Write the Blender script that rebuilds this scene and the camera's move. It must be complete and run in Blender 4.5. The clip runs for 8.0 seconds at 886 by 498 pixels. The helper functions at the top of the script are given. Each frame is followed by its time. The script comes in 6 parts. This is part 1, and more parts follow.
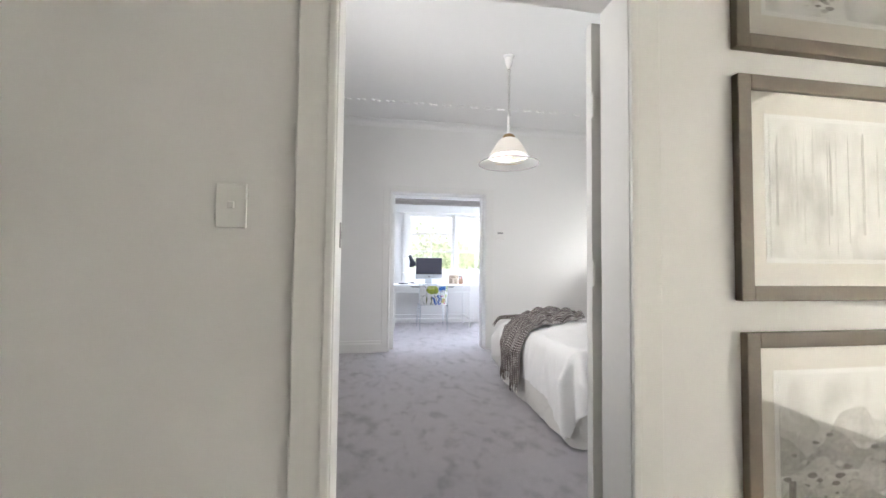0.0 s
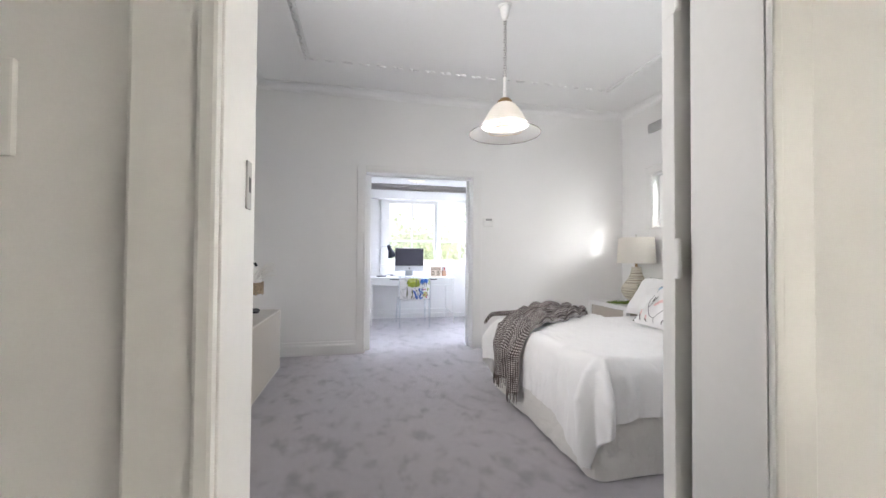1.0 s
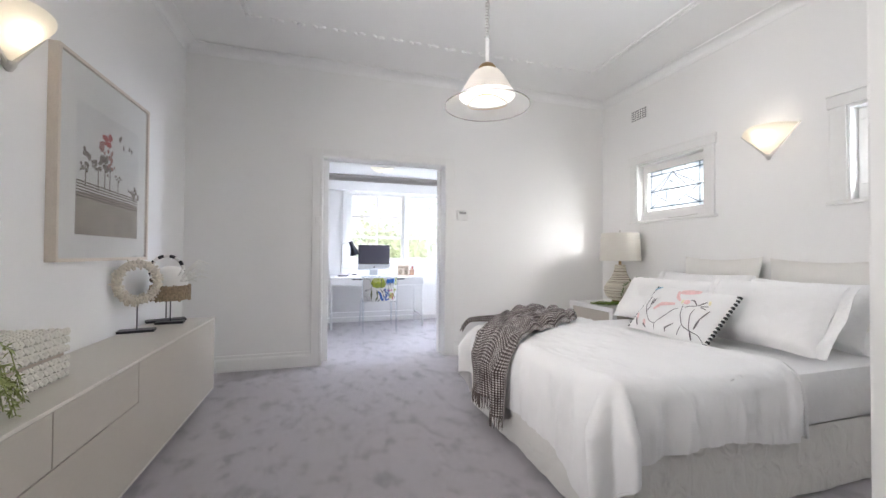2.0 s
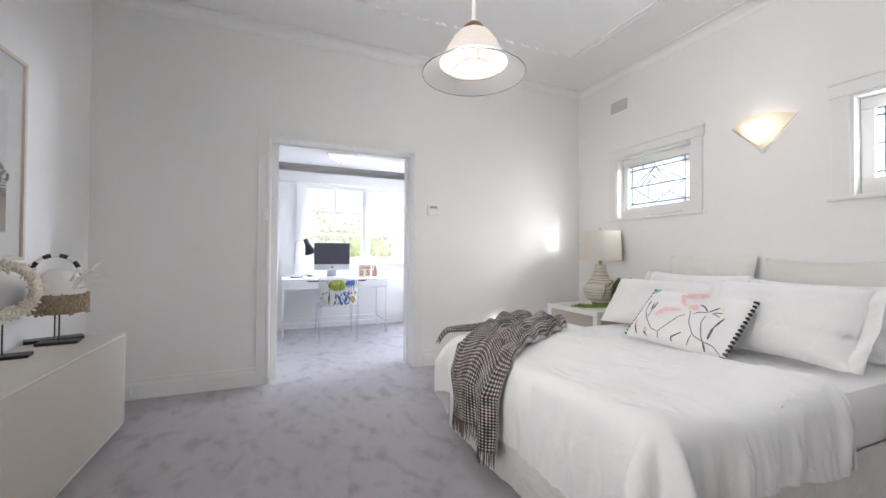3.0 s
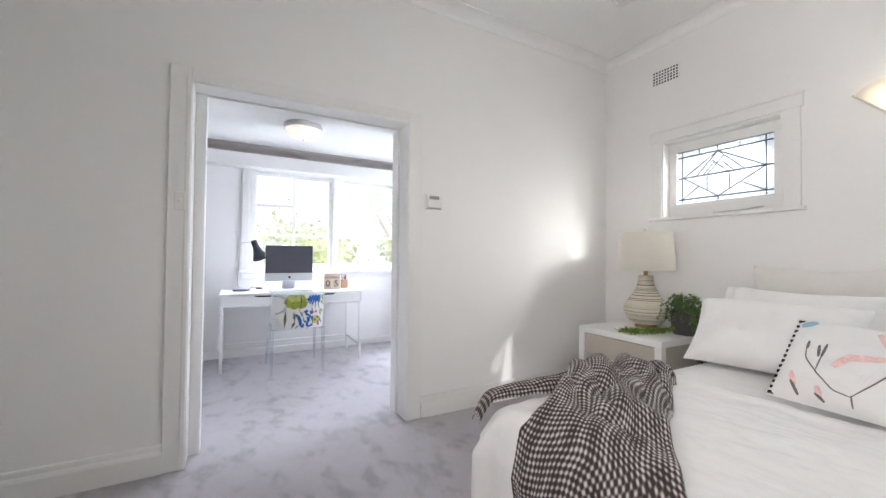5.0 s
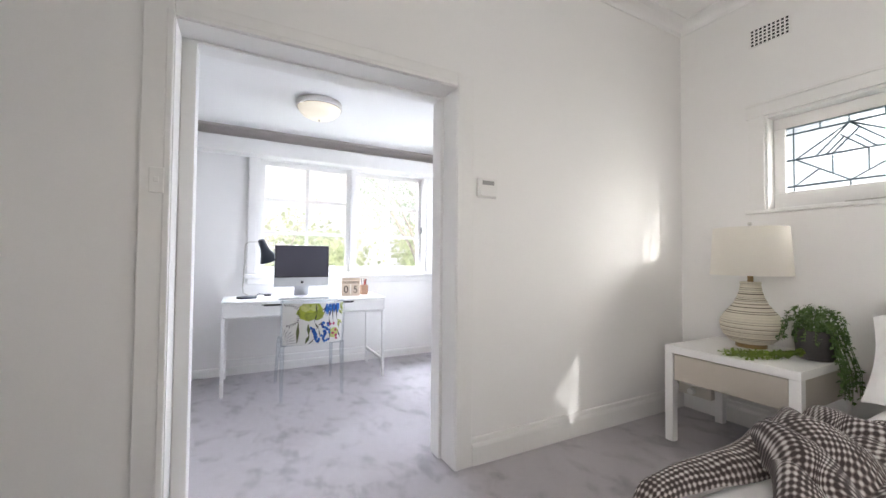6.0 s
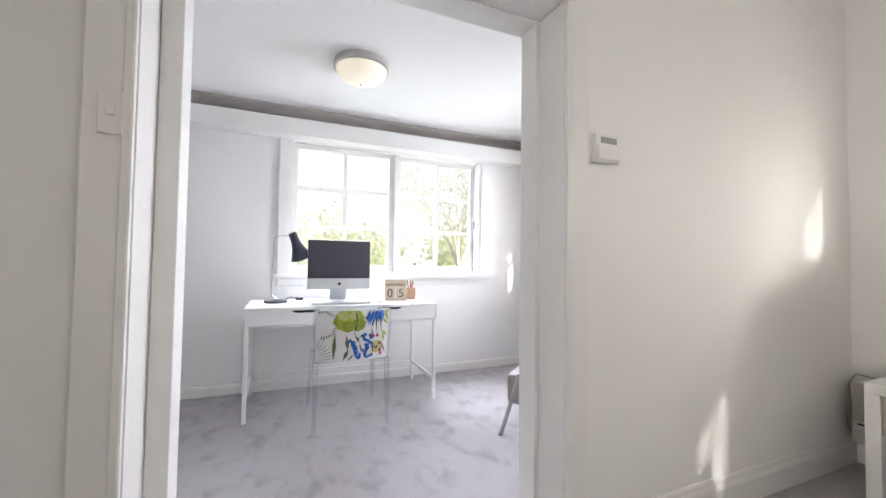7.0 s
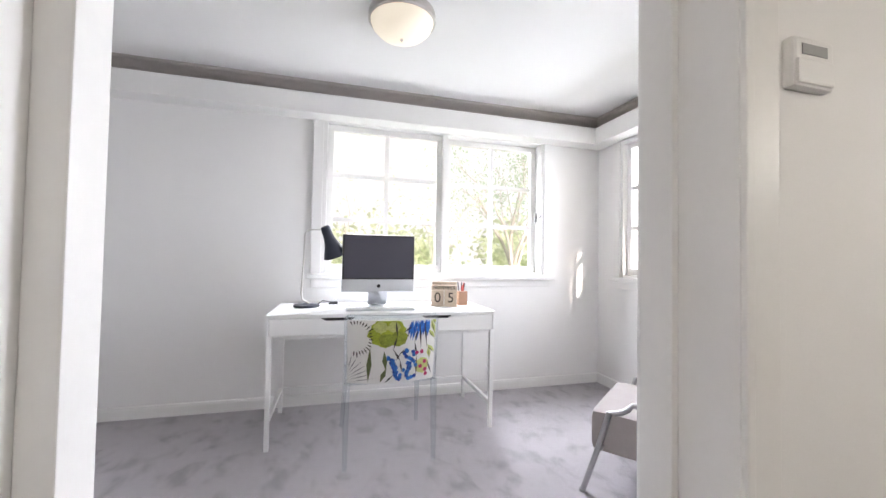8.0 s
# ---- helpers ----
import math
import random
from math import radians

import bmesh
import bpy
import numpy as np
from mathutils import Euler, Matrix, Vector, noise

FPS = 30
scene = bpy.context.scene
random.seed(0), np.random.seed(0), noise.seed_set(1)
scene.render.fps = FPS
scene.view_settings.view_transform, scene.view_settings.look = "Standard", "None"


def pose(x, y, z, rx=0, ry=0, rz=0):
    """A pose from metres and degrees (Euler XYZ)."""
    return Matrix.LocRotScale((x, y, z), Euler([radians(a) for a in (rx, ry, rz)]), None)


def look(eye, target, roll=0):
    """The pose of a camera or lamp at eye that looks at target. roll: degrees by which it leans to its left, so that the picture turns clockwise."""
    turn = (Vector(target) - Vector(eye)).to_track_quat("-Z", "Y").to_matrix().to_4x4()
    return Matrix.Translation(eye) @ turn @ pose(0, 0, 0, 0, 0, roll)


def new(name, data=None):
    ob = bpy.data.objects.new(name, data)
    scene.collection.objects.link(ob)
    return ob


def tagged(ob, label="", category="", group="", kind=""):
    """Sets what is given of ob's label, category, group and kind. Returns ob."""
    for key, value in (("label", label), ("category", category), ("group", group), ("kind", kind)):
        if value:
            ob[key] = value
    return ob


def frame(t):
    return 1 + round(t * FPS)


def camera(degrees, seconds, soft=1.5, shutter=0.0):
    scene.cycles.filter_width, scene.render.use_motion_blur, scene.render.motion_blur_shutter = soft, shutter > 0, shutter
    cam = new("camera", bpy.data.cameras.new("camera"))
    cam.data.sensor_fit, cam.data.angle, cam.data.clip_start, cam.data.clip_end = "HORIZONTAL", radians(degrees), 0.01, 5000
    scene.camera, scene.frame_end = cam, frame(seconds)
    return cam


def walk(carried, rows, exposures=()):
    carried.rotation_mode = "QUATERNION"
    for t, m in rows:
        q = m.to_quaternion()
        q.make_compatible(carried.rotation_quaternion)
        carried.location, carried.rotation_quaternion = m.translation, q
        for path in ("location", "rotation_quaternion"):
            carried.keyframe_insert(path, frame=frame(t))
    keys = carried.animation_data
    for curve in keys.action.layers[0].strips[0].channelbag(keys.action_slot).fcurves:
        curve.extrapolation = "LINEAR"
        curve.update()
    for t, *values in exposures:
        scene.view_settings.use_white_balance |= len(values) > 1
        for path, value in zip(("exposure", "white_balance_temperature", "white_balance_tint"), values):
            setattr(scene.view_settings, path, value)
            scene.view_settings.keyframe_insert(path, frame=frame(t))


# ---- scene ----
# ------------------------------------------------------------ camera
cam = camera(98.6, 8.0)
PATH = [
    (0, (0.745, 0.028, 1.15), (1.053, 2.002, 1.227), 0.6),
    (0.5, (0.775, 0.288, 1.132), (1.131, 2.256, 1.175), 0.7),
    (1, (0.794, 0.565, 1.122), (1.208, 2.522, 1.159), 0.4),
    (1.5, (0.84, 0.824, 1.107), (1.332, 2.762, 1.14), 0.3),
    (3, (0.919, 1.501, 1.108), (1.701, 3.342, 1.134), 0.4),
    (3.5, (0.947, 1.749, 1.117), (1.831, 3.543, 1.142), 0.3),
    (4, (0.986, 2.004, 1.126), (1.94, 3.761, 1.158), 0.5),
    (5.5, (1.064, 2.901, 1.149), (2.025, 4.654, 1.194), 0.5),
    (6, (1.092, 3.239, 1.139), (2.016, 5.012, 1.191), 0.5),
    (6.5, (1.149, 3.604, 1.119), (2.001, 5.412, 1.178), 0.6),
    (7, (1.165, 3.933, 1.098), (1.937, 5.777, 1.163), 0.8),
    (7.5, (1.222, 4.223, 1.085), (1.891, 6.107, 1.157), 0.9),
    (8, (1.307, 4.451, 1.098), (1.842, 6.377, 1.151), 1.0),
]
EXPOSURES = ((0, 0.58, 6450, 11), (1.5, 0.56, 6450, 13), (4.0, 0.48, 6450, 13), (5.5, 0.43, 6650, 12.5), (7.0, 0.31, 7000, 13), (8.0, 0.28, 7150, 13.5))
walk(cam, [(t, look(eye, target, roll)) for t, eye, target, roll in PATH], EXPOSURES)

# ------------------------------------------------------------ world, sun, large lights
SUN_DIR = Vector((-0.38, 0.80, -0.45)).normalized()   # the way the sunlight travels
world = bpy.data.worlds.new("sky")
scene.world = world
world.use_nodes = True
wn = world.node_tree
sky = wn.nodes.new("ShaderNodeTexSky")
sky.sky_type = "NISHITA"
sky.sun_disc = False
sky.sun_elevation = math.asin(-SUN_DIR.z)
sky.sun_rotation = math.atan2(-SUN_DIR.x, -SUN_DIR.y)
sky.dust_density = 2.0
wn.nodes["Background"].inputs["Strength"].default_value = 0.15
wn.links.new(sky.outputs[0], wn.nodes["Background"].inputs[0])

sun = new("sun", bpy.data.lights.new("sun", "SUN"))
sun.data.energy, sun.data.angle, sun.data.color = 5.0, radians(1.2), (1.0, 0.95, 0.88)
sun.rotation_mode = "QUATERNION"
sun.rotation_quaternion = SUN_DIR.to_track_quat("-Z", "Y")


def window_light(name, at, towards, w, h, watts, colour, spread=180):
    """Daylight entering through an opening: an area lamp that fills it."""
    data = bpy.data.lights.new(name, "AREA")
    data.shape, data.size, data.size_y, data.energy, data.color = "RECTANGLE", w, h, watts, colour
    data.spread = radians(spread)
    ob = new(name, data)
    ob.matrix_world = look(at, Vector(at) + Vector(towards))
    return ob


DAY = (0.76, 0.845, 1.0)
window_light("sky_study_north", (2.12, 8.75, 3.35), (0, -1, -0.95), 2.6, 1.6, 760, DAY)
window_light("daylight_study_east", (5.20, 6.60, 1.75), (-1, 0, -0.25), 2.4, 1.8, 330, DAY, 150)
window_light("daylight_bed_east", (4.43, 4.09, 1.80), (-1, 0, 0.45), 0.70, 0.50, 0.9, (0.97, 0.98, 1.0))
window_light("daylight_bed_east_2", (4.43, 2.28, 1.80), (-1, 0, 0.45), 0.70, 0.50, 34, (0.97, 0.98, 1.0))
# added fill lamp behind an unseen west opening, lifts the east wall
window_light("fill_bed_west", (-0.70, 2.00, 1.65), (1, 0.42, 0.22), 1.2, 1.3, 33, (1.0, 0.985, 0.97), 112)
window_light("daylight_hall", (3.95, -0.40, 1.3), (-1, 0, -0.05), 1.8, 2.2, 350, (1, 0.985, 0.93))
# the sunbeam scattered by the textured leadlight glass
window_light("leadlight_beam", (4.42, 4.00, 1.86), (-0.77, 1.06, -0.71), 0.50, 0.25, 1.5, (1.0, 0.97, 0.92), 52)
window_light("leadlight_glow", (4.42, 3.92, 1.90), (-1.15, 1.06, -0.90), 0.50, 0.40, 7.5, (1.0, 0.97, 0.92), 108)


def bulb(name, at, watts, colour, radius):
    data = bpy.data.lights.new(name, "POINT")
    data.energy, data.color, data.shadow_soft_size = watts, colour, radius
    ob = new(name, data)
    ob.location = at
    return ob


WARM = (1.0, 0.91, 0.79)
bulb("pendant_bulb", (1.832, 3.26, 2.115), 12.0, (1.0, 0.965, 0.92), 0.035)
bulb("sconce_bulb_east", (4.12, 3.16, 2.04), 0.9, WARM, 0.04)
bulb("sconce_bulb_west", (-0.305, 3.02, 1.995), 0.7, WARM, 0.04)


# ------------------------------------------------------------ materials
def mat(name, colour, rough=0.5, metal=0.0, var=0.06, scale=6.0, fine=120.0, bump=0.15, dist=0.001, spec=0.5, sheen=0.0, trans=0.0, coat=0.0, ior=1.45):
    """A plain surface: base colour that drifts at two scales, with a fine relief."""
    m = bpy.data.materials.new(name)
    m.use_nodes = True
    n, l = m.node_tree.nodes, m.node_tree.links
    b = n["Principled BSDF"]
    b.inputs["Roughness"].default_value, b.inputs["Metallic"].default_value = rough, metal
    b.inputs["Specular IOR Level"].default_value, b.inputs["Sheen Weight"].default_value = spec, sheen
    b.inputs["Transmission Weight"].default_value, b.inputs["Coat Weight"].default_value = trans, coat
    b.inputs["IOR"].default_value = ior
    co = n.new("ShaderNodeTexCoord")
    big, small = n.new("ShaderNodeTexNoise"), n.new("ShaderNodeTexNoise")
    big.inputs["Scale"].default_value, small.inputs["Scale"].default_value = scale, fine
    big.inputs["Detail"].default_value, small.inputs["Detail"].default_value = 3, 2
    for t in (big, small):
        l.new(co.outputs["Object"], t.inputs["Vector"])
    add = n.new("ShaderNodeMath")
    add.operation = "ADD"
    l.new(big.outputs["Fac"], add.inputs[0])
    l.new(small.outputs["Fac"], add.inputs[1])
    ramp = n.new("ShaderNodeMapRange")
    ramp.inputs["From Min"].default_value, ramp.inputs["From Max"].default_value = 0.6, 1.4
    ramp.inputs["To Min"].default_value, ramp.inputs["To Max"].default_value = 1 - var, 1 + var
    l.new(add.outputs[0], ramp.inputs["Value"])
    mul = n.new("ShaderNodeVectorMath")
    mul.operation = "MULTIPLY"
    mul.inputs[0].default_value = colour
    l.new(ramp.outputs[0], mul.inputs[1])
    l.new(mul.outputs[0], b.inputs["Base Color"])
    if bump:
        bp = n.new("ShaderNodeBump")
        bp.inputs["Strength"].default_value, bp.inputs["Distance"].default_value = bump, dist
        l.new(small.outputs["Fac"], bp.inputs["Height"])
        l.new(bp.outputs[0], b.inputs["Normal"])
    return m


def glow(name, colour, strength):
    m = bpy.data.materials.new(name)
    m.use_nodes = True
    b = m.node_tree.nodes["Principled BSDF"]
    b.inputs["Base Color"].default_value = (0.0, 0.0, 0.0, 1)
    b.inputs["Specular IOR Level"].default_value = 0.0
    b.inputs["Emission Color"].default_value = (*colour, 1)
    b.inputs["Emission Strength"].default_value = strength
    return m


def carpet_material():
    m = mat("carpet", (0.455, 0.425, 0.445), 0.95, var=0.05, scale=9, fine=420, bump=0.9, dist=0.006, spec=0.05, sheen=0.35)
    n, l = m.node_tree.nodes, m.node_tree.links
    co = n.new("ShaderNodeTexCoord")
    # pile brushed this way and that: soft-edged darker smudges, drawn out a little
    mp = n.new("ShaderNodeMapping")
    mp.inputs["Scale"].default_value = (1.0, 0.62, 1)
    mp.inputs["Rotation"].default_value = (0, 0, 0.6)
    l.new(co.outputs["Object"], mp.inputs["Vector"])
    a = n.new("ShaderNodeTexNoise")
    a.inputs["Scale"].default_value, a.inputs["Detail"].default_value, a.inputs["Roughness"].default_value = 9, 4, 0.55
    a.inputs["Distortion"].default_value = 0.15
    c = n.new("ShaderNodeTexNoise")
    c.inputs["Scale"].default_value, c.inputs["Detail"].default_value = 2.6, 2
    l.new(mp.outputs[0], a.inputs["Vector"])
    l.new(co.outputs["Object"], c.inputs["Vector"])
    s = n.new("ShaderNodeMath")
    s.operation = "MULTIPLY_ADD"
    s.inputs[1].default_value = 0.35
    l.new(c.outputs["Fac"], s.inputs[0])
    l.new(a.outputs["Fac"], s.inputs[2])
    r = n.new("ShaderNodeMapRange")
    r.interpolation_type = "SMOOTHSTEP"
    r.inputs["From Min"].default_value, r.inputs["From Max"].default_value = 0.44, 0.70
    r.inputs["To Min"].default_value, r.inputs["To Max"].default_value = 0.70, 1.03
    l.new(s.outputs[0], r.inputs["Value"])
    b = n["Principled BSDF"]
    old = b.inputs["Base Color"].links[0].from_socket
    mul = n.new("ShaderNodeVectorMath")
    mul.operation = "MULTIPLY"
    l.new(old, mul.inputs[0])
    l.new(r.outputs[0], mul.inputs[1])
    l.new(mul.outputs[0], b.inputs["Base Color"])
    return m


WALL = mat("wall_paint", (0.84, 0.83, 0.815), 0.62, var=0.018, scale=1.6, fine=260, bump=0.12, dist=0.0006, spec=0.35)
CEIL = mat("ceiling_paint", (0.86, 0.855, 0.845), 0.8, var=0.02, scale=1.2, fine=180, bump=0.15, dist=0.0008, spec=0.2)
TRIM = mat("gloss_trim_paint", (0.82, 0.81, 0.79), 0.32, var=0.015, scale=3, fine=40, bump=0.1, dist=0.0006)
CARPET = carpet_material()
GREIGE = mat("greige_lacquer", (0.50, 0.455, 0.395), 0.45, var=0.02, scale=4, fine=90, bump=0.05)
LACQUER = mat("white_lacquer", (0.83, 0.825, 0.81), 0.28, var=0.012, scale=5, fine=90, bump=0.04)


def cloth_material(name, colour, crease, fine):
    """Woven cloth: thread grain, and soft creases drawn out at a slant."""
    m = mat(name, colour, 0.92, var=0.025, scale=5, fine=fine, bump=0.35, dist=0.0012, spec=0.12, sheen=0.25)
    n, l = m.node_tree.nodes, m.node_tree.links
    co, mp, no, bp = n.new("ShaderNodeTexCoord"), n.new("ShaderNodeMapping"), n.new("ShaderNodeTexNoise"), n.new("ShaderNodeBump")
    mp.inputs["Scale"].default_value, mp.inputs["Rotation"].default_value = (1.0, 0.45, 0.8), (0.2, 0.3, 0.7)
    no.inputs["Scale"].default_value, no.inputs["Detail"].default_value, no.inputs["Distortion"].default_value = 11, 5, 1.2
    l.new(co.outputs["Object"], mp.inputs["Vector"])
    l.new(mp.outputs[0], no.inputs["Vector"])
    bp.inputs["Strength"].default_value, bp.inputs["Distance"].default_value = crease, 0.02
    l.new(no.outputs["Fac"], bp.inputs["Height"])
    b = n["Principled BSDF"]
    first = b.inputs["Normal"].links[0].from_node
    l.new(bp.outputs[0], first.inputs["Normal"])
    return m


LINEN = cloth_material("white_linen", (0.84, 0.83, 0.82), 0.42, 700)
# cream, toned down to carry the shade under the duvet hem
BASECLOTH = cloth_material("shaded_cream_cotton", (0.72, 0.70, 0.665), 1.0, 500)
PALEWOOD = mat("pale_oak", (0.62, 0.47, 0.33), 0.5, var=0.12, scale=14, fine=160, bump=0.2)
TAUPE = mat("taupe_stained_wood", (0.135, 0.105, 0.08), 0.5, var=0.12, scale=12, fine=160, bump=0.25)
BLACK = mat("black_satin", (0.018, 0.018, 0.02), 0.4, var=0.1, bump=0.05)
NAVY = mat("black_blue_metal", (0.02, 0.025, 0.04), 0.35, var=0.08, bump=0.04)
STEEL = mat("brushed_nickel", (0.62, 0.60, 0.57), 0.3, metal=1.0, var=0.04, fine=300, bump=0.05)
BRASS = mat("aged_brass", (0.32, 0.22, 0.11), 0.38, metal=1.0, var=0.12, bump=0.08)
PLASTIC = mat("white_plastic", (0.80, 0.79, 0.77), 0.35, var=0.01, bump=0.02)
GREYPL = mat("grey_plastic", (0.30, 0.30, 0.29), 0.4, var=0.03, bump=0.02)


def glass_material(name, tint=(1, 1, 1), clear=0.86, rough=0.05, base=0.035):
    """Thin pane: mostly lets light pass, with a gloss on top."""
    m = bpy.data.materials.new(name)
    m.use_nodes = True
    n, l = m.node_tree.nodes, m.node_tree.links
    out = n["Material Output"]
    n.remove(n["Principled BSDF"])
    tr, gl, mx = n.new("ShaderNodeBsdfTransparent"), n.new("ShaderNodeBsdfGlossy"), n.new("ShaderNodeMixShader")
    lw, po, ad = n.new("ShaderNodeLayerWeight"), n.new("ShaderNodeMath"), n.new("ShaderNodeMath")
    tr.inputs[0].default_value = (*[c * clear for c in tint], 1)
    gl.inputs["Roughness"].default_value = rough
    lw.inputs["Blend"].default_value = 0.5
    po.operation, po.inputs[1].default_value = "POWER", 5
    ad.operation, ad.inputs[1].default_value, ad.inputs[2].default_value = "MULTIPLY_ADD", 0.9, base
    l.new(lw.outputs["Facing"], po.inputs[0])
    l.new(po.outputs[0], ad.inputs[0])
    l.new(ad.outputs[0], mx.inputs[0])
    l.new(tr.outputs[0], mx.inputs[1])
    l.new(gl.outputs[0], mx.inputs[2])
    l.new(mx.outputs[0], out.inputs["Surface"])
    return m


GLASS = glass_material("window_glass", clear=0.97, rough=0.0)
PICGLASS = glass_material("picture_glass", clear=0.97, rough=0.03, base=0.07)


# ------------------------------------------------------------ mesh helpers
def box(x0, x1, y0, y1, z0, z1, bm=None, bev=0.0):
    own = bmesh.new()
    bmesh.ops.create_cube(own, size=1, matrix=Matrix.Translation(((x0 + x1) / 2, (y0 + y1) / 2, (z0 + z1) / 2)) @ Matrix.Diagonal((x1 - x0, y1 - y0, z1 - z0, 1)))
    if bev:
        bmesh.ops.bevel(own, geom=own.edges[:], offset=bev, segments=2, affect="EDGES", profile=0.6)
    return merge(bm, own)


def merge(bm, own):
    if bm is None:
        return own
    me = bpy.data.meshes.new("tmp")
    own.to_mesh(me)
    own.free()
    bm.from_mesh(me)
    bpy.data.meshes.remove(me)
    return bm


def cyl(p, q, r0, r1=None, bm=None, seg=16, bev=0.0):
    """A round bar from p to q."""
    p, q = Vector(p), Vector(q)
    own = bmesh.new()
    bmesh.ops.create_cone(own, cap_ends=True, segments=seg, radius1=r0, radius2=r0 if r1 is None else r1, depth=(q - p).length)
    if bev:
        bmesh.ops.bevel(own, geom=[e for e in own.edges if len(e.link_faces) == 2 and e.calc_face_angle() > 1], offset=bev, segments=2, affect="EDGES")
    own.transform(Matrix.Translation((p + q) / 2) @ (q - p).to_track_quat("Z", "Y").to_matrix().to_4x4())
    return merge(bm, own)


def tube(points, r, bm=None, seg=8):
    """A round tube along a run of points."""
    pts = [Vector(p) for p in points]
    own = bmesh.new()
    rings, side = [], None
    for i, p in enumerate(pts):
        d = (pts[min(i + 1, len(pts) - 1)] - pts[max(i - 1, 0)]).normalized()
        ref = side if side is not None else (Vector((0, 0, 1)) if abs(d.z) < 0.9 else Vector((1, 0, 0)))
        a = d.cross(ref).normalized() if side is None else (ref - d * ref.dot(d)).normalized()
        side = a
        b = d.cross(a)
        rr = r[i] if isinstance(r, (list, tuple)) else r
        rings.append([own.verts.new(p + rr * (math.cos(k * math.tau / seg) * a + math.sin(k * math.tau / seg) * b)) for k in range(seg)])
    for i in range(len(rings) - 1):
        for k in range(seg):
            own.faces.new((rings[i][k], rings[i][(k + 1) % seg], rings[i + 1][(k + 1) % seg], rings[i + 1][k]))
    own.faces.new(rings[0][::-1])
    own.faces.new(rings[-1])
    bmesh.ops.recalc_face_normals(own, faces=own.faces[:])
    return merge(bm, own)


def lathe(profile, at=(0, 0, 0), seg=40, bm=None):
    """A turned shape from (radius, height) pairs round z."""
    own = bmesh.new()
    rings = [[own.verts.new((at[0] + r * math.cos(k * math.tau / seg), at[1] + r * math.sin(k * math.tau / seg), at[2] + z)) for k in range(seg)] for r, z in profile]
    for a, b in zip(rings, rings[1:]):
        for k in range(seg):
            own.faces.new((a[k], a[(k + 1) % seg], b[(k + 1) % seg], b[k]))
    return merge(bm, own)


def sheet(nu, nv, f, bm=None):
    """A grid of nu by nv cells whose corners f(u, v) places, u and v from 0 to 1, with a uv map."""
    own = bmesh.new()
    uv = own.loops.layers.uv.new("uv")
    vs = [[own.verts.new(f(i / nu, j / nv)) for j in range(nv + 1)] for i in range(nu + 1)]
    for i in range(nu):
        for j in range(nv):
            fc = own.faces.new((vs[i][j], vs[i + 1][j], vs[i + 1][j + 1], vs[i][j + 1]))
            for lp, (a, b) in zip(fc.loops, ((i, j), (i + 1, j), (i + 1, j + 1), (i, j + 1))):
                lp[uv].uv = (a / nu, b / nv)
    return merge(bm, own)


def thicken(bm, t):
    """Gives a sheet a thickness, below its front side."""
    bm.normal_update()
    rim = [(e.verts[0], e.verts[1]) for e in bm.edges if len(e.link_faces) == 1]
    shift = {v: v.co - v.normal * t for v in bm.verts}
    made = bmesh.ops.duplicate(bm, geom=bm.faces[:])
    twin = {a: made["vert_map"][a] for a in shift}
    for a, b in twin.items():
        b.co = shift[a]
    bmesh.ops.reverse_faces(bm, faces=[f for f in made["geom"] if isinstance(f, bmesh.types.BMFace)])
    for a, b in rim:
        bm.faces.new((a, b, twin[b], twin[a]))
    bmesh.ops.recalc_face_normals(bm, faces=bm.faces[:])


def mesh(name, bm, material, smooth=False):
    me = bpy.data.meshes.new(name)
    bm.to_mesh(me)
    bm.free()
    me.materials.append(material)
    if smooth:
        me.shade_smooth()
        me.set_sharp_from_angle(angle=radians(40))
    return me


def part(name, bm, material, parent, label="", smooth=False):
    ob = new(name, mesh(name, bm, material, smooth))
    ob.parent = parent
    if label:
        ob["label"] = label
    return ob


def thing(name, at, label, category, group="", turn=0):
    e = new(name)
    e.matrix_basis = pose(*at, 0, 0, turn)
    e.empty_display_size = 0.1
    return tagged(e, label, category, group)


def single(name, bm, material, label, category, kind="", smooth=False, group=""):
    return tagged(new(name, mesh(name, bm, material, smooth)), label, category, group, kind)


def setting(name, bm, material, label, category, smooth=False):
    return single(name, bm, material, label, category, "structure", smooth)


# ------------------------------------------------------------ the shell
WX, EX, NY, SY, CZ = -0.375, 4.20, 5.06, 1.26, 3.02          # bedroom
HY = 1.13                                                   # the hall's side of the door wall
SN, SS, SE, SW, SC = 7.47, 5.31, 3.64, -1.40, 2.40          # study
D1 = (0.612, 1.507, 2.062)
D2 = (0.835, 2.112, 2.085)
W1 = (3.69, 4.50, 1.49, 2.12)
W2 = (1.88, 2.69, 1.49, 2.12)
WN = (1.19, 3.06, 0.97, 2.155)
WE = (5.85, 7.17, 0.97, 2.13)
# opening added in the unseen part of the west wall
W_ADDED = (1.45, 2.75, 0.95, 2.35)


def holed_wall(a0, a1, z1, holes, put):
    """Fills a wall from a0 to a1 and up to z1, leaving the holes (a, b, low, high); put(a, b, z, z) adds a block."""
    x = a0
    for a, b, lo, hi in sorted(holes):
        put(x, a, 0, z1)
        if lo > 0:
            put(a, b, 0, lo)
        put(a, b, hi, z1)
        x = b
    put(x, a1, 0, z1)


def wall_y(name, y0, y1, x0, x1, z1, holes, label):
    bm = bmesh.new()
    holed_wall(x0, x1, z1, holes, lambda a, b, lo, hi: box(a, b, y0, y1, lo, hi, bm))
    return setting(name, bm, WALL, label, "wall")


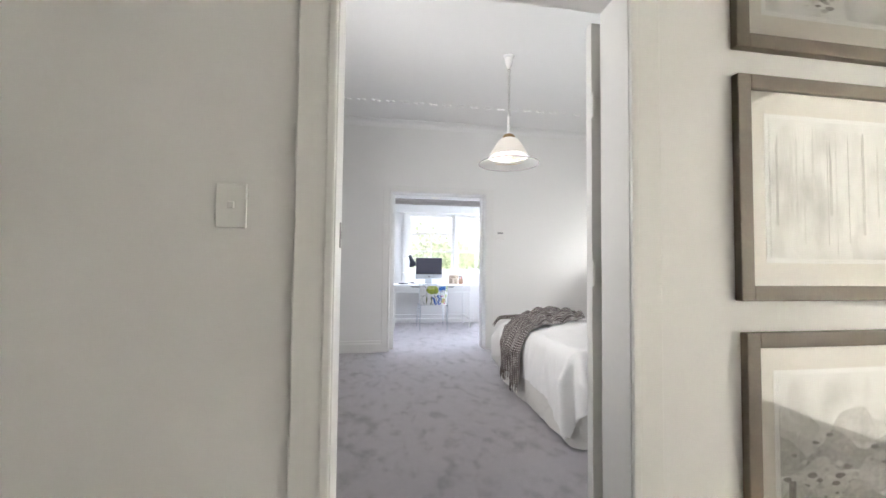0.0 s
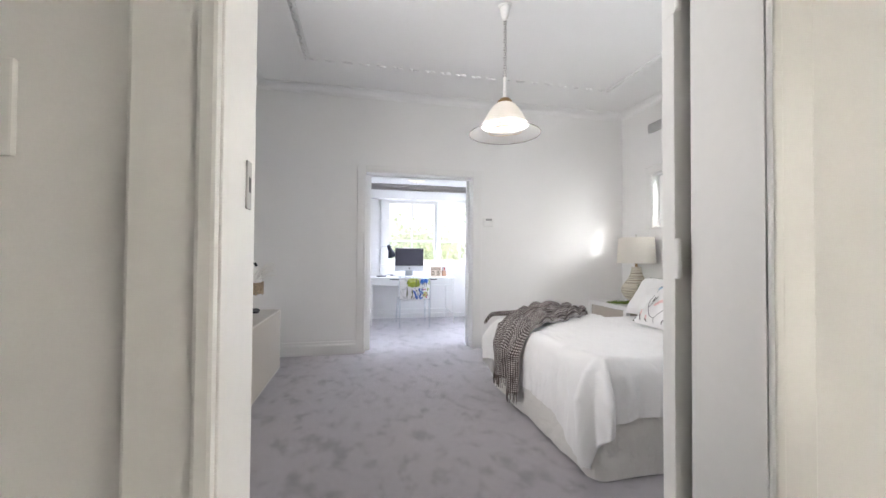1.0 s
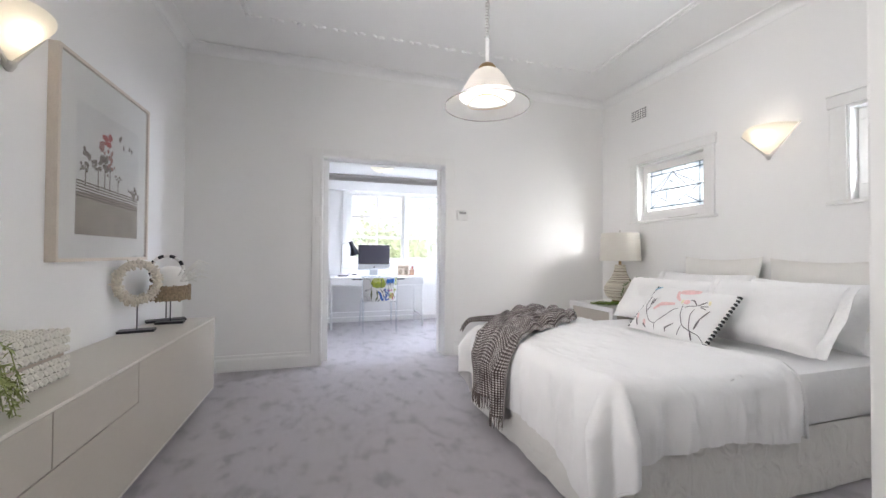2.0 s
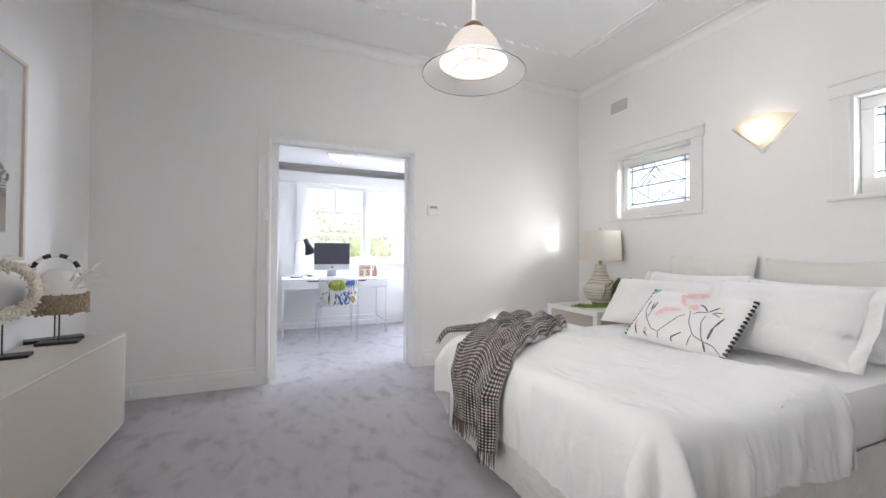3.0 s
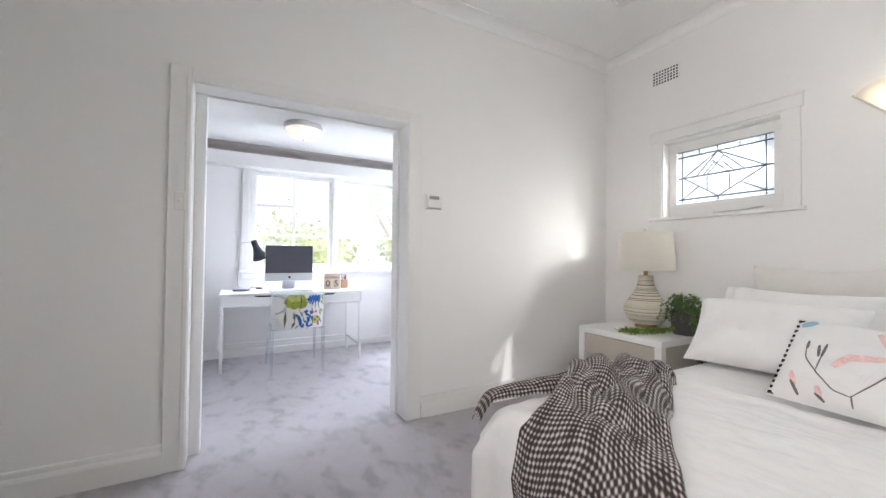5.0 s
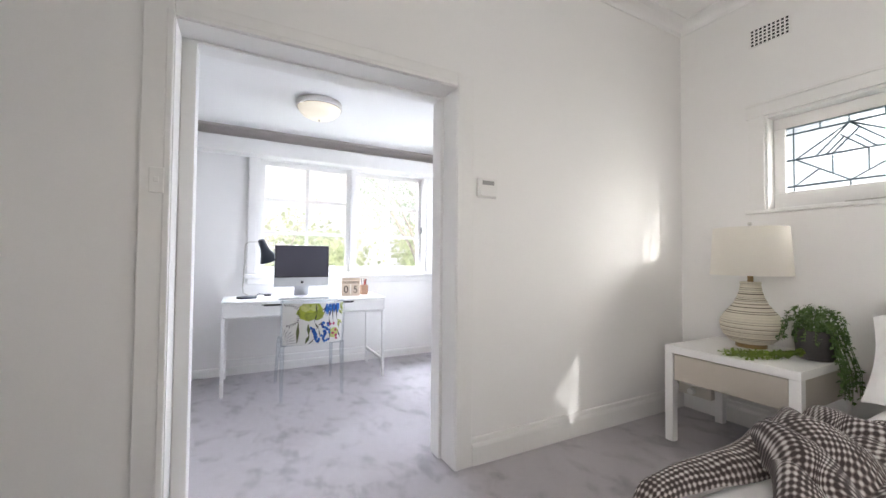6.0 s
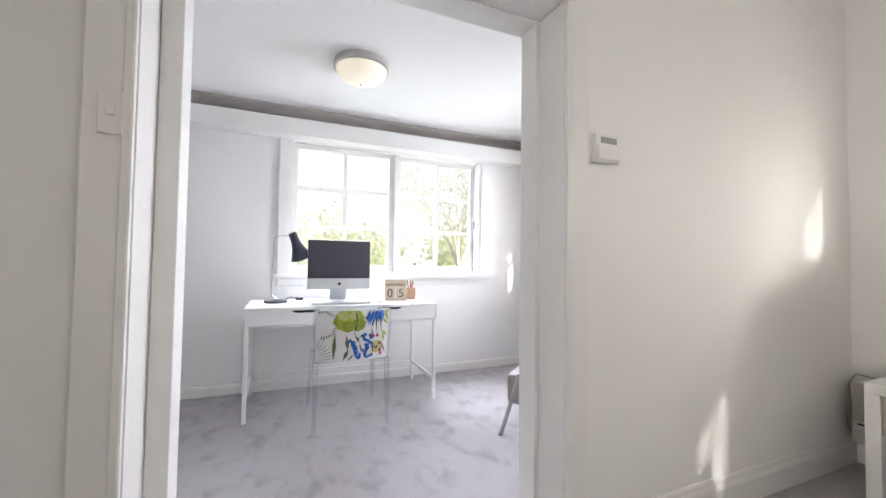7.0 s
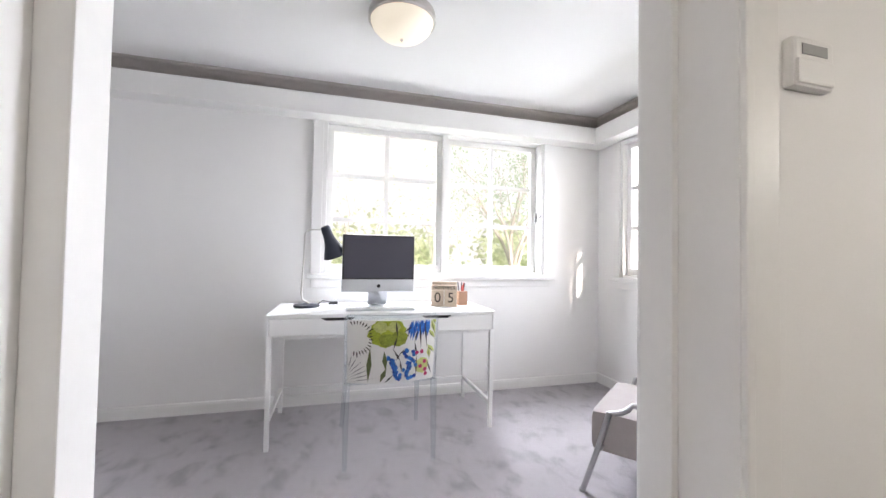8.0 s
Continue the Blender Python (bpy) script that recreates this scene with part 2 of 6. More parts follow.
def wall_x(name, x0, x1, y0, y1, z1, holes, label):
    bm = bmesh.new()
    holed_wall(y0, y1, z1, holes, lambda a, b, lo, hi: box(x0, x1, a, b, lo, hi, bm))
    return setting(name, bm, WALL, label, "wall")


setting("floor", box(-2.0, 4.9, -2.0, 7.72, -0.12, 0), CARPET, "grey-mauve cut-pile carpet with brushed footmarks", "carpet")
wall_y("wall_south", HY, SY, -1.60, 4.38, 3.05, [(D1[0] - 0.02, D1[1] + 0.02, 0, D1[2] + 0.02)], "off-white painted wall with a doorway between hall and bedroom")
wall_y("wall_north", NY, SS, SW - 0.2, 4.38, 3.05, [(D2[0] - 0.02, D2[1] + 0.02, 0, D2[2] + 0.02)], "off-white painted wall with a doorway to the study")
wall_x("wall_west", WX - 0.2, WX, SY, NY, 3.05, [W_ADDED], "off-white painted wall above the low credenza")
wall_x("wall_east", EX, EX + 0.18, SY, NY, 3.05, [W1, W2], "off-white painted wall with two small high windows")
wall_y("study_wall_north", SN, SN + 0.2, SW - 0.2, SE + 0.2, 2.6, [WN], "pale grey-white painted wall round the study window")
wall_x("study_wall_east", SE, SE + 0.2, SS, SN, 2.6, [WE], "pale painted wall with the study side window")
wall_x("study_wall_west", SW - 0.2, SW, SS, SN, 2.6, [], "plain pale painted wall closing the study")
wall_y("hall_wall_south", -1.85, -1.70, -1.60, 4.45, 3.05, [], "plain painted hall wall behind the way in")
wall_x("hall_wall_west", -1.60, -1.45, -1.70, HY, 3.05, [], "plain painted hall wall")
wall_x("hall_wall_east", 3.6, 3.75, -1.70, HY, 3.05, [(-1.35, 0.55, 0.08, 2.45)], "painted hall wall with a bright window")
setting("ceiling", box(WX - 0.2, EX + 0.25, SY, NY, CZ, CZ + 0.1), CEIL, "white plaster bedroom ceiling with a raised border", "ceiling")
setting("hall_ceiling", box(-1.6, 3.75, -1.85, SY, CZ - 0.02, CZ + 0.1), CEIL, "white plaster hall ceiling", "ceiling")
setting("study_ceiling", box(SW - 0.2, SE + 0.2, SS, SN + 0.2, SC, SC + 0.12), CEIL, "white study ceiling", "ceiling")


# ------------------------------------------------------------ trim, doors and windows
def moulding(name, profile, path, material, label, category, closed=False):
    """Sweeps a profile of (inward, up) pairs along a run of corners on the level, mitred."""
    bm = bmesh.new()
    pts = [Vector((*p, 0)) for p in path]
    rings = []
    n = len(pts)
    for i, p in enumerate(pts):
        a = (p - pts[i - 1]).normalized() if i or closed else None
        b = (pts[(i + 1) % n] - p).normalized() if i < n - 1 or closed else None
        na = Vector((-a.y, a.x, 0)) if a else None
        nb = Vector((-b.y, b.x, 0)) if b else None
        if na and nb:
            m = (na + nb).normalized()
            m /= max(0.3, m.dot(na))
        else:
            m = na or nb
        rings.append([bm.verts.new(p + m * d + Vector((0, 0, h))) for d, h in profile])
    k = len(profile)
    for i in range(n if closed else n - 1):
        r, s = rings[i], rings[(i + 1) % n]
        for j in range(k):
            bm.faces.new((r[j], r[(j + 1) % k], s[(j + 1) % k], s[j]))
    if not closed:
        bm.faces.new(rings[0])
        bm.faces.new(rings[-1][::-1])
    bmesh.ops.recalc_face_normals(bm, faces=bm.faces[:])
    return setting(name, bm, material, label, category)


SKIRT = [(0, 0), (0.02, 0), (0.02, 0.10), (0.017, 0.112), (0.012, 0.122), (0.011, 0.142), (0.007, 0.15), (0, 0.15)]
SKIRT_LOW = [(0, 0), (0.016, 0), (0.016, 0.062), (0.012, 0.078), (0, 0.082)]
ARCH = 0.10
moulding("baseboard_1", SKIRT, [(D1[0] - 0.12, SY), (WX, SY), (WX, NY), (D2[0] - ARCH, NY)][::-1], TRIM, "white painted timber skirting board", "skirting board")
moulding("baseboard_2", SKIRT, [(D2[1] + 0.112, NY), (EX, NY), (EX, SY), (D1[1] + 0.12, SY)][::-1], TRIM, "white painted timber skirting board", "skirting board")
moulding("baseboard_3", SKIRT_LOW, [(D2[0] - ARCH, SS), (SW, SS), (SW, SN), (SE, SN), (SE, SS), (D2[1] + 0.115, SS)][::-1], TRIM, "low white painted skirting in the study", "skirting board")
moulding("baseboard_4", SKIRT, [(D1[0] - 0.115, HY), (-1.45, HY), (-1.45, -1.70), (3.6, -1.70), (3.6, HY), (D1[1] + 0.115, HY)], TRIM, "white painted skirting in the hall", "skirting board")
COVE = [(0, -0.07), (0.006, -0.07), (0.008, -0.058)] + [(0.008 + 0.075 * (1 - math.cos(a * math.pi / 12)), -0.055 + 0.05 * math.sin(a * math.pi / 12)) for a in range(1, 6)] + [(0.10, -0.006), (0.108, -0.008), (0.112, 0), (0, 0)]
moulding("cornice", [(d, CZ + h) for d, h in COVE], [(WX, SY), (WX, NY), (EX, NY), (EX, SY)][::-1], CEIL, "white plaster cornice", "cornice", closed=True)
TAUPEPAINT = mat("taupe_cornice_paint", (0.47, 0.43, 0.405), 0.6, var=0.02, scale=3, fine=180, bump=0.1)
COVE2 = [(0, -0.13), (0.02, -0.13), (0.022, -0.12)] + [(0.022 + 0.085 * (1 - math.cos(a * math.pi / 14)), -0.115 + 0.085 * math.sin(a * math.pi / 14)) for a in range(1, 8)] + [(0.112, -0.022), (0.125, -0.022), (0.125, 0), (0, 0)]
moulding("study_cornice", [(d * 0.75, SC + h * 0.75) for d, h in COVE2], [(SW, SS), (SW, SN), (SE, SN), (SE, SS)][::-1], TAUPEPAINT, "taupe painted study cornice", "cornice", closed=True)
PEL = [(0, 2.135), (0.16, 2.135), (0.16, 2.273), (0.152, 2.28), (0, 2.28)]
moulding("pelmet", PEL, [(SW, SN), (SE, SN), (SE, SS)][::-1], TRIM, "white painted timber pelmet box over the windows", "pelmet")


def ceiling_border():
    bm = bmesh.new()
    x0, x1, y0, y1 = 0.27, 3.49, 1.93, 4.40
    for x in (x0, x1):
        s = -1 if x == x0 else 1
        for o, w in ((0, 0.010), (0.055, 0.014)):
            box(x + s * o - w, x + s * o + w, y0, y1, CZ - 0.014, CZ + 0.002, bm, 0.003)
    box(x0, x1, y0 - 0.012, y0 + 0.012, CZ - 0.009, CZ + 0.002, bm, 0.003)
    rng = random.Random(5)

    def leaf(x, y, turn, l=0.034, w=0.014):
        own = bmesh.new()
        bmesh.ops.create_uvsphere(own, u_segments=8, v_segments=5, radius=1)
        own.transform(Matrix.Translation((x, y, CZ - 0.001)) @ Matrix.Rotation(turn, 4, "Z") @ Matrix.Diagonal((l, w, 0.016, 1)))
        merge(bm, own)
    x = x0
    while x < x1:
        for dx, t in ((0, 0.5), (0.035, -0.4), (0.06, 0.1)):
            leaf(x + dx, y1 + rng.uniform(-0.008, 0.008), t, 0.026, 0.011)
        x += 0.165
    y = y0
    while y < y1:
        for xx, s in ((x0, -1), (x1, 1)):
            leaf(xx + s * 0.028, y, 1.2, 0.03, 0.011)
            leaf(xx + s * 0.028, y + 0.05, 1.9, 0.028, 0.01)
        y += 0.11
    setting("ceiling_border", bm, CEIL, "raised plaster border of leaves on the ceiling", "ceiling moulding", smooth=True)


ceiling_border()


def doorway(name, x0, x1, top, y0, y1, aw, label, stop_y=None, lw=None, rw=None):
    """A painted lining with architraves on both faces, between y0 and y1."""
    d = thing(name, ((x0 + x1) / 2, (y0 + y1) / 2, 0), label, "door frame")
    d["kind"] = "structure"
    cx, cy = (x0 + x1) / 2, (y0 + y1) / 2
    h = (x1 - x0) / 2
    ya, yb = y0 - cy - 0.012, y1 - cy + 0.012
    part("jamb", box(-h - 0.02, -h, ya, yb, 0, top, bev=0.002), TRIM, d)
    part("jamb", box(h, h + 0.02, ya, yb, 0, top, bev=0.002), TRIM, d)
    part("head", box(-h - 0.02, h + 0.02, ya, yb, top, top + 0.02, bev=0.002), TRIM, d)
    if stop_y:
        a, b = stop_y[0] - cy, stop_y[1] - cy
        part("door_stop", box(-h + 0.0005, -h + 0.056, a, b, 0, top - 0.012, bev=0.003), TRIM, d)
        part("door_stop", box(h - 0.020, h - 0.0005, a, b, 0, top - 0.012, bev=0.003), TRIM, d)
        part("door_stop", box(-h, h, a, b, top - 0.0125, top - 0.0005, bev=0.003), TRIM, d)
    for y, s in ((y0 - cy, -1), (y1 - cy, 1)):
        a, b = sorted((y, y + s * 0.018))
        c, e = sorted((y, y + s * 0.024))
        for sx in (-1, 1):
            w = (lw or aw) if sx < 0 else (rw or aw)
            xs = sorted((sx * (h + 0.004), sx * (h + w)))
            part("architrave", box(xs[0], xs[1], a, b, 0, top + aw, bev=0.005), TRIM, d)
            xs = sorted((sx * (h + 0.004), sx * (h + 0.030)))
            part("architrave_bead", box(xs[0], xs[1], c, e, 0, top + 0.03, bev=0.006), TRIM, d)
        part("architrave", box(-h - 0.003, h + 0.003, a, b, top + 0.004, top + aw, bev=0.005), TRIM, d)
        part("architrave_bead", box(-h - 0.003, h + 0.003, c, e, top + 0.004, top + 0.030, bev=0.006), TRIM, d)
    return d


DULL = mat("dull_grey_metal", (0.48, 0.47, 0.46), 0.55, metal=0.5, var=0.06, bump=0.1)
door1 = doorway("door_1", *D1, HY, SY, 0.11, "white painted doorway from the hall with moulded architrave")
part("strike_plate", box(-0.4475, -0.444, 0.022, 0.044, 1.195, 1.272, bev=0.001), DULL, door1, "grey metal strike plate")
# black block on the uncut plate paints the dark of its hole
part("strike_hole_shade", box(-0.4443, -0.4433, 0.029, 0.038, 1.222, 1.246), BLACK, door1)
door2 = doorway("door_2", *D2, NY, SS, 0.082, "white painted doorway to the study with gloss architrave", (5.195, 5.30), lw=0.105, rw=0.11)


def door_leaf():
    """The bedroom door, folded back against the wall."""
    d = thing("bedroom_door", (1.488, 1.303, 0), "white painted panel door folded back against the wall", "door")
    part("leaf", box(0, 0.865, 0, 0.036, 0.012, 2.045, bev=0.003), TRIM, d)
    for z0, z1 in ((0.2, 0.95), (1.1, 1.85)):
        for x0 in (0.11, 0.45):
            part("panel", box(x0, x0 + 0.27, 0.034, 0.042, z0, z1, bev=0.004), TRIM, d)
    for z in (0.25, 1.12, 1.73):
        hg = part("hinge", cyl((0.0, -0.012, z - 0.045), (0.0, -0.012, z + 0.045), 0.0065, bev=0.001), TRIM, d, "white painted butt hinge")
        part("hinge_leaf", box(-0.002, 0.001, -0.008, 0.028, z - 0.045, z + 0.045), TRIM, hg)
    part("door_knob", lathe([(0, -0.05), (0.024, -0.046), (0.028, -0.036), (0.022, -0.022), (0.010, -0.014), (0.012, 0)], seg=20), BRASS, d, smooth=True).matrix_basis = pose(0.775, 0.036, 1.02, 90, 0, 0)


door_leaf()



def lets_light(name, colour, share, rough=0.8):
    """Cloth, paper or opal glass that glows through when lit from behind."""
    m = mat(name, colour, rough, var=0.015, bump=0.05)
    n, l = m.node_tree.nodes, m.node_tree.links
    tl, mx = n.new("ShaderNodeBsdfTranslucent"), n.new("ShaderNodeMixShader")
    tl.inputs[0].default_value = (*colour, 1)
    mx.inputs[0].default_value = share
    l.new(n["Principled BSDF"].outputs[0], mx.inputs[1])
    l.new(tl.outputs[0], mx.inputs[2])
    l.new(mx.outputs[0], n["Material Output"].inputs["Surface"])
    return m


PAPERISH = lets_light("white_blind_fabric", (0.76, 0.75, 0.72), 0.5)
LEAD = mat("lead_came", (0.03, 0.06, 0.075), 0.5, metal=0.6, bump=0.1)


def leadlight_material():
    m = bpy.data.materials.new("leadlight_glass")
    m.use_nodes = True
    n, l = m.node_tree.nodes, m.node_tree.links
    n.remove(n["Principled BSDF"])
    tr, tl, mx = n.new("ShaderNodeBsdfTransparent"), n.new("ShaderNodeBsdfTranslucent"), n.new("ShaderNodeMixShader")
    co, no, rp = n.new("ShaderNodeTexCoord"), n.new("ShaderNodeTexNoise"), n.new("ShaderNodeMapRange")
    no.inputs["Scale"].default_value = 60
    l.new(co.outputs["Object"], no.inputs["Vector"])
    rp.inputs["To Min"].default_value, rp.inputs["To Max"].default_value = 0.24, 0.40
    l.new(no.outputs["Fac"], rp.inputs["Value"])
    tr.inputs[0].default_value = (0.93, 0.97, 1, 1)
    tl.inputs[0].default_value = (0.24, 0.26, 0.27, 1)
    l.new(rp.outputs[0], mx.inputs[0])
    l.new(tr.outputs[0], mx.inputs[1])
    l.new(tl.outputs[0], mx.inputs[2])
    l.new(mx.outputs[0], n["Material Output"].inputs["Surface"])
    return m


LEADGLASS = leadlight_material()


def leadlight(name, hole):
    """A small high window: architrave, sill, sash and a geometric leadlight."""
    y0, y1, z0, z1 = hole
    cy = (y0 + y1) / 2
    w = thing(name, (EX, cy, z0), "small white timber window with geometric leadlight glass", "window")
    w["kind"] = "structure"
    h, t = (y1 - y0) / 2, z1 - z0
    for s in (-1, 1):
        ys = sorted((s * h, s * (h + 0.09)))
        part("architrave", box(-0.022, 0, ys[0], ys[1], -0.01, t + 0.004, bev=0.004), TRIM, w)
        ys = sorted((s * h, s * (h - 0.016)))
        part("reveal", box(-0.012, 0.175, ys[0], ys[1], 0, t, bev=0.002), TRIM, w)
    part("architrave", box(-0.024, 0, -h - 0.105, h + 0.105, t + 0.004, t + 0.085, bev=0.004), TRIM, w)
    part("architrave_cap", box(-0.028, 0, -h - 0.108, h + 0.108, t + 0.086, t + 0.104, bev=0.004), TRIM, w)
    part("reveal", box(-0.012, 0.175, -h + 0.016, h - 0.016, t - 0.016, t, bev=0.002), TRIM, w)
    part("window_sill", box(-0.036, 0.175, -h - 0.11, h + 0.11, -0.026, 0.0, bev=0.006), TRIM, w)
    i = h - 0.017
    sash = part("sash", box(0.07, 0.105, -i, i, 0.002, 0.108, bev=0.004), TRIM, w)
    box_up = t - 0.018
    part("sash_rail", box(0.07, 0.105, -i, i, box_up - 0.075, box_up, bev=0.004), TRIM, sash)
    for s in (-1, 1):
        ys = sorted((s * (i - 0.062), s * i))
        part("sash_stile", box(0.07, 0.105, ys[0], ys[1], 0.1085, box_up - 0.0755, bev=0.004), TRIM, sash)
    g, b, u = i - 0.062, 0.108, box_up - 0.075
    pane = part("pane", box(0.085, 0.089, -g, g, b, u), LEADGLASS, w)
    k = u - b

    def came(p, q, r=0.0046):
        # across from 0 at the far side to 1 at the near side, upward from 0 to 1
        f = lambda a: (0.083, g - 2 * g * a[0], b + k * a[1])
        part("lead_came", cyl(f(p), f(q), r, seg=6), LEAD, pane)
    for z in (0.08, 0.49, 0.89):
        came((0, z), (1, z), 0.0058)
    came((0, 0.995), (1, 0.995), 0.0058)
    came((0.927, 0), (0.927, 1)), came((0.06, 0), (0.06, 1), 0.004)
    for x in (0.26, 0.46, 0.685):
        came((x, 0.89), (x, 1), 0.0045)
    # a peak between the upper lines, with a lattice inside it
    came((0.075, 0.49), (0.463, 0.89)), came((0.927, 0.49), (0.463, 0.89))
    came((0.225, 0.49), (0.463, 0.89)), came((0.30, 0.49), (0.43, 0.71)), came((0.345, 0.49), (0.53, 0.80))
    came((0.73, 0.49), (0.463, 0.89)), came((0.63, 0.49), (0.50, 0.70)), came((0.57, 0.49), (0.40, 0.74))
    # the shallow point below it
    came((0.075, 0.49), (0.463, 0.08)), came((0.927, 0.49), (0.463, 0.08))
    came((0.06, 0.08), (0.25, 0.30)), came((0.927, 0.08), (0.69, 0.28))
    came((0.345, 0.20), (0.345, 0.49), 0.0045), came((0.58, 0.20), (0.58, 0.49), 0.0045), came((0.463, 0), (0.463, 0.08), 0.0045)
    part("window_stay", tube([(0.045, 0.04, 0.012), (0.04, -0.18, 0.014), (0.045, -0.22, 0.022), (0.06, -0.27, 0.026)], 0.004), STEEL, w, "thin metal casement stay")
    return w


leadlight("window_1", W1)
leadlight("window_2", W2)


def study_window(name, at, turn, width, z0, z1, mullion, label, cols=(2, 2), latch=True):
    """A timber casement pair with six panes each. Built facing -y."""
    w = thing(name, at, label, "window", turn=turn)
    w["kind"] = "structure"
    h = width / 2
    for s in (-1, 1):
        xs = sorted((s * h, s * (h + 0.075)))
        part("architrave", box(xs[0], xs[1], -0.022, 0, z0 - 0.03, z1, bev=0.004), TRIM, w)
        xs = sorted((s * h, s * (h - 0.03)))
        part("window_frame", box(xs[0], xs[1], -0.012, 0.19, z0, z1, bev=0.003), TRIM, w)
    part("window_frame", box(-h + 0.03, h - 0.03, -0.012, 0.19, z1 - 0.03, z1, bev=0.003), TRIM, w)
    part("window_frame", box(-h + 0.03, h - 0.03, 0.0, 0.19, z0, z0 + 0.02, bev=0.003), TRIM, w)
    part("window_sill", box(-h - 0.10, h + 0.10, -0.055, 0.05, z0 - 0.035, z0 + 0.001, bev=0.006), TRIM, w)
    part("window_apron", box(-h - 0.07, h + 0.07, -0.016, 0, z0 - 0.10, z0 - 0.036, bev=0.004), TRIM, w)
    part("mullion", box(mullion - 0.022, mullion + 0.022, 0.0, 0.14, z0 + 0.021, z1 - 0.031, bev=0.004), TRIM, w)
    for k, (a, b) in enumerate(((-h + 0.031, mullion - 0.023), (mullion + 0.023, h - 0.031))):
        low, high = z0 + 0.022, z1 - 0.032
        y0, y1 = (0.03, 0.07) if k == 0 else (0.085, 0.125)
        st = 0.045
        sash = part("casement", box(a, b, y0, y1, low, low + 0.055, bev=0.004), TRIM, w)
        part("sash_rail", box(a, b, y0, y1, high - st, high, bev=0.004), TRIM, sash)
        part("sash_stile", box(a, a + st, y0, y1, low + 0.0555, high - st - 0.0005, bev=0.004), TRIM, sash)
        part("sash_stile", box(b - st, b, y0, y1, low + 0.0555, high - st - 0.0005, bev=0.004), TRIM, sash)
        ga, gb, gl, gh = a + st, b - st, low + 0.055, high - st
        n = cols[k]
        xs = [ga + (gb - ga) * i / n for i in range(n + 1)]
        zs = [gl + (gh - gl) * i / 3 for i in range(4)]
        for x in xs[1:-1]:
            part("glazing_bar", box(x - 0.017, x + 0.017, y0 + 0.004, y1 - 0.004, gl, gh, bev=0.003), TRIM, sash)
        for z in zs[1:-1]:
            part("glazing_bar", box(ga, gb, y0 + 0.006, y1 - 0.006, z - 0.017, z + 0.017, bev=0.003), TRIM, sash)
        for i in range(n):
            for j in range(3):
                pane = part("pane", box(xs[i] + 0.006, xs[i + 1] - 0.006, y0 + 0.018, y0 + 0.021, zs[j] + 0.006, zs[j + 1] - 0.006), GLASS, sash)
                pane.visible_shadow = False
    if latch:
        lt = part("latch", box(h - 0.068, h - 0.052, 0.008, 0.032, 1.44, 1.52, bev=0.004), GREYPL, w, "dark metal casement latch")
        part("latch_handle", tube([(h - 0.06, 0.01, 1.48), (h - 0.04, -0.012, 1.475), (h - 0.025, -0.018, 1.50)], 0.007), GREYPL, lt)
    return w


study_window("window_3", ((WN[0] + WN[1]) / 2, SN, 0), 0, WN[1] - WN[0], WN[2], WN[3], 0.03, "white timber casement window with small panes over the desk")
study_window("window_4", (SE, (WE[0] + WE[1]) / 2, 0), -90, WE[1] - WE[0], WE[2], WE[3], 0.0, "white timber casement window beside the armchair", latch=False)
# unseen west window, added so that the fill lamp reaches the bedroom
study_window("fill_window_6", (WX, (W_ADDED[0] + W_ADDED[1]) / 2, 0), 90, W_ADDED[1] - W_ADDED[0], W_ADDED[2], W_ADDED[3], 0.0, "added unseen timber window that fills in the bedroom light", latch=False)
hw = thing("window_5", (3.6, -0.40, 0), "bright tall hall window behind white vertical blind slats", "window")
hw["kind"] = "structure"
part("window_frame", box(0.05, 0.10, -0.95, 0.95, 0.08, 0.13), TRIM, hw)
part("window_frame", box(0.05, 0.10, -0.95, 0.95, 2.40, 2.45), TRIM, hw)
part("window_frame", box(0.05, 0.10, -0.95, -0.90, 0.13, 2.40), TRIM, hw)
part("window_frame", box(0.05, 0.10, 0.90, 0.95, 0.13, 2.40), TRIM, hw)
part("glazing_bar", box(0.055, 0.095, -0.90, 0.90, 1.18, 1.22), TRIM, hw)
part("pane", box(0.073, 0.077, -0.90, 0.90, 0.13, 2.40), GLASS, hw).visible_shadow = False
for i in range(17):
    part("blind_slat", box(0.015, 0.022, -0.948 + i * 0.1116, -0.8395 + i * 0.1116, 0.10, 2.43, bev=0.001), PAPERISH, hw)


# ------------------------------------------------------------ fittings on the walls
def plate_switch(name, at, w, h, label, turn=0):
    s = thing(name, at, label, "light switch", turn=turn)
    part("plate", box(-w / 2, w / 2, -0.009, 0, -h / 2, h / 2, bev=0.003), PLASTIC, s)
    part("rocker", box(-0.009, 0.009, -0.013, -0.007, -0.008, 0.012, bev=0.003), PLASTIC, s)
    return s


plate_switch("light_switch", (0.338, HY, 1.300), 0.078, 0.120, "white plastic rocker switch on the hall wall")
plate_switch("light_switch", (0.787, NY - 0.018, 1.432), 0.048, 0.098, "narrow white switch on the study architrave")

th = thing("thermostat", (2.315, NY, 1.545), "white wall thermostat with a grey display", "thermostat")
part("case", box(-0.064, 0.064, -0.026, 0, -0.056, 0.056, bev=0.009), PLASTIC, th)
part("display", box(-0.040, 0.040, -0.0275, -0.024, 0.016, 0.040, bev=0.001), GREYPL, th, "grey display")
part("flap", box(-0.057, 0.057, -0.032, -0.02, -0.050, 0.006, bev=0.006), PLASTIC, th)

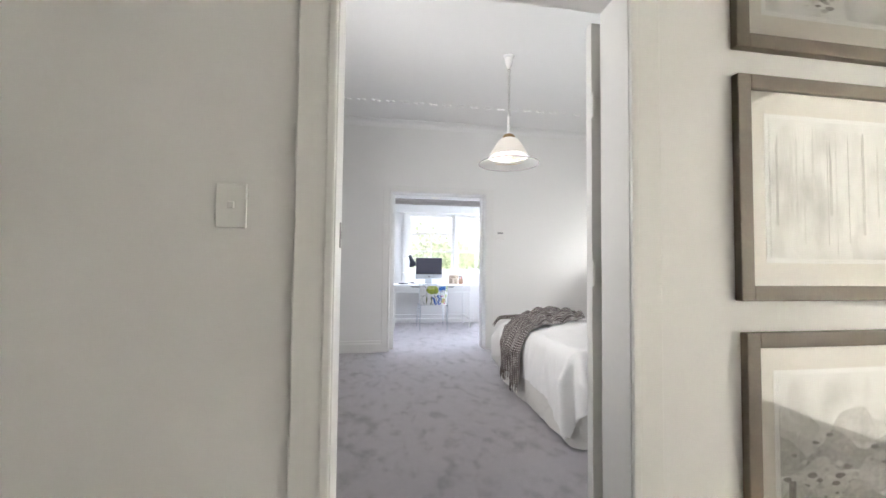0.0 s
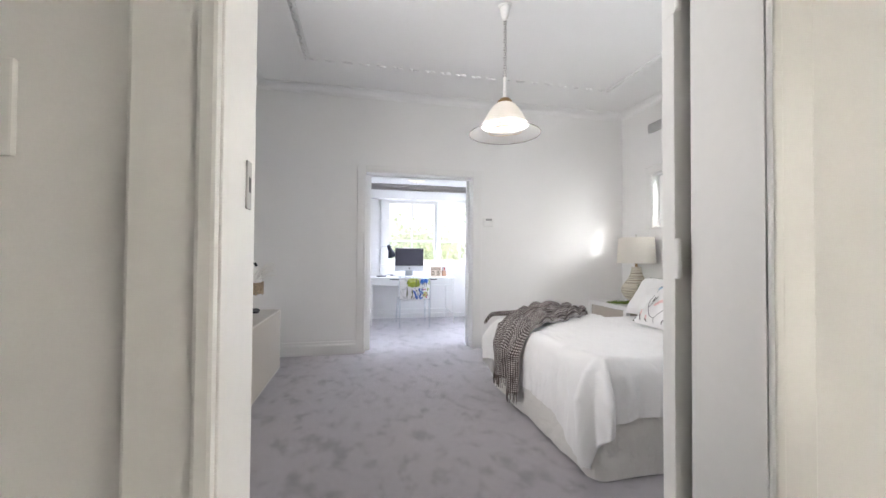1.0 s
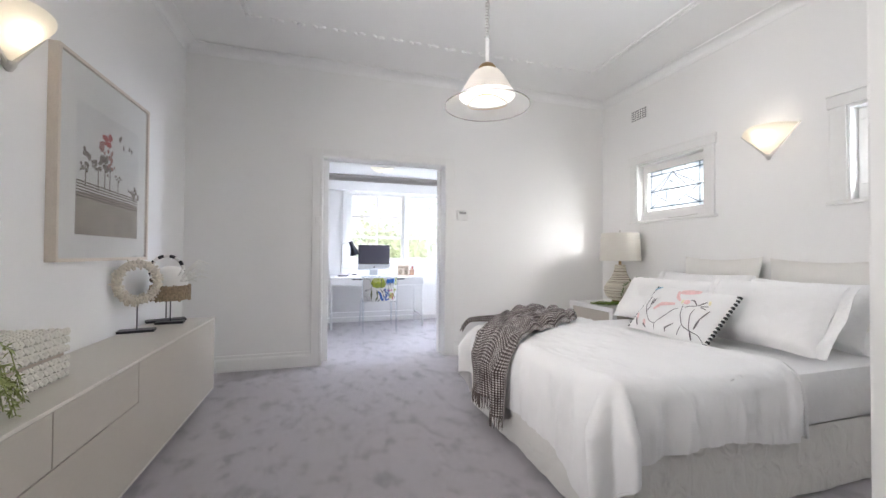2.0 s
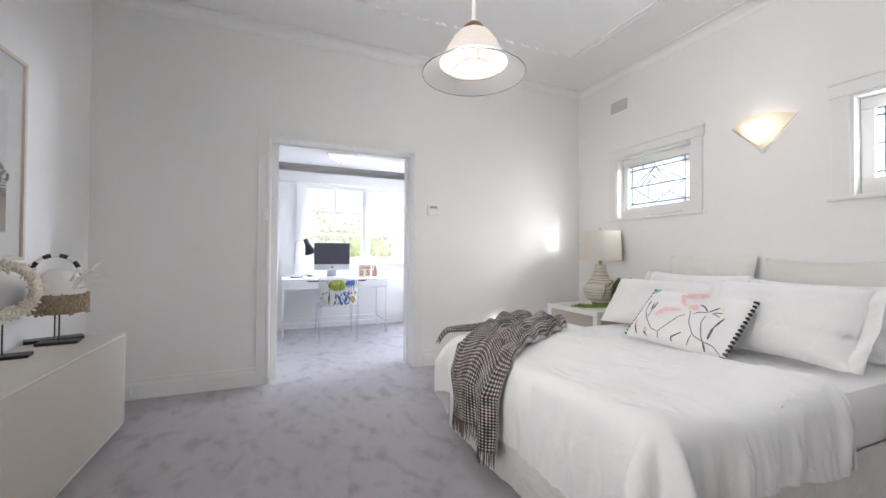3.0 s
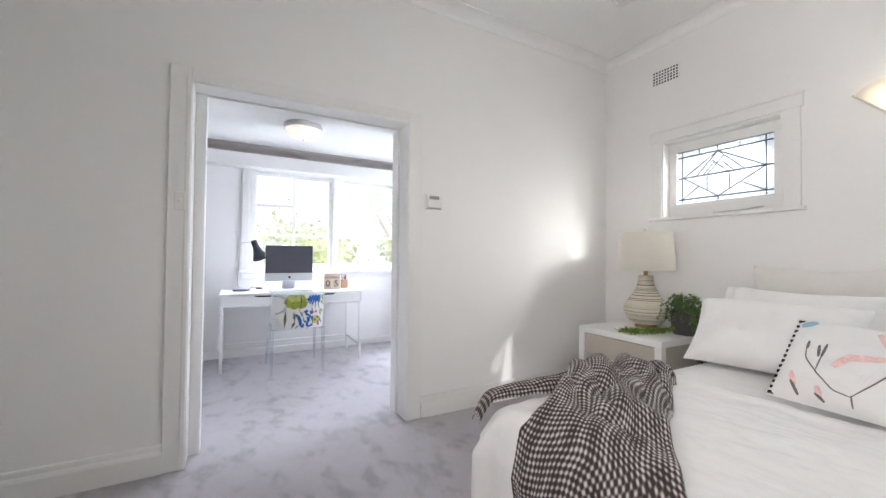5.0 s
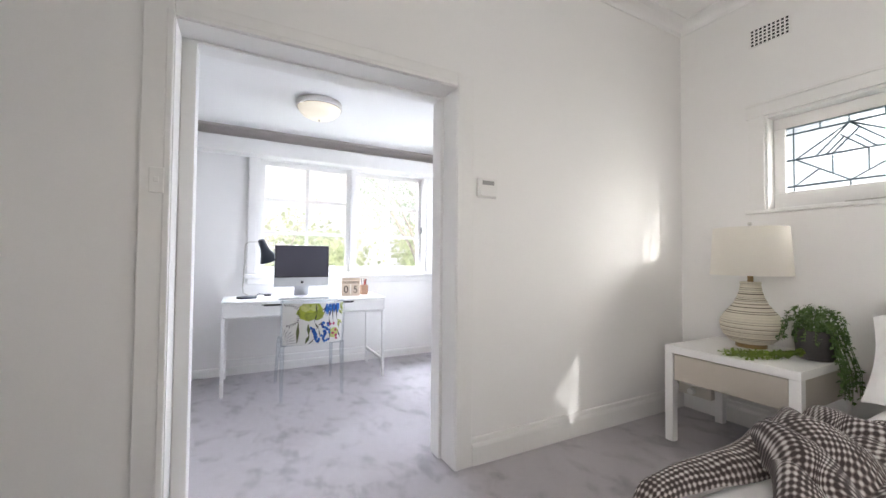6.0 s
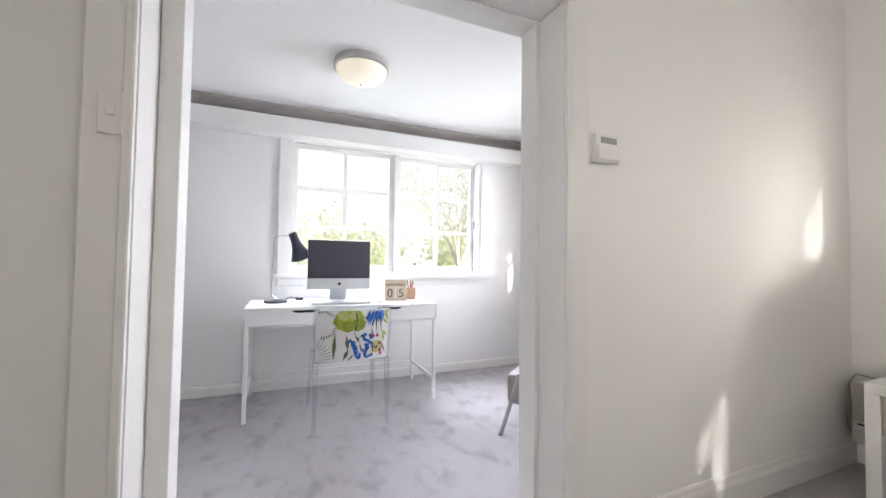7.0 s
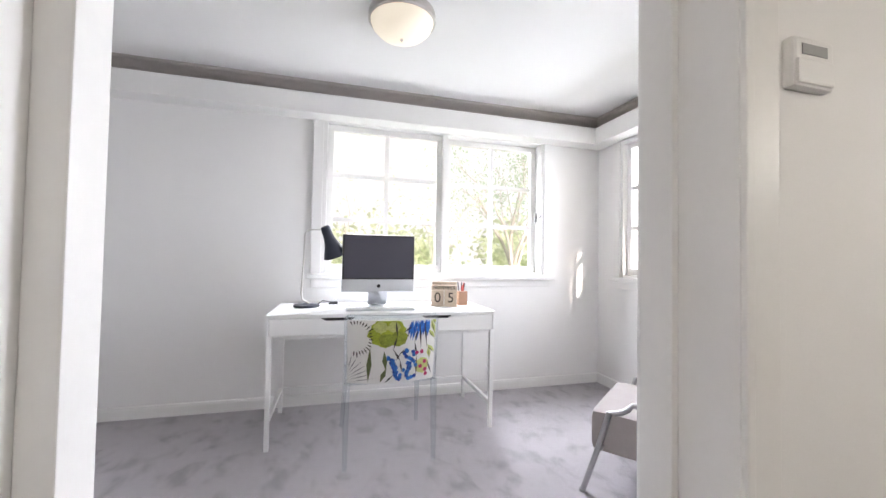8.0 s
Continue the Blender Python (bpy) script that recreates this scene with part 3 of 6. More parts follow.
vt = thing("wall_vent", (EX, 4.47, 2.685), "white plaster wall vent with rows of small holes", "air vent")
part("grille", box(-0.005, 0, -0.115, 0.115, -0.062, 0.062, bev=0.002), WALL, vt)
# black squares on the solid grille paint the shade inside the holes
hole = mesh("vent_hole_shade", box(-0.0066, -0.0040, -0.0068, 0.0068, -0.0068, 0.0068), BLACK)
for i in range(9):
    for j in range(5):
        o = new("vent_hole_shade", hole)
        o.parent = vt
        o.location = (0, -0.096 + i * 0.024, -0.048 + j * 0.024)


def hall_picture(at, w, h, seed, motif):
    """A wide flat taupe frame with a cream mat and a pale print under glass."""
    p = thing("framed_picture", at, "%s print in a wide taupe frame with cream mat" % {"sketch": "small grey sketch", "slat_streaks": "pale reflection-streaked", "hills": "grey stony hillside"}[motif], "picture", "pictures in the hall")
    f, a, b = 0.050, 0.060, 0.076
    part("frame", box(0, f, -0.028, 0, 0, h, bev=0.004), TAUPE, p)
    part("frame", box(w - f, w, -0.028, 0, 0, h, bev=0.004), TAUPE, p)
    part("frame", box(f, w - f, -0.028, 0, 0, f, bev=0.004), TAUPE, p)
    part("frame", box(f, w - f, -0.028, 0, h - f, h, bev=0.004), TAUPE, p)
    part("mat_board", box(f, w - f, -0.014, -0.002, f, h - f), MATBOARD, p)
    part("sheet_border", box(f + a, w - f - a, -0.0155, -0.0145, f + b, h - f - b), PAPER, p)
    x0, x1, z0, z1 = f + a + 0.016, w - f - a - 0.016, f + b + 0.016, h - f - b - 0.016
    sheet_ = part("print", box(x0, x1, -0.0172, -0.0162, z0, z1), PRINT, p, "faded print")
    rng = random.Random(seed)
    X = lambda t: x0 + t * (x1 - x0)
    Z = lambda t: z0 + t * (z1 - z0)
    if motif == "hills":
        for k, (lo, hi, m) in enumerate(((0.52, 0.70, PALEWASH), (0.34, 0.52, GREYWASH), (0.16, 0.36, PALEWASH), (0.0, 0.18, GREYWASH))):
            top = [(X(i / 16), Z(hi + 0.07 * math.sin(i * 0.9 + k * 2) + rng.uniform(-.025, .025))) for i in range(17)]
            low = [(X(i / 16), Z(max(0.0, lo - 0.03 * rng.random()))) for i in range(16, -1, -1)]
            part("print_hill", flat(top + low, -0.0176 - 0.0003 * k), m, sheet_)
        for k in range(60):
            x, z, r = rng.random(), rng.uniform(0.05, 0.6), rng.uniform(0.008, 0.022)
            part("print_stone", blob(min(X(1) - r, max(X(0) + r, X(x))), Z(z), r, -0.0190, rng, 0.5, 9), (GREYWASH, INKWASH, PALEWASH)[k % 3], sheet_)
        part("print_post", flat([(X(0.05), Z(0.10)), (X(0.10), Z(0.10)), (X(0.105), Z(0.27)), (X(0.055), Z(0.28))], -0.0194), INKWASH, sheet_)
    elif motif == "slat_streaks":
        # grey uprights painted in to imitate the blind slats' reflection
        for k in range(15):
            x, wd, lo = rng.uniform(0.03, 0.97), rng.uniform(0.006, 0.022), rng.uniform(0.02, 0.4)
            part("print_trunk_or_streak", flat([(X(x - wd / 2), Z(lo)), (X(x + wd / 2), Z(lo)), (X(x + wd / 3), Z(rng.uniform(0.75, 0.98))), (X(x - wd / 3), Z(rng.uniform(0.75, 0.98)))], -0.0176 - 0.0001 * k), (PALEWASH, GREYWASH)[k % 2], sheet_)
    else:
        for k in range(16):
            part("print_stroke", blob(X(0.42 + rng.gauss(0, .07)), Z(0.13 + rng.gauss(0, .05)), rng.uniform(0.006, 0.02), -0.0176 - 0.0001 * k, rng, 0.4, 9), (GREYWASH, INKWASH)[k % 2], sheet_)
    gl = part("glass", box(f, w - f, -0.021, -0.019, f, h - f), PICGLASS, p)
    gl.visible_shadow = False
    return p


PALEWASH = mat("pale_grey_wash", (0.56, 0.55, 0.52), 0.85, var=0.22, scale=14, fine=60, bump=0)
GREYWASH = mat("grey_wash", (0.43, 0.415, 0.39), 0.85, var=0.3, scale=14, fine=60, bump=0)
INKWASH = mat("dark_grey_wash", (0.24, 0.225, 0.21), 0.85, var=0.3, scale=20, fine=60, bump=0)
MATBOARD = mat("cream_mat_board", (0.66, 0.62, 0.55), 0.85, var=0.015, bump=0.1)
PAPER = mat("white_paper", (0.80, 0.79, 0.76), 0.8, var=0.01, bump=0.05)


def print_material():
    m = mat("faded_print", (0.62, 0.61, 0.58), 0.8, var=0.05, bump=0.0)
    n, l = m.node_tree.nodes, m.node_tree.links
    co, no, ra = n.new("ShaderNodeTexCoord"), n.new("ShaderNodeTexNoise"), n.new("ShaderNodeValToRGB")
    no.inputs["Scale"].default_value, no.inputs["Detail"].default_value = 5, 7
    mp = n.new("ShaderNodeMapping")
    mp.inputs["Scale"].default_value = (1.6, 1, 0.8)
    l.new(co.outputs["Object"], mp.inputs["Vector"])
    l.new(mp.outputs[0], no.inputs["Vector"])
    l.new(no.outputs["Fac"], ra.inputs[0])
    ra.color_ramp.elements[0].position, ra.color_ramp.elements[0].color = 0.30, (0.44, 0.43, 0.41, 1)
    ra.color_ramp.elements[1].position, ra.color_ramp.elements[1].color = 0.56, (0.74, 0.73, 0.70, 1)
    l.new(ra.outputs[0], n["Principled BSDF"].inputs["Base Color"])
    return m


PRINT = print_material()


def sconce(at, turn, label):
    """A folded frosted-glass uplight on a V-shaped metal cradle. Built facing -y."""
    s = thing("wall_sconce", at, label, "wall lamp", "wall sconces", turn)
    hw_, up = 0.205, 0.205

    def shell(u, v):
        # a cone-like shield: v from the point at the bottom to the curved rim
        x = (u - 0.5) * 2
        r = v ** 0.9
        return (x * hw_ * r, -0.012 - 0.135 * r * (1 - abs(x) ** 2.2), up * r + 0.028 * r * (1 - x * x))
    bm = sheet(20, 12, shell)
    thicken(bm, 0.004)
    bmesh.ops.recalc_face_normals(bm, faces=bm.faces[:])
    part("shade", bm, FROST, s, "glowing frosted glass shade", True)
    for sx in (-1, 1):
        part("bracket", tube([(0, -0.02, -0.010), (sx * hw_ * 0.5, -0.014, up * 0.5 - 0.008), (sx * (hw_ + 0.006), -0.012, up + 0.006)], [0.010, 0.006, 0.005]), STEEL, s)
    part("tip", lathe([(0, -0.03), (0.010, -0.026), (0.022, -0.004), (0.024, 0.012), (0, 0.014)], (0, -0.02, 0), 12), STEEL, s)
    part("back_plate", box(-0.05, 0.05, -0.008, 0, 0.04, 0.16, bev=0.003), STEEL, s)
    return s


FROST = lets_light("frosted_lit_glass", (0.96, 0.93, 0.86), 0.8, 0.35)
sconce((EX, 3.16, 1.895), -90, "lit frosted glass uplight on a nickel V bracket above the bed")
sconce((WX, 3.02, 1.86), 90, "lit frosted glass uplight on a nickel V bracket above the credenza")


# ------------------------------------------------------------ the pendant
def pendant(x, y):
    p = thing("pendant_lamp", (x, y, CZ + 0.028), "frosted glass bell pendant on a white coiled cord, lit", "pendant lamp")
    part("ceiling_rose", lathe([(0, -0.030), (0.052, -0.030), (0.050, -0.038), (0.038, -0.044), (0.036, -0.06), (0.030, -0.10), (0.018, -0.135), (0, -0.14)], seg=28), PLASTIC, p, "white plastic cup", True)
    pts = []
    for i in range(340):
        a = i / 339
        r = 0.010 + 0.003 * math.sin(a * 40)
        pts.append((r * math.cos(a * 22 * math.tau), r * math.sin(a * 22 * math.tau), -0.14 - 0.435 * a))
    part("coiled_cord", tube(pts, 0.0032, seg=6), CORDGREY, p, "grey-white coiled cord", True)
    part("cord", tube([(0, 0, -0.13), (0.001, 0, -0.4), (0, 0, -0.73)], 0.002, seg=8), CORDGREY, p)
    part("stem", cyl((0, 0, -0.57), (0, 0, -0.74), 0.011, 0.012, seg=14), PLASTIC, p)
    part("cap", lathe([(0.013, -0.735), (0.040, -0.741), (0.054, -0.757), (0.060, -0.780), (0.058, -0.787), (0, -0.787)], seg=32), BRASS, p, "aged brass cap", True)
    bell = [(0.056, -0.778), (0.082, -0.795), (0.104, -0.822), (0.124, -0.855), (0.144, -0.892), (0.163, -0.925), (0.176, -0.945)]
    rim = [(0.176, -0.945), (0.197, -0.968), (0.230, -0.990), (0.266, -1.005)]
    bm = lathe(bell, seg=48)
    thicken(bm, 0.003)
    sh = part("shade", bm, OPAL, p, "opal white glass bell", True)
    bm = lathe(rim, seg=48)
    thicken(bm, 0.003)
    part("clear_rim", bm, RIMGLASS, sh, "clear glass flared rim", True)
    ring = [(0.266 * math.cos(a * math.tau / 60), 0.266 * math.sin(a * math.tau / 60), -1.006) for a in range(61)]
    part("rim_edge", tube(ring, 0.002, seg=6), EDGE, sh, "brownish glass edge", True)
    # the wavy inner ring that stiffens the shade
    ring = []
    for a in range(73):
        t = a * math.tau / 72
        r = 0.118 + 0.012 * math.cos(3 * t)
        ring.append((r * math.cos(t), r * math.sin(t), -0.983))
    part("inner_wire", tube(ring, 0.0022, seg=6), BRASS, sh, "thin brass wire ring", True)
    part("bulb", lathe([(0, -0.980), (0.02, -0.975), (0.029, -0.955), (0.028, -0.935), (0.018, -0.895), (0.013, -0.855), (0.013, -0.785)], seg=20), LITBULB, p, "lit lamp bulb", True).visible_shadow = False
    return p




def frosted(name, share):
    """Frosted glass: a share of the light is scattered, the rest passes straight."""
    m = bpy.data.materials.new(name)
    m.use_nodes = True
    n, l = m.node_tree.nodes, m.node_tree.links
    n.remove(n["Principled BSDF"])
    tr, tl, mx = n.new("ShaderNodeBsdfTransparent"), n.new("ShaderNodeBsdfTranslucent"), n.new("ShaderNodeMixShader")
    tl.inputs[0].default_value = (0.9, 0.88, 0.85, 1)
    mx.inputs[0].default_value = share
    l.new(tr.outputs[0], mx.inputs[1])
    l.new(tl.outputs[0], mx.inputs[2])
    l.new(mx.outputs[0], n["Material Output"].inputs["Surface"])
    return m


CORDGREY = mat("grey_cord", (0.40, 0.39, 0.37), 0.6, var=0.05, bump=0.05)
RIMGLASS = frosted("frosted_rim_glass", 0.42)
OPAL = lets_light("opal_glass", (0.95, 0.93, 0.90), 0.72, 0.3)
EDGE = mat("glass_edge", (0.05, 0.042, 0.035), 0.45, bump=0)
LITBULB = glow("lit_bulb", (1.0, 0.88, 0.68), 1.5)
pendant(1.832, 3.26)


# ------------------------------------------------------------ the bed
BX0, BX1, BY0, BY1, BTOP = 1.93, 4.06, 2.27, 3.80, 0.575


def wrinkle(p, f, a, seed=0.0):
    return a * noise.noise(Vector((p[0] * f + seed, p[1] * f, p[2] * f)))


bed = thing("bed", ((BX0 + BX1) / 2, (BY0 + BY1) / 2, 0), "queen bed base and mattress in cream fabric skirt", "bed")
bcx, bcy = (BX0 + BX1) / 2, (BY0 + BY1) / 2


def skirt_ring(u, v):
    """The gathered valance round the base, u along its run, v up."""
    x0, x1, y0, y1 = BX0 + 0.005, BX1, BY0 + 0.005, BY1 - 0.005
    per = 2 * (x1 - x0) + (y1 - y0)
    d = u * per
    rad = 0.07
    a = x1 - x0
    b = a + (y1 - y0)
    if d < a:
        p, n = Vector((x1 - d, y0, 0)), Vector((0, -1, 0))
    elif d < b:
        p, n = Vector((x0, y0 + d - a, 0)), Vector((-1, 0, 0))
    else:
        p, n = Vector((x0 + d - b, y1, 0)), Vector((0, 1, 0))
    for c, e in ((a, Vector((x0 + rad, y0 + rad, 0))), (b, Vector((x0 + rad, y1 - rad, 0)))):
        if abs(d - c) < rad:
            t = (d - c) / rad
            n0 = Vector((0, -1, 0)) if c == a else Vector((-1, 0, 0))
            n1 = Vector((-1, 0, 0)) if c == a else Vector((0, 1, 0))
            n = (n0 * (1 - t) + n1 * (1 + t)).normalized()
            p = e + n * rad
    z = 0.012 + 0.30 * v
    out = 0.003 * math.sin(d * 13) + 0.014 * noise.noise(Vector((d * 4, v * 1.2, 3))) + 0.008 * noise.noise(Vector((d * 15, v * 2.5, 6))) + 0.012 * (1 - v)
    p = p + n * out
    return (p.x - bcx, p.y - bcy, z + 0.006 * noise.noise(Vector((d * 5, 0, 0))))


bm = sheet(220, 10, skirt_ring)
part("bed_skirt", bm, BASECLOTH, bed, "cream gathered fabric skirt", True)
part("base", box(BX0 + 0.03 - bcx, BX1 - bcx, BY0 + 0.03 - bcy, BY1 - 0.03 - bcy, 0.05, 0.29, bev=0.02), BASECLOTH, bed)
part("mattress", box(BX0 + 0.01 - bcx, BX1 - bcx, BY0 + 0.01 - bcy, BY1 - 0.01 - bcy, 0.30, BTOP - 0.012, bev=0.045), LINEN, bed, "white fitted sheet over the mattress", True)
for sx in (BX0 + 0.12, BX1 - 0.12):
    for sy in (BY0 + 0.12, BY1 - 0.12):
        part("leg", cyl((sx - bcx, sy - bcy, 0), (sx - bcx, sy - bcy, 0.055), 0.025), BLACK, bed)


def drape(x, y, top, x0, y0, y1, rad, folds, lift):
    """Where cloth laid flat at (x, y) comes to lie on a bed: over the foot edge x0 and the long edges y0 and y1 it hangs down."""
    ox = max(0.0, x0 + rad - x)
    oy = max(0.0, y0 + rad - y) if y < (y0 + y1) / 2 else max(0.0, y - (y1 - rad))
    sy = -1 if y < (y0 + y1) / 2 else 1
    d = math.hypot(ox, oy)
    if d < 1e-6:
        return Vector((x, y, top + lift(x, y)))
    nx, ny = -ox / d, sy * oy / d
    cx, cy_ = (x0 + rad if ox > 0 else x), ((y0 + rad if sy < 0 else y1 - rad) if oy > 0 else y)
    quarter = rad * math.pi / 2
    if d < quarter:
        a = d / rad
        out, down = rad * math.sin(a), rad * (1 - math.cos(a))
    else:
        out, down = rad, rad + d - quarter
    f = min(1.0, max(0.0, d - quarter * 0.5) / 0.14)
    out += f * folds(x, y, d, ox, oy)
    return Vector((cx + nx * out, cy_ + ny * out, max(0.012, top - down + lift(x, y) * (1 - f))))


def duvet():
    head = 2.88
    long_x = (head - BX0) + 0.30
    w = BY1 - BY0

    def lift(x, y):
        inner = 0.020 * noise.noise(Vector((x * 2.2, y * 2.2, 1))) + 0.009 * noise.noise(Vector((x * 6, y * 5, 4))) + 0.006 * noise.noise(Vector((x * 13, y * 9, 8))) + 0.003 * noise.noise(Vector((x * 30, y * 22, 3)))
        return 0.02 + inner

    def folds(x, y, d, ox, oy):
        if ox > 0 and oy > 0:
            s = math.atan2(oy, ox) * 0.55 + x * 0.3
            return 0.070 + 0.035 * math.sin(s * 11)
        s = y if ox > 0 else x
        k = 0.5 + 0.5 * noise.noise(Vector((s * 3.1, 7, 0)))
        return 0.030 + k * 0.075 * noise.noise(Vector((s * 9 + 0.6 * d, 1.5 * d, 2))) + 0.014 * noise.noise(Vector((s * 21, d * 3, 5))) + 0.006 * noise.noise(Vector((s * 38, d * 9, 1)))

    def f(u, v):
        y = BY0 - 0.275 + v * (w + 0.275 + 0.36)
        # the foot hem hangs lowest at the near corner, and the head hem runs a little askew
        hang = 0.33 + 0.17 * max(0.0, 1 - abs(y - 2.33) / 0.35) - 0.06 * max(0.0, y - 3.3)
        xh = head + 0.07 * max(0.0, (2.9 - y) / 0.6) + 0.015 * math.sin(y * 7)
        x = BX0 - hang + u * (xh - BX0 + hang)
        if y < BY0:
            y += 0.055 * (0.5 + 0.5 * math.sin(x * 5.5 + 1)) * (1 - v * 3)
        p = drape(x, y, BTOP, BX0, BY0, BY1, 0.075, folds, lift)
        # the turned-back head edge is plumper
        p.z += 0.016 * math.exp(-((u - 0.985) / 0.02) ** 2)
        return p
    bm = sheet(150, 190, f)
    thicken(bm, 0.012)
    bmesh.ops.recalc_face_normals(bm, faces=bm.faces[:])
    d = thing("duvet", (0, 0, 0), "white crumpled linen duvet spread over the bed", "duvet")
    part("duvet_cover", bm, LINEN, d, "", True)
    hem = [f(0, v / 120) for v in range(121)]
    part("foot_hem", tube([Vector(q) + Vector((0.004, 0, 0.004)) for q in hem], 0.004, seg=6), LINEN, d, "", True)
    hem = [f(u / 80, 0) for u in range(81)]
    part("side_hem", tube([Vector(q) + Vector((0, 0.004, 0.004)) for q in hem], 0.004, seg=6), LINEN, d, "", True)
    hem = [f(1, v / 120) for v in range(121)]
    part("head_hem", tube([Vector(q) + Vector((0, 0, -0.004)) for q in hem], 0.010, seg=6), LINEN, d, "", True)


duvet()


def weave_material(name, across, along):
    """Black-brown and cream basket check on the cloth's own uv, with woolly relief."""
    m = mat(name, (0.5, 0.5, 0.5), 0.95, var=0.1, scale=30, fine=500, bump=0.6, dist=0.002, spec=0.1, sheen=0.12)
    n, l = m.node_tree.nodes, m.node_tree.links
    uv, sep = n.new("ShaderNodeUVMap"), n.new("ShaderNodeSeparateXYZ")
    uv.uv_map = "uv"
    l.new(uv.outputs[0], sep.inputs[0])

    def band(sock, count, lo, hi):
        a, s, c, r = n.new("ShaderNodeMath"), n.new("ShaderNodeMath"), n.new("ShaderNodeMath"), n.new("ShaderNodeMapRange")
        a.operation, s.operation, c.operation = "MULTIPLY", "SINE", "ADD"
        a.inputs[1].default_value = count * math.tau
        no = n.new("ShaderNodeTexNoise")
        no.inputs["Scale"].default_value = 60
        l.new(uv.outputs[0], no.inputs["Vector"])
        l.new(sock, a.inputs[0])
        mix = n.new("ShaderNodeMath")
        mix.operation = "MULTIPLY_ADD"
        mix.inputs[1].default_value = 0.6
        l.new(no.outputs["Fac"], mix.inputs[0])
        l.new(a.outputs[0], mix.inputs[2])
        l.new(mix.outputs[0], s.inputs[0])
        r.inputs["From Min"].default_value, r.inputs["From Max"].default_value = lo, hi
        l.new(s.outputs[0], r.inputs["Value"])
        return r.outputs[0]
    u = band(sep.outputs[0], along, -0.9, 0.9)
    v = band(sep.outputs[1], across, -0.9, 0.9)
    add = n.new("ShaderNodeMath")
    add.operation = "ADD"
    l.new(u, add.inputs[0])
    l.new(v, add.inputs[1])
    ra = n.new("ShaderNodeValToRGB")
    half = n.new("ShaderNodeMath")
    half.operation = "MULTIPLY"
    half.inputs[1].default_value = 0.5
    l.new(add.outputs[0], half.inputs[0])
    worn, sh_ = n.new("ShaderNodeTexNoise"), n.new("ShaderNodeMapRange")
    worn.inputs["Scale"].default_value, worn.inputs["Detail"].default_value = 13, 5
    l.new(uv.outputs[0], worn.inputs["Vector"])
    sh_.inputs["From Min"].default_value, sh_.inputs["From Max"].default_value = 0.3, 0.7
    sh_.inputs["To Min"].default_value, sh_.inputs["To Max"].default_value = -0.20, 0.22
    l.new(worn.outputs["Fac"], sh_.inputs["Value"])
    plus = n.new("ShaderNodeMath")
    plus.operation = "ADD"
    l.new(half.outputs[0], plus.inputs[0])
    l.new(sh_.outputs[0], plus.inputs[1])
    l.new(plus.outputs[0], ra.inputs[0])
    e = ra.color_ramp.elements
    e[0].position, e[0].color = 0.36, (0.050, 0.038, 0.036, 1)
    e[1].position, e[1].color = 1.0, (0.60, 0.57, 0.55, 1)
    mid = e.new(0.62)
    mid.color = (0.20, 0.165, 0.155, 1)
    l.new(ra.outputs[0], n["Principled BSDF"].inputs["Base Color"])
    return m


WEAVE = weave_material("woven_check_wool", 34, 80)
WEAVE_NARROW = weave_material("woven_check_wool_edge", 9, 40)


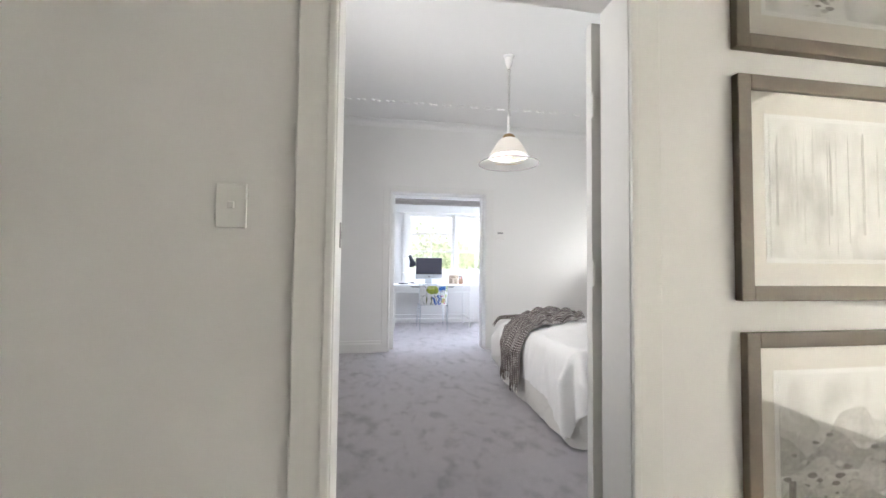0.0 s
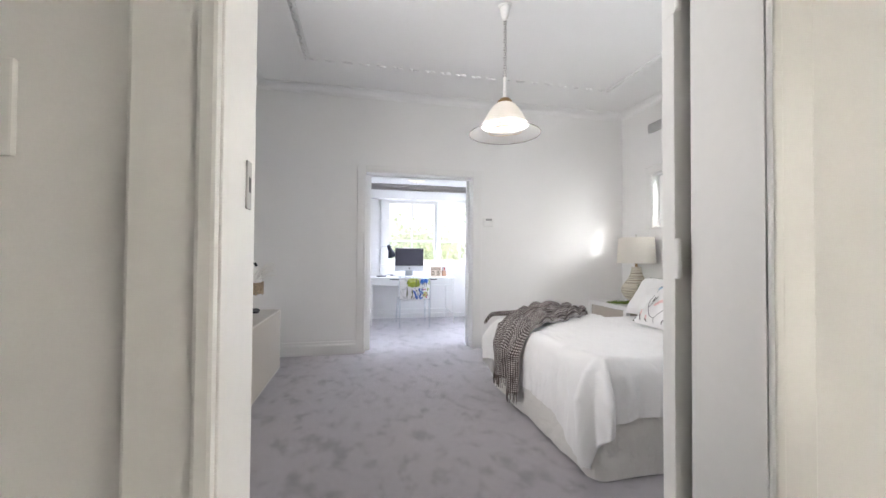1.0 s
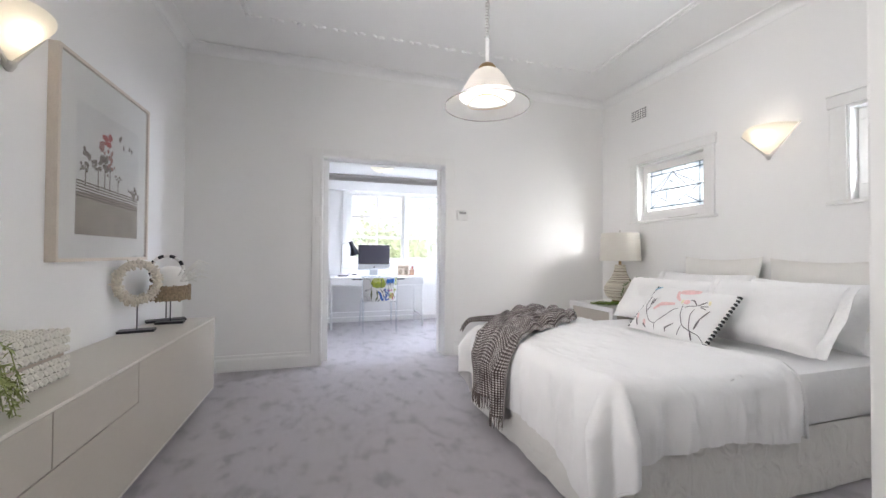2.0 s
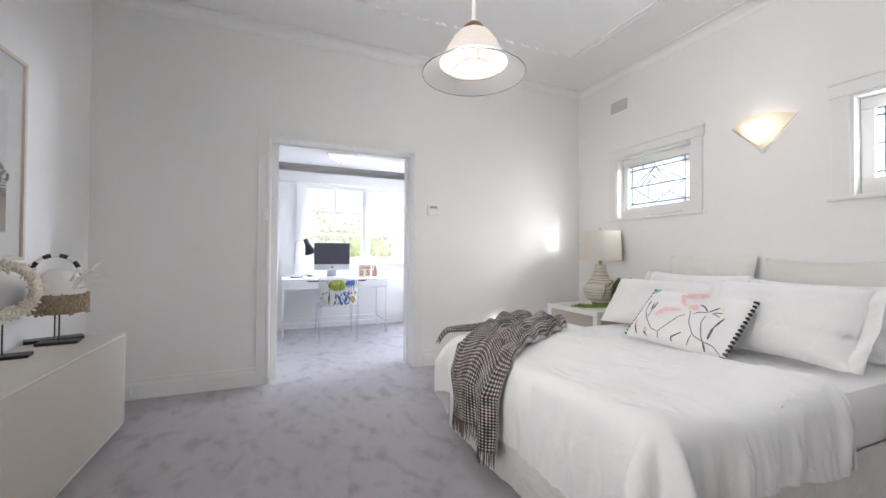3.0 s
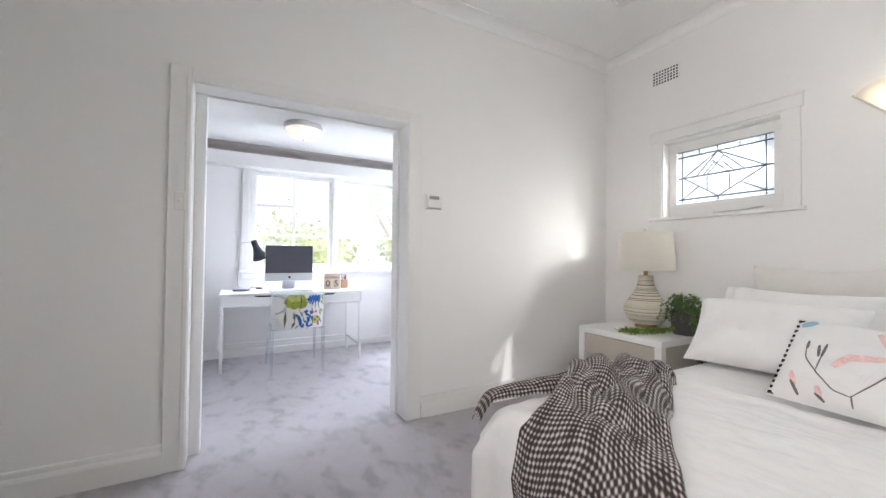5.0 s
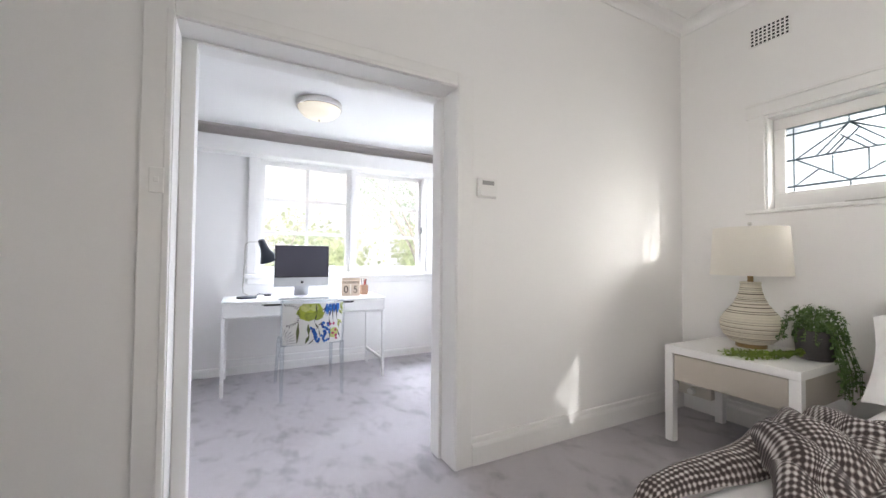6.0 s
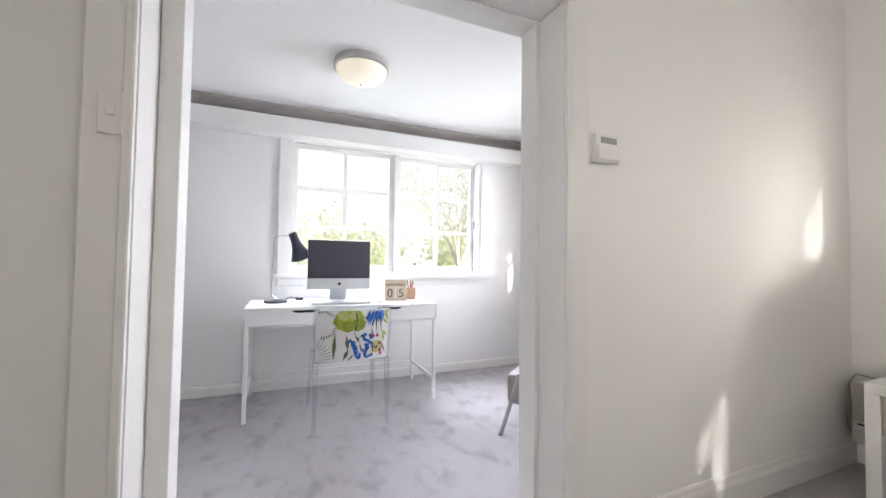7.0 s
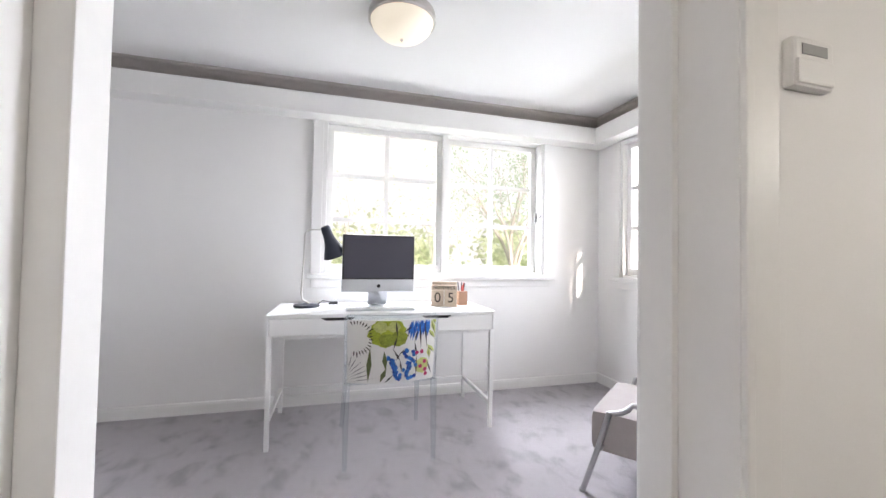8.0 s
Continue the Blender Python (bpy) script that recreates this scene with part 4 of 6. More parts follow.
def throw_blanket():
    """A fringed checked throw, bunched on the far corner and hanging over the foot end."""
    thr = thing("throw_blanket", (2.2, 3.45, BTOP), "fringed brown and cream checked wool throw, bunched over the bed end", "blanket")

    def ridge(x, y):
        # rounded folds with sharp creases between them, running from the foot end to the far side
        s = y - 0.62 * (x - 1.93)
        w1 = 0.85 * noise.noise(Vector((x * 2.6, y * 2.6, 2)))
        w2 = 0.7 * noise.noise(Vector((x * 4.1 + 5, y * 4.1, 8)))
        a = abs(math.sin(math.pi * (s * 3.6 + 1.3 * w1))) ** 0.8
        b = abs(math.sin(math.pi * (s * 6.5 - x * 3.0 + 1.4 * w2))) ** 0.8
        return 0.058 * a + 0.026 * b

    def lift(x, y):
        edge = min(1.0, max(0.0, (x - 1.93) / 0.22))
        swell = 0.045 * math.exp(-((x - 2.40) / 0.22) ** 2 - ((y - 3.62) / 0.16) ** 2)
        return 0.042 + edge * (ridge(x, y) + swell) + 0.005 * noise.noise(Vector((x * 16, y * 18, 6)))

    def folds(x, y, d, ox, oy):
        return 0.085 + 0.045 * noise.noise(Vector((y * 11, d * 1.4, 3))) + 0.012 * noise.noise(Vector((y * 24, d * 3, 9)))

    def f(u, v):
        # u runs from the hanging end to the end on the bed
        hang = 0.365 + 0.025 * math.sin(v * 9) - 0.02 * v
        x = BX0 - hang + u * (hang + 0.74 + 0.10 * math.sin(v * 3.0))
        top_ = min(1.0, max(0.0, (x - 1.93) / 0.70))
        near = 3.05 + 0.46 * top_ ** 0.85
        far = 3.55 + 0.06 * min(1.0, max(0.0, x - 1.60) / 0.3) + 0.20 * min(1.0, max(0.0, (x - 1.98) / 0.40)) ** 1.5
        y = near + (far - near) * v
        on_top = min(1.0, max(0.0, (x - 1.95) / 0.25))
        x += on_top * 0.05 * noise.noise(Vector((u * 5, v * 3, 4)))
        y += on_top * 0.05 * noise.noise(Vector((u * 6, v * 3.5, 9)))
        p = drape(x, y, BTOP, BX0, 1.0, BY1 + 0.06, 0.085, folds, lift)
        e = min(v, 1 - v, (1 - u) * 1.8) / 0.10
        if e < 1 and p.z > BTOP - 0.03:
            k = math.sqrt(max(0.0, 1 - (1 - e) ** 2))
            p.z = BTOP - 0.005 + (p.z - BTOP + 0.005) * (0.45 + 0.55 * k)
        return (p.x - 2.2, p.y - 3.45, p.z - BTOP)

    def tail(u, v):
        # a rolled strip of the same cloth lying along the far edge of the bed
        x = 1.86 + 0.66 * u
        a = math.pi * v
        wide = 0.026 + 0.050 * u
        y = 3.800 + 0.015 * math.sin(u * 7) - 0.02 * u - wide * math.cos(a)
        z = 0.020 + (0.026 + 0.050 * u) * math.sin(a) + 0.006 * noise.noise(Vector((u * 9, v * 3, 2))) - 0.075 * max(0.0, 1 - u / 0.13) ** 2
        return (x - 2.2, y - 3.45, z)
    strip = sheet(50, 12, tail)
    thicken(strip, 0.006)
    bmesh.ops.recalc_face_normals(strip, faces=strip.faces[:])
    part("rolled_edge", strip, WEAVE_NARROW, thr, "", True)
    bm = sheet(150, 90, f)
    low = [f(0, v / 60) for v in range(61)]
    thicken(bm, 0.007)
    bmesh.ops.recalc_face_normals(bm, faces=bm.faces[:])
    part("cloth", bm, WEAVE, thr, "", True)
    rng = random.Random(11)
    tassel = bmesh.new()
    for p in low:
        l = rng.uniform(0.055, 0.085)
        q = Vector(p)
        tube([q + Vector((0, 0, 0.01)), q + Vector((rng.uniform(-.004, .004), rng.uniform(-.006, .006), -l * 0.5)), q + Vector((rng.uniform(-.008, .006), rng.uniform(-.01, .01), -l))], [0.0032, 0.0024, 0.0016], tassel, 5)
    tagged(part("fringe", tassel, WEAVE_DARK, thr, "dark brown knotted fringe"), kind="stuff")


WEAVE_DARK = mat("brown_wool_fringe", (0.12, 0.095, 0.085), 0.95, var=0.3, scale=60, bump=0.3)
throw_blanket()


def pillow_mesh(w, h, t, seed, pinch=0.13, n=22, wr=0.006):
    """A stuffed pillow standing in the xz plane, its base at z = 0."""
    def side(s):
        def f(u, v):
            a, b = u * 2 - 1, v * 2 - 1
            x = a * w / 2 * (1 - pinch * math.cos(b * math.pi / 2) * 0.5)
            z = b * h / 2 * (1 - pinch * math.cos(a * math.pi / 2) * 0.8)
            k = max(0.0, (1 - abs(a) ** 2.6) * (1 - abs(b) ** 2.6)) ** 0.5
            y = s * (t / 2) * k * (1 + 0.1 * noise.noise(Vector((a * 2 + seed, b * 2, s))))
            y += s * wr * 1.8 * k * noise.noise(Vector((a * 5 + seed, b * 4, 3.3 + s)))
            return (x, y, z + h / 2)
        return f
    bm = sheet(n, n, side(-1))
    bm = sheet(n, n, side(1), bm)
    bmesh.ops.remove_doubles(bm, verts=bm.verts[:], dist=0.0005)
    bmesh.ops.recalc_face_normals(bm, faces=bm.faces[:])
    return bm


def pillow(name, at, turn, lean, w, h, t, material, label, seed, flange=0.0, roll=0):
    """at: the middle of its lower edge; it faces -y before the turn and leans back."""
    p = thing(name, at, label, "pillow")
    p.matrix_basis = pose(*at, 0, 0, turn) @ pose(0, 0, 0, -lean, 0, 0) @ pose(0, 0, 0, 0, roll, 0)
    body = part("cover", pillow_mesh(w, h, t, seed), material, p, "", True)
    if flange:
        for x0, x1, z0, z1 in ((-w / 2 - flange, -w / 2 + 0.02, 0.01, h - 0.01), (w / 2 - 0.02, w / 2 + flange, 0.01, h - 0.01)):
            bm = sheet(5, 16, lambda u, v: (x0 + (x1 - x0) * u + 0.012 * noise.noise(Vector((v * 3 + seed, 2, 7))), 0.028 * noise.noise(Vector((v * 4 + seed, u, 1))), z0 + (z1 - z0) * v))
            thicken(bm, 0.004)
            part("flange", bm, material, p, "", True)
    return p


def waffle_material():
    m = mat("cream_waffle_cotton", (0.76, 0.74, 0.70), 0.92, var=0.02, bump=0.0, spec=0.1, sheen=0.2)
    n, l = m.node_tree.nodes, m.node_tree.links
    co, br, bp = n.new("ShaderNodeTexCoord"), n.new("ShaderNodeTexBrick"), n.new("ShaderNodeBump")
    mp = n.new("ShaderNodeMapping")
    mp.inputs["Rotation"].default_value = (radians(90), 0, 0)
    br.inputs["Scale"].default_value = 30
    br.inputs["Mortar Size"].default_value = 0.05
    l.new(co.outputs["Object"], mp.inputs["Vector"])
    l.new(mp.outputs[0], br.inputs["Vector"])
    bp.inputs["Strength"].default_value, bp.inputs["Distance"].default_value = 0.5, 0.004
    bp.invert = True
    l.new(br.outputs["Fac"], bp.inputs["Height"])
    l.new(bp.outputs[0], n["Principled BSDF"].inputs["Normal"])
    return m


WAFFLE = waffle_material()
PT = BTOP + 0.0
pillow("euro_pillow", (4.05, 3.495, PT - 0.01), -90, 7, 0.67, 0.545, 0.15, WAFFLE, "cream textured pillow upright against the wall", 1)
pillow("euro_pillow", (4.05, 2.765, PT - 0.01), -90, 7, 0.69, 0.535, 0.15, WAFFLE, "cream textured pillow upright against the wall", 2)
pillow("bed_pillow", (3.63, 3.46, PT), -90, 32, 0.74, 0.47, 0.16, LINEN, "white cotton pillow leaning behind the front row", 3, 0.04)
pillow("bed_pillow", (3.63, 2.72, PT), -90, 32, 0.72, 0.45, 0.16, LINEN, "white cotton pillow leaning behind the front row", 4, 0.05)
pillow("bed_pillow", (3.32, 3.48, PT + 0.01), -84, 38, 0.70, 0.42, 0.23, LINEN, "plump white linen pillow at the front beside the nightstand", 5)
pillow("bed_pillow", (3.25, 2.70, PT + 0.01), -90, 37, 0.70, 0.46, 0.23, LINEN, "plump white linen pillow at the front", 6, 0.035)


def floral_cushion():
    w, h, t = 0.625, 0.395, 0.12
    p = thing("cushion", (2.96, 3.015, BTOP + 0.012), "white cushion with watercolour blossom branches and striped edging", "cushion")
    p.matrix_basis = pose(2.96, 3.015, BTOP + 0.012, 0, 0, -93) @ pose(0, 0, 0, -43, 0, 0) @ pose(0, 0, 0, 0, 1, 0)
    part("cover", pillow_mesh(w, h, t, 9, 0.03), LINEN, p, "", True)

    def on(a, b, off=0.0016):
        k = max(0.0, (1 - abs(a) ** 2.6) * (1 - abs(b) ** 2.6)) ** 0.5
        return Vector((a * w / 2, -(t / 2) * k * 1.10 - 0.004 - off, h / 2 + b * h / 2 * (1 - 0.02)))

    def stroke(name, pts, width, material, off=0.0016):
        # a brush stroke: a tapering flat ribbon on the cloth
        bm = bmesh.new()
        n = 14
        rows = []
        for i in range(n + 1):
            s = i / n * (len(pts) - 1)
            j = min(int(s), len(pts) - 2)
            q = Vector(pts[j]).lerp(Vector(pts[j + 1]), s - j)
            d = (Vector(pts[j + 1]) - Vector(pts[j])).normalized()
            nrm = Vector((-d.y * 0.6, d.x)).normalized()
            wd = width * (0.35 + 0.65 * math.sin(math.pi * (0.12 + 0.76 * i / n)))
            rows.append([bm.verts.new(on(q.x + nrm.x * wd * m, q.y + nrm.y * wd * 1.6 * m, off)) for m in (-1, 1)])
        for r, s in zip(rows, rows[1:]):
            bm.faces.new((r[0], s[0], s[1], r[1]))
        thicken(bm, 0.0006)
        part(name, bm, material, p)
    for pts in ([(-.74, .21), (-.70, -.11), (-.54, -.42), (-.36, -.70), (-.20, -.75)], [(-.20, -.75), (-.06, -.46), (.08, -.10), (.16, -.05)], [(-.17, -.92), (-.20, -.72)], [(-.55, 0), (-.56, -.37)],
                [(.21, .14), (.29, -.24), (.46, -.62), (.63, -.71), (.83, -.76), (.95, -.92)], [(.44, -.61), (.41, -.92)], [(.50, .05), (.49, -.18), (.59, -.56), (.65, -.73)], [(.29, .04), (.35, .12), (.50, .18)]):
        stroke("painted_branch", pts, 0.008, INK)
    for pts, wd in (([(-.72, .12), (-.73, .32)], .015), ([(-.58, -.05), (-.61, .23)], .016), ([(-.55, -.05), (-.54, .27)], .016), ([(-.77, -.66), (-.66, -.92)], .018), ([(-.51, -.82), (-.41, -.93)], .015), ([(.12, -.92), (.10, -.81), (.26, -.62)], .014), ([(.71, -.62), (.71, -.26)], .020),
                    ([(.71, -.26), (.78, .11)], .015), ([(.31, .37), (.38, .37), (.50, .20)], .013), ([(.52, .20), (.63, .41)], .015), ([(.58, .20), (.72, .26)], .010), ([(.58, .17), (.71, .12)], .010), ([(.66, -.73), (.73, -.95)], .016)):
        stroke("painted_leaf", pts, wd, INK, 0.0022)
    for pts, wd in (([(-.42, -.22), (-.31, .03), (.02, .12)], .05), ([(-.15, .72), (-.03, .41), (.08, .28)], .035), ([(-.10, .69), (.32, .80)], .09), ([(-.80, -.45), (-.72, -.75)], .03), ([(-.51, -.68), (-.45, -.88)], .03), ([(.18, .29), (.31, .24)], .06)):
        stroke("painted_blossom", pts, wd, PINK, 0.0012)
    for pts in ([(.13, .34), (.16, .18)], [(.66, .48), (.70, .33)]):
        stroke("painted_stamen", pts, 0.022, YELLOWINK, 0.0010)
    stroke("painted_blossom", [(-.91, .76), (-.76, .91)], 0.06, SKYINK, 0.0012)
    # the black and white striped edging on both ends
    for s in (-1, 1):
        for i in range(15):
            z = (i + 0.25) * h / 15
            part("edging_stripe", box(s * w / 2 - (0.022 if s > 0 else -0.002) , s * w / 2 + (0.002 if s < 0 else 0.0) + (0.022 if s < 0 else 0.004), -0.008, 0.008, z, z + h / 30, bev=0.002), BLACK, p)


INK = mat("grey_ink", (0.17, 0.155, 0.16), 0.9, var=0.3, scale=30, bump=0)
YELLOWINK = mat("yellow_watercolour", (0.82, 0.76, 0.48), 0.9, var=0.2, scale=25, bump=0)
PINK = mat("pink_watercolour", (0.84, 0.58, 0.57), 0.9, var=0.25, scale=25, bump=0)
SKYINK = mat("blue_watercolour", (0.30, 0.50, 0.62), 0.9, var=0.2, scale=25, bump=0)
floral_cushion()


# ------------------------------------------------------------ nightstand, lamp and plant
def nightstand(x0, x1, y0, y1, h):
    n = thing("nightstand", ((x0 + x1) / 2, (y0 + y1) / 2, 0), "white lacquer nightstand with a greige drawer on square legs", "nightstand")
    a, b = (x1 - x0) / 2, (y1 - y0) / 2
    part("top", box(-a, a, -b, b, h - 0.045, h, bev=0.003), LACQUER, n)
    for sx in (-1, 1):
        for sy in (-1, 1):
            xs, ys = sorted((sx * a, sx * (a - 0.05))), sorted((sy * b, sy * (b - 0.05)))
            part("leg", box(xs[0], xs[1], ys[0], ys[1], 0, h - 0.0455, bev=0.003), LACQUER, n)
    part("carcass", box(-a + 0.02, a - 0.012, -b + 0.012, b - 0.012, h - 0.215, h - 0.05, bev=0.002), GREIGE, n, "greige side panels")
    part("drawer", box(-a + 0.008, -a + 0.022, -b + 0.054, b - 0.054, h - 0.21, h - 0.052, bev=0.002), GREIGE, n, "greige drawer front")
    return n


NS = (3.51, 4.13, 4.09, 4.77, 0.60)
nightstand(*NS)


def stripe_material():
    """Cream glaze with uneven dark turned lines, by height."""
    m = mat("striped_ceramic", (0.5, 0.5, 0.5), 0.55, var=0.05, scale=30, fine=200, bump=0.2)
    n, l = m.node_tree.nodes, m.node_tree.links
    co, sep = n.new("ShaderNodeTexCoord"), n.new("ShaderNodeSeparateXYZ")
    no, w, ra = n.new("ShaderNodeTexNoise"), n.new("ShaderNodeTexNoise"), n.new("ShaderNodeValToRGB")
    l.new(co.outputs["Object"], sep.inputs[0])
    cb = n.new("ShaderNodeCombineXYZ")
    l.new(sep.outputs[2], cb.inputs[2])
    w.inputs["Scale"].default_value, w.inputs["Detail"].default_value = 150, 2
    l.new(cb.outputs[0], w.inputs["Vector"])
    l.new(w.outputs["Fac"], ra.inputs[0])
    e = ra.color_ramp.elements
    e[0].position, e[0].color = 0.40, (0.11, 0.09, 0.065, 1)
    e[1].position, e[1].color = 0.50, (0.62, 0.57, 0.47, 1)
    l.new(ra.outputs[0], n["Principled BSDF"].inputs["Base Color"])
    return m


def table_lamp(x, y, z):
    t = thing("table_lamp", (x, y, z), "table lamp with striped ceramic base and cream drum shade", "table lamp")
    part("foot", lathe([(0, 0), (0.062, 0), (0.062, 0.018), (0, 0.018)], seg=32), BRASS, t, "brass foot ring", True)
    prof = [(0.06, 0.018), (0.085, 0.028), (0.108, 0.05), (0.122, 0.08), (0.126, 0.105), (0.123, 0.125), (0.108, 0.152), (0.088, 0.178), (0.068, 0.205), (0.054, 0.235), (0.045, 0.265), (0.041, 0.295), (0.043, 0.306), (0.0, 0.306)]
    fine = []
    for (r0, z0), (r1, z1) in zip(prof, prof[1:]):
        for i in range(5):
            a = i / 5
            fine.append((max(0.0005, r0 + (r1 - r0) * a + (0.0012 if i % 2 else -0.0006)), z0 + (z1 - z0) * a))
    part("base", lathe(fine, seg=48), stripe_material(), t, "cream glazed ceramic with dark turned lines", True)
    part("neck", cyl((0, 0, 0.306), (0, 0, 0.345), 0.012, seg=16), BRASS, t)
    bm = lathe([(0.163, 0.338), (0.149, 0.562)], seg=56)
    thicken(bm, 0.0025)
    part("shade", bm, SHADE, t, "cream linen drum shade", True)
    part("harp", tube([(0, 0, 0.34), (0.05, 0, 0.42), (0.045, 0, 0.535), (0, 0, 0.566), (-0.045, 0, 0.535), (-0.05, 0, 0.42), (0, 0, 0.34)], 0.0025, seg=6), BRASS, t)
    part("finial", lathe([(0.004, 0.562), (0.006, 0.574), (0.010, 0.580), (0.008, 0.589), (0, 0.593)], seg=14), STEEL, t, "", True)
    t.scale = (1.30, 1.30, 1.34)
    return t


SHADE = lets_light("cream_linen_shade", (0.80, 0.77, 0.71), 0.35, 0.9)
table_lamp(3.955, 4.49, NS[4])

LEAF = mat("green_leaf", (0.09, 0.155, 0.045), 0.5, var=0.45, scale=40, fine=90, bump=0.1, spec=0.3)
LEAF2 = mat("fresh_leaf", (0.17, 0.25, 0.045), 0.5, var=0.4, scale=40, fine=90, bump=0.1, spec=0.3)
FERN = mat("fern_green", (0.30, 0.34, 0.13), 0.6, var=0.4, scale=40, bump=0.1, spec=0.3)


def leaf_blade(bm, at, way, up, l, w):
    """One folded leaf of four triangles."""
    way, up = Vector(way).normalized(), Vector(up)
    side = way.cross(up).normalized()
    nrm = side.cross(way)
    at = Vector(at)
    a, t = bm.verts.new(at), bm.verts.new(at + way * l - nrm * l * 0.12)
    p, q = bm.verts.new(at + way * l * 0.5 + side * w / 2 + nrm * w * 0.12), bm.verts.new(at + way * l * 0.5 - side * w / 2 + nrm * w * 0.12)
    m = bm.verts.new(at + way * l * 0.55)
    for f in ((a, p, m), (p, t, m), (a, m, q), (m, t, q)):
        bm.faces.new(f)


def vines(rng, stems, n, leaf, width, spread=1.0):
    """Leaves in pairs along each stem, given as runs of points; gives a mesh of stems and one of leaves."""
    wood, green = bmesh.new(), bmesh.new()
    for st in stems:
        tube(st, 0.0016, wood, 5)
        pts = [Vector(p) for p in st]
        for i in range(n):
            s = (i + rng.random()) / n * (len(pts) - 1)
            j = min(int(s), len(pts) - 2)
            q = pts[j].lerp(pts[j + 1], s - j)
            d = (pts[j + 1] - pts[j]).normalized()
            for k in range(2):
                o = Vector((rng.gauss(0, 1), rng.gauss(0, 1), rng.gauss(0, 0.8))).normalized()
                way = (o + d * 0.5).normalized()
                leaf_blade(green, q, way, Vector((rng.gauss(0, .4), rng.gauss(0, .4), 1)), leaf * rng.uniform(0.6, 1.2), width * rng.uniform(0.7, 1.2))
    return wood, green


def night_plant(x, y, z):
    p = thing("trailing_plant", (x, y, z), "trailing green plant in a dark pot on the nightstand", "potted plant")
    p.scale = (1.28, 1.28, 1.25)
    part("pot", lathe([(0, 0), (0.055, 0), (0.066, 0.02), (0.070, 0.12), (0.064, 0.13), (0.058, 0.12), (0, 0.115)], seg=28), DARKPOT, p, "dark grey stone pot", True)
    rng = random.Random(21)
    stems = []
    for i in range(22):
        a = rng.uniform(0, math.tau)
        r = rng.uniform(0.05, 0.12)
        hgt = rng.uniform(0.05, 0.12)
        x1, y1 = r * math.cos(a), r * math.sin(a)
        stems.append([(0.02 * math.cos(a), 0.02 * math.sin(a), 0.11), (x1 * 0.6, y1 * 0.6, 0.12 + hgt), (x1, y1, 0.10 + hgt * 0.8), (x1 * 1.15, y1 * 1.15, 0.05 + hgt * 0.3)])
    for i in range(15):     # trailing down past the edge of the table
        dx, dy = rng.uniform(-0.12, 0.03), rng.uniform(-0.11, -0.05)
        stems.append([(0, 0, 0.12), (dx * 0.6, dy * 0.7, 0.16), (dx, dy, 0.08), (dx * 1.05, dy * 1.1 - 0.02, -0.03), (dx * 1.1, dy * 1.1 - 0.02, rng.uniform(-0.14, -0.08))])
    wood, green = vines(rng, stems, 19, 0.020, 0.014)
    tagged(part("stems", wood, LEAF, p), kind="stuff")
    tagged(part("leaves", green, LEAF, p, "small dark green leaves"), kind="stuff")
    stems = []
    for i in range(16):
        a = rng.uniform(2.3, 3.5)
        r = rng.uniform(0.16, 0.30)
        stems.append([(-0.04, 0.02, 0.05), (-0.08, 0.03, 0.03), (-0.05 + 0.6 * r * math.cos(a), 0.05 + 0.4 * r * abs(math.sin(a)) + rng.uniform(0, .1), 0.012), (-0.05 + r * math.cos(a), 0.06 + r * 0.5 * abs(math.sin(a)) + rng.uniform(0, .16), 0.008)])
    wood, green = vines(rng, stems, 24, 0.018, 0.013)
    tagged(part("runner_stems", wood, LEAF2, p), kind="stuff")
    tagged(part("runner_leaves", green, LEAF2, p, "bright green runner leaves lying on the table"), kind="stuff")


DARKPOT = mat("dark_stone_pot", (0.05, 0.045, 0.045), 0.7, var=0.2, scale=20, bump=0.3)
night_plant(3.92, 4.17, NS[4])


# ------------------------------------------------------------ low credenza and what stands on it
CT = 0.605
CF, CN, CY0 = 0.035, 4.46, 1.98         # front face, far end, near end


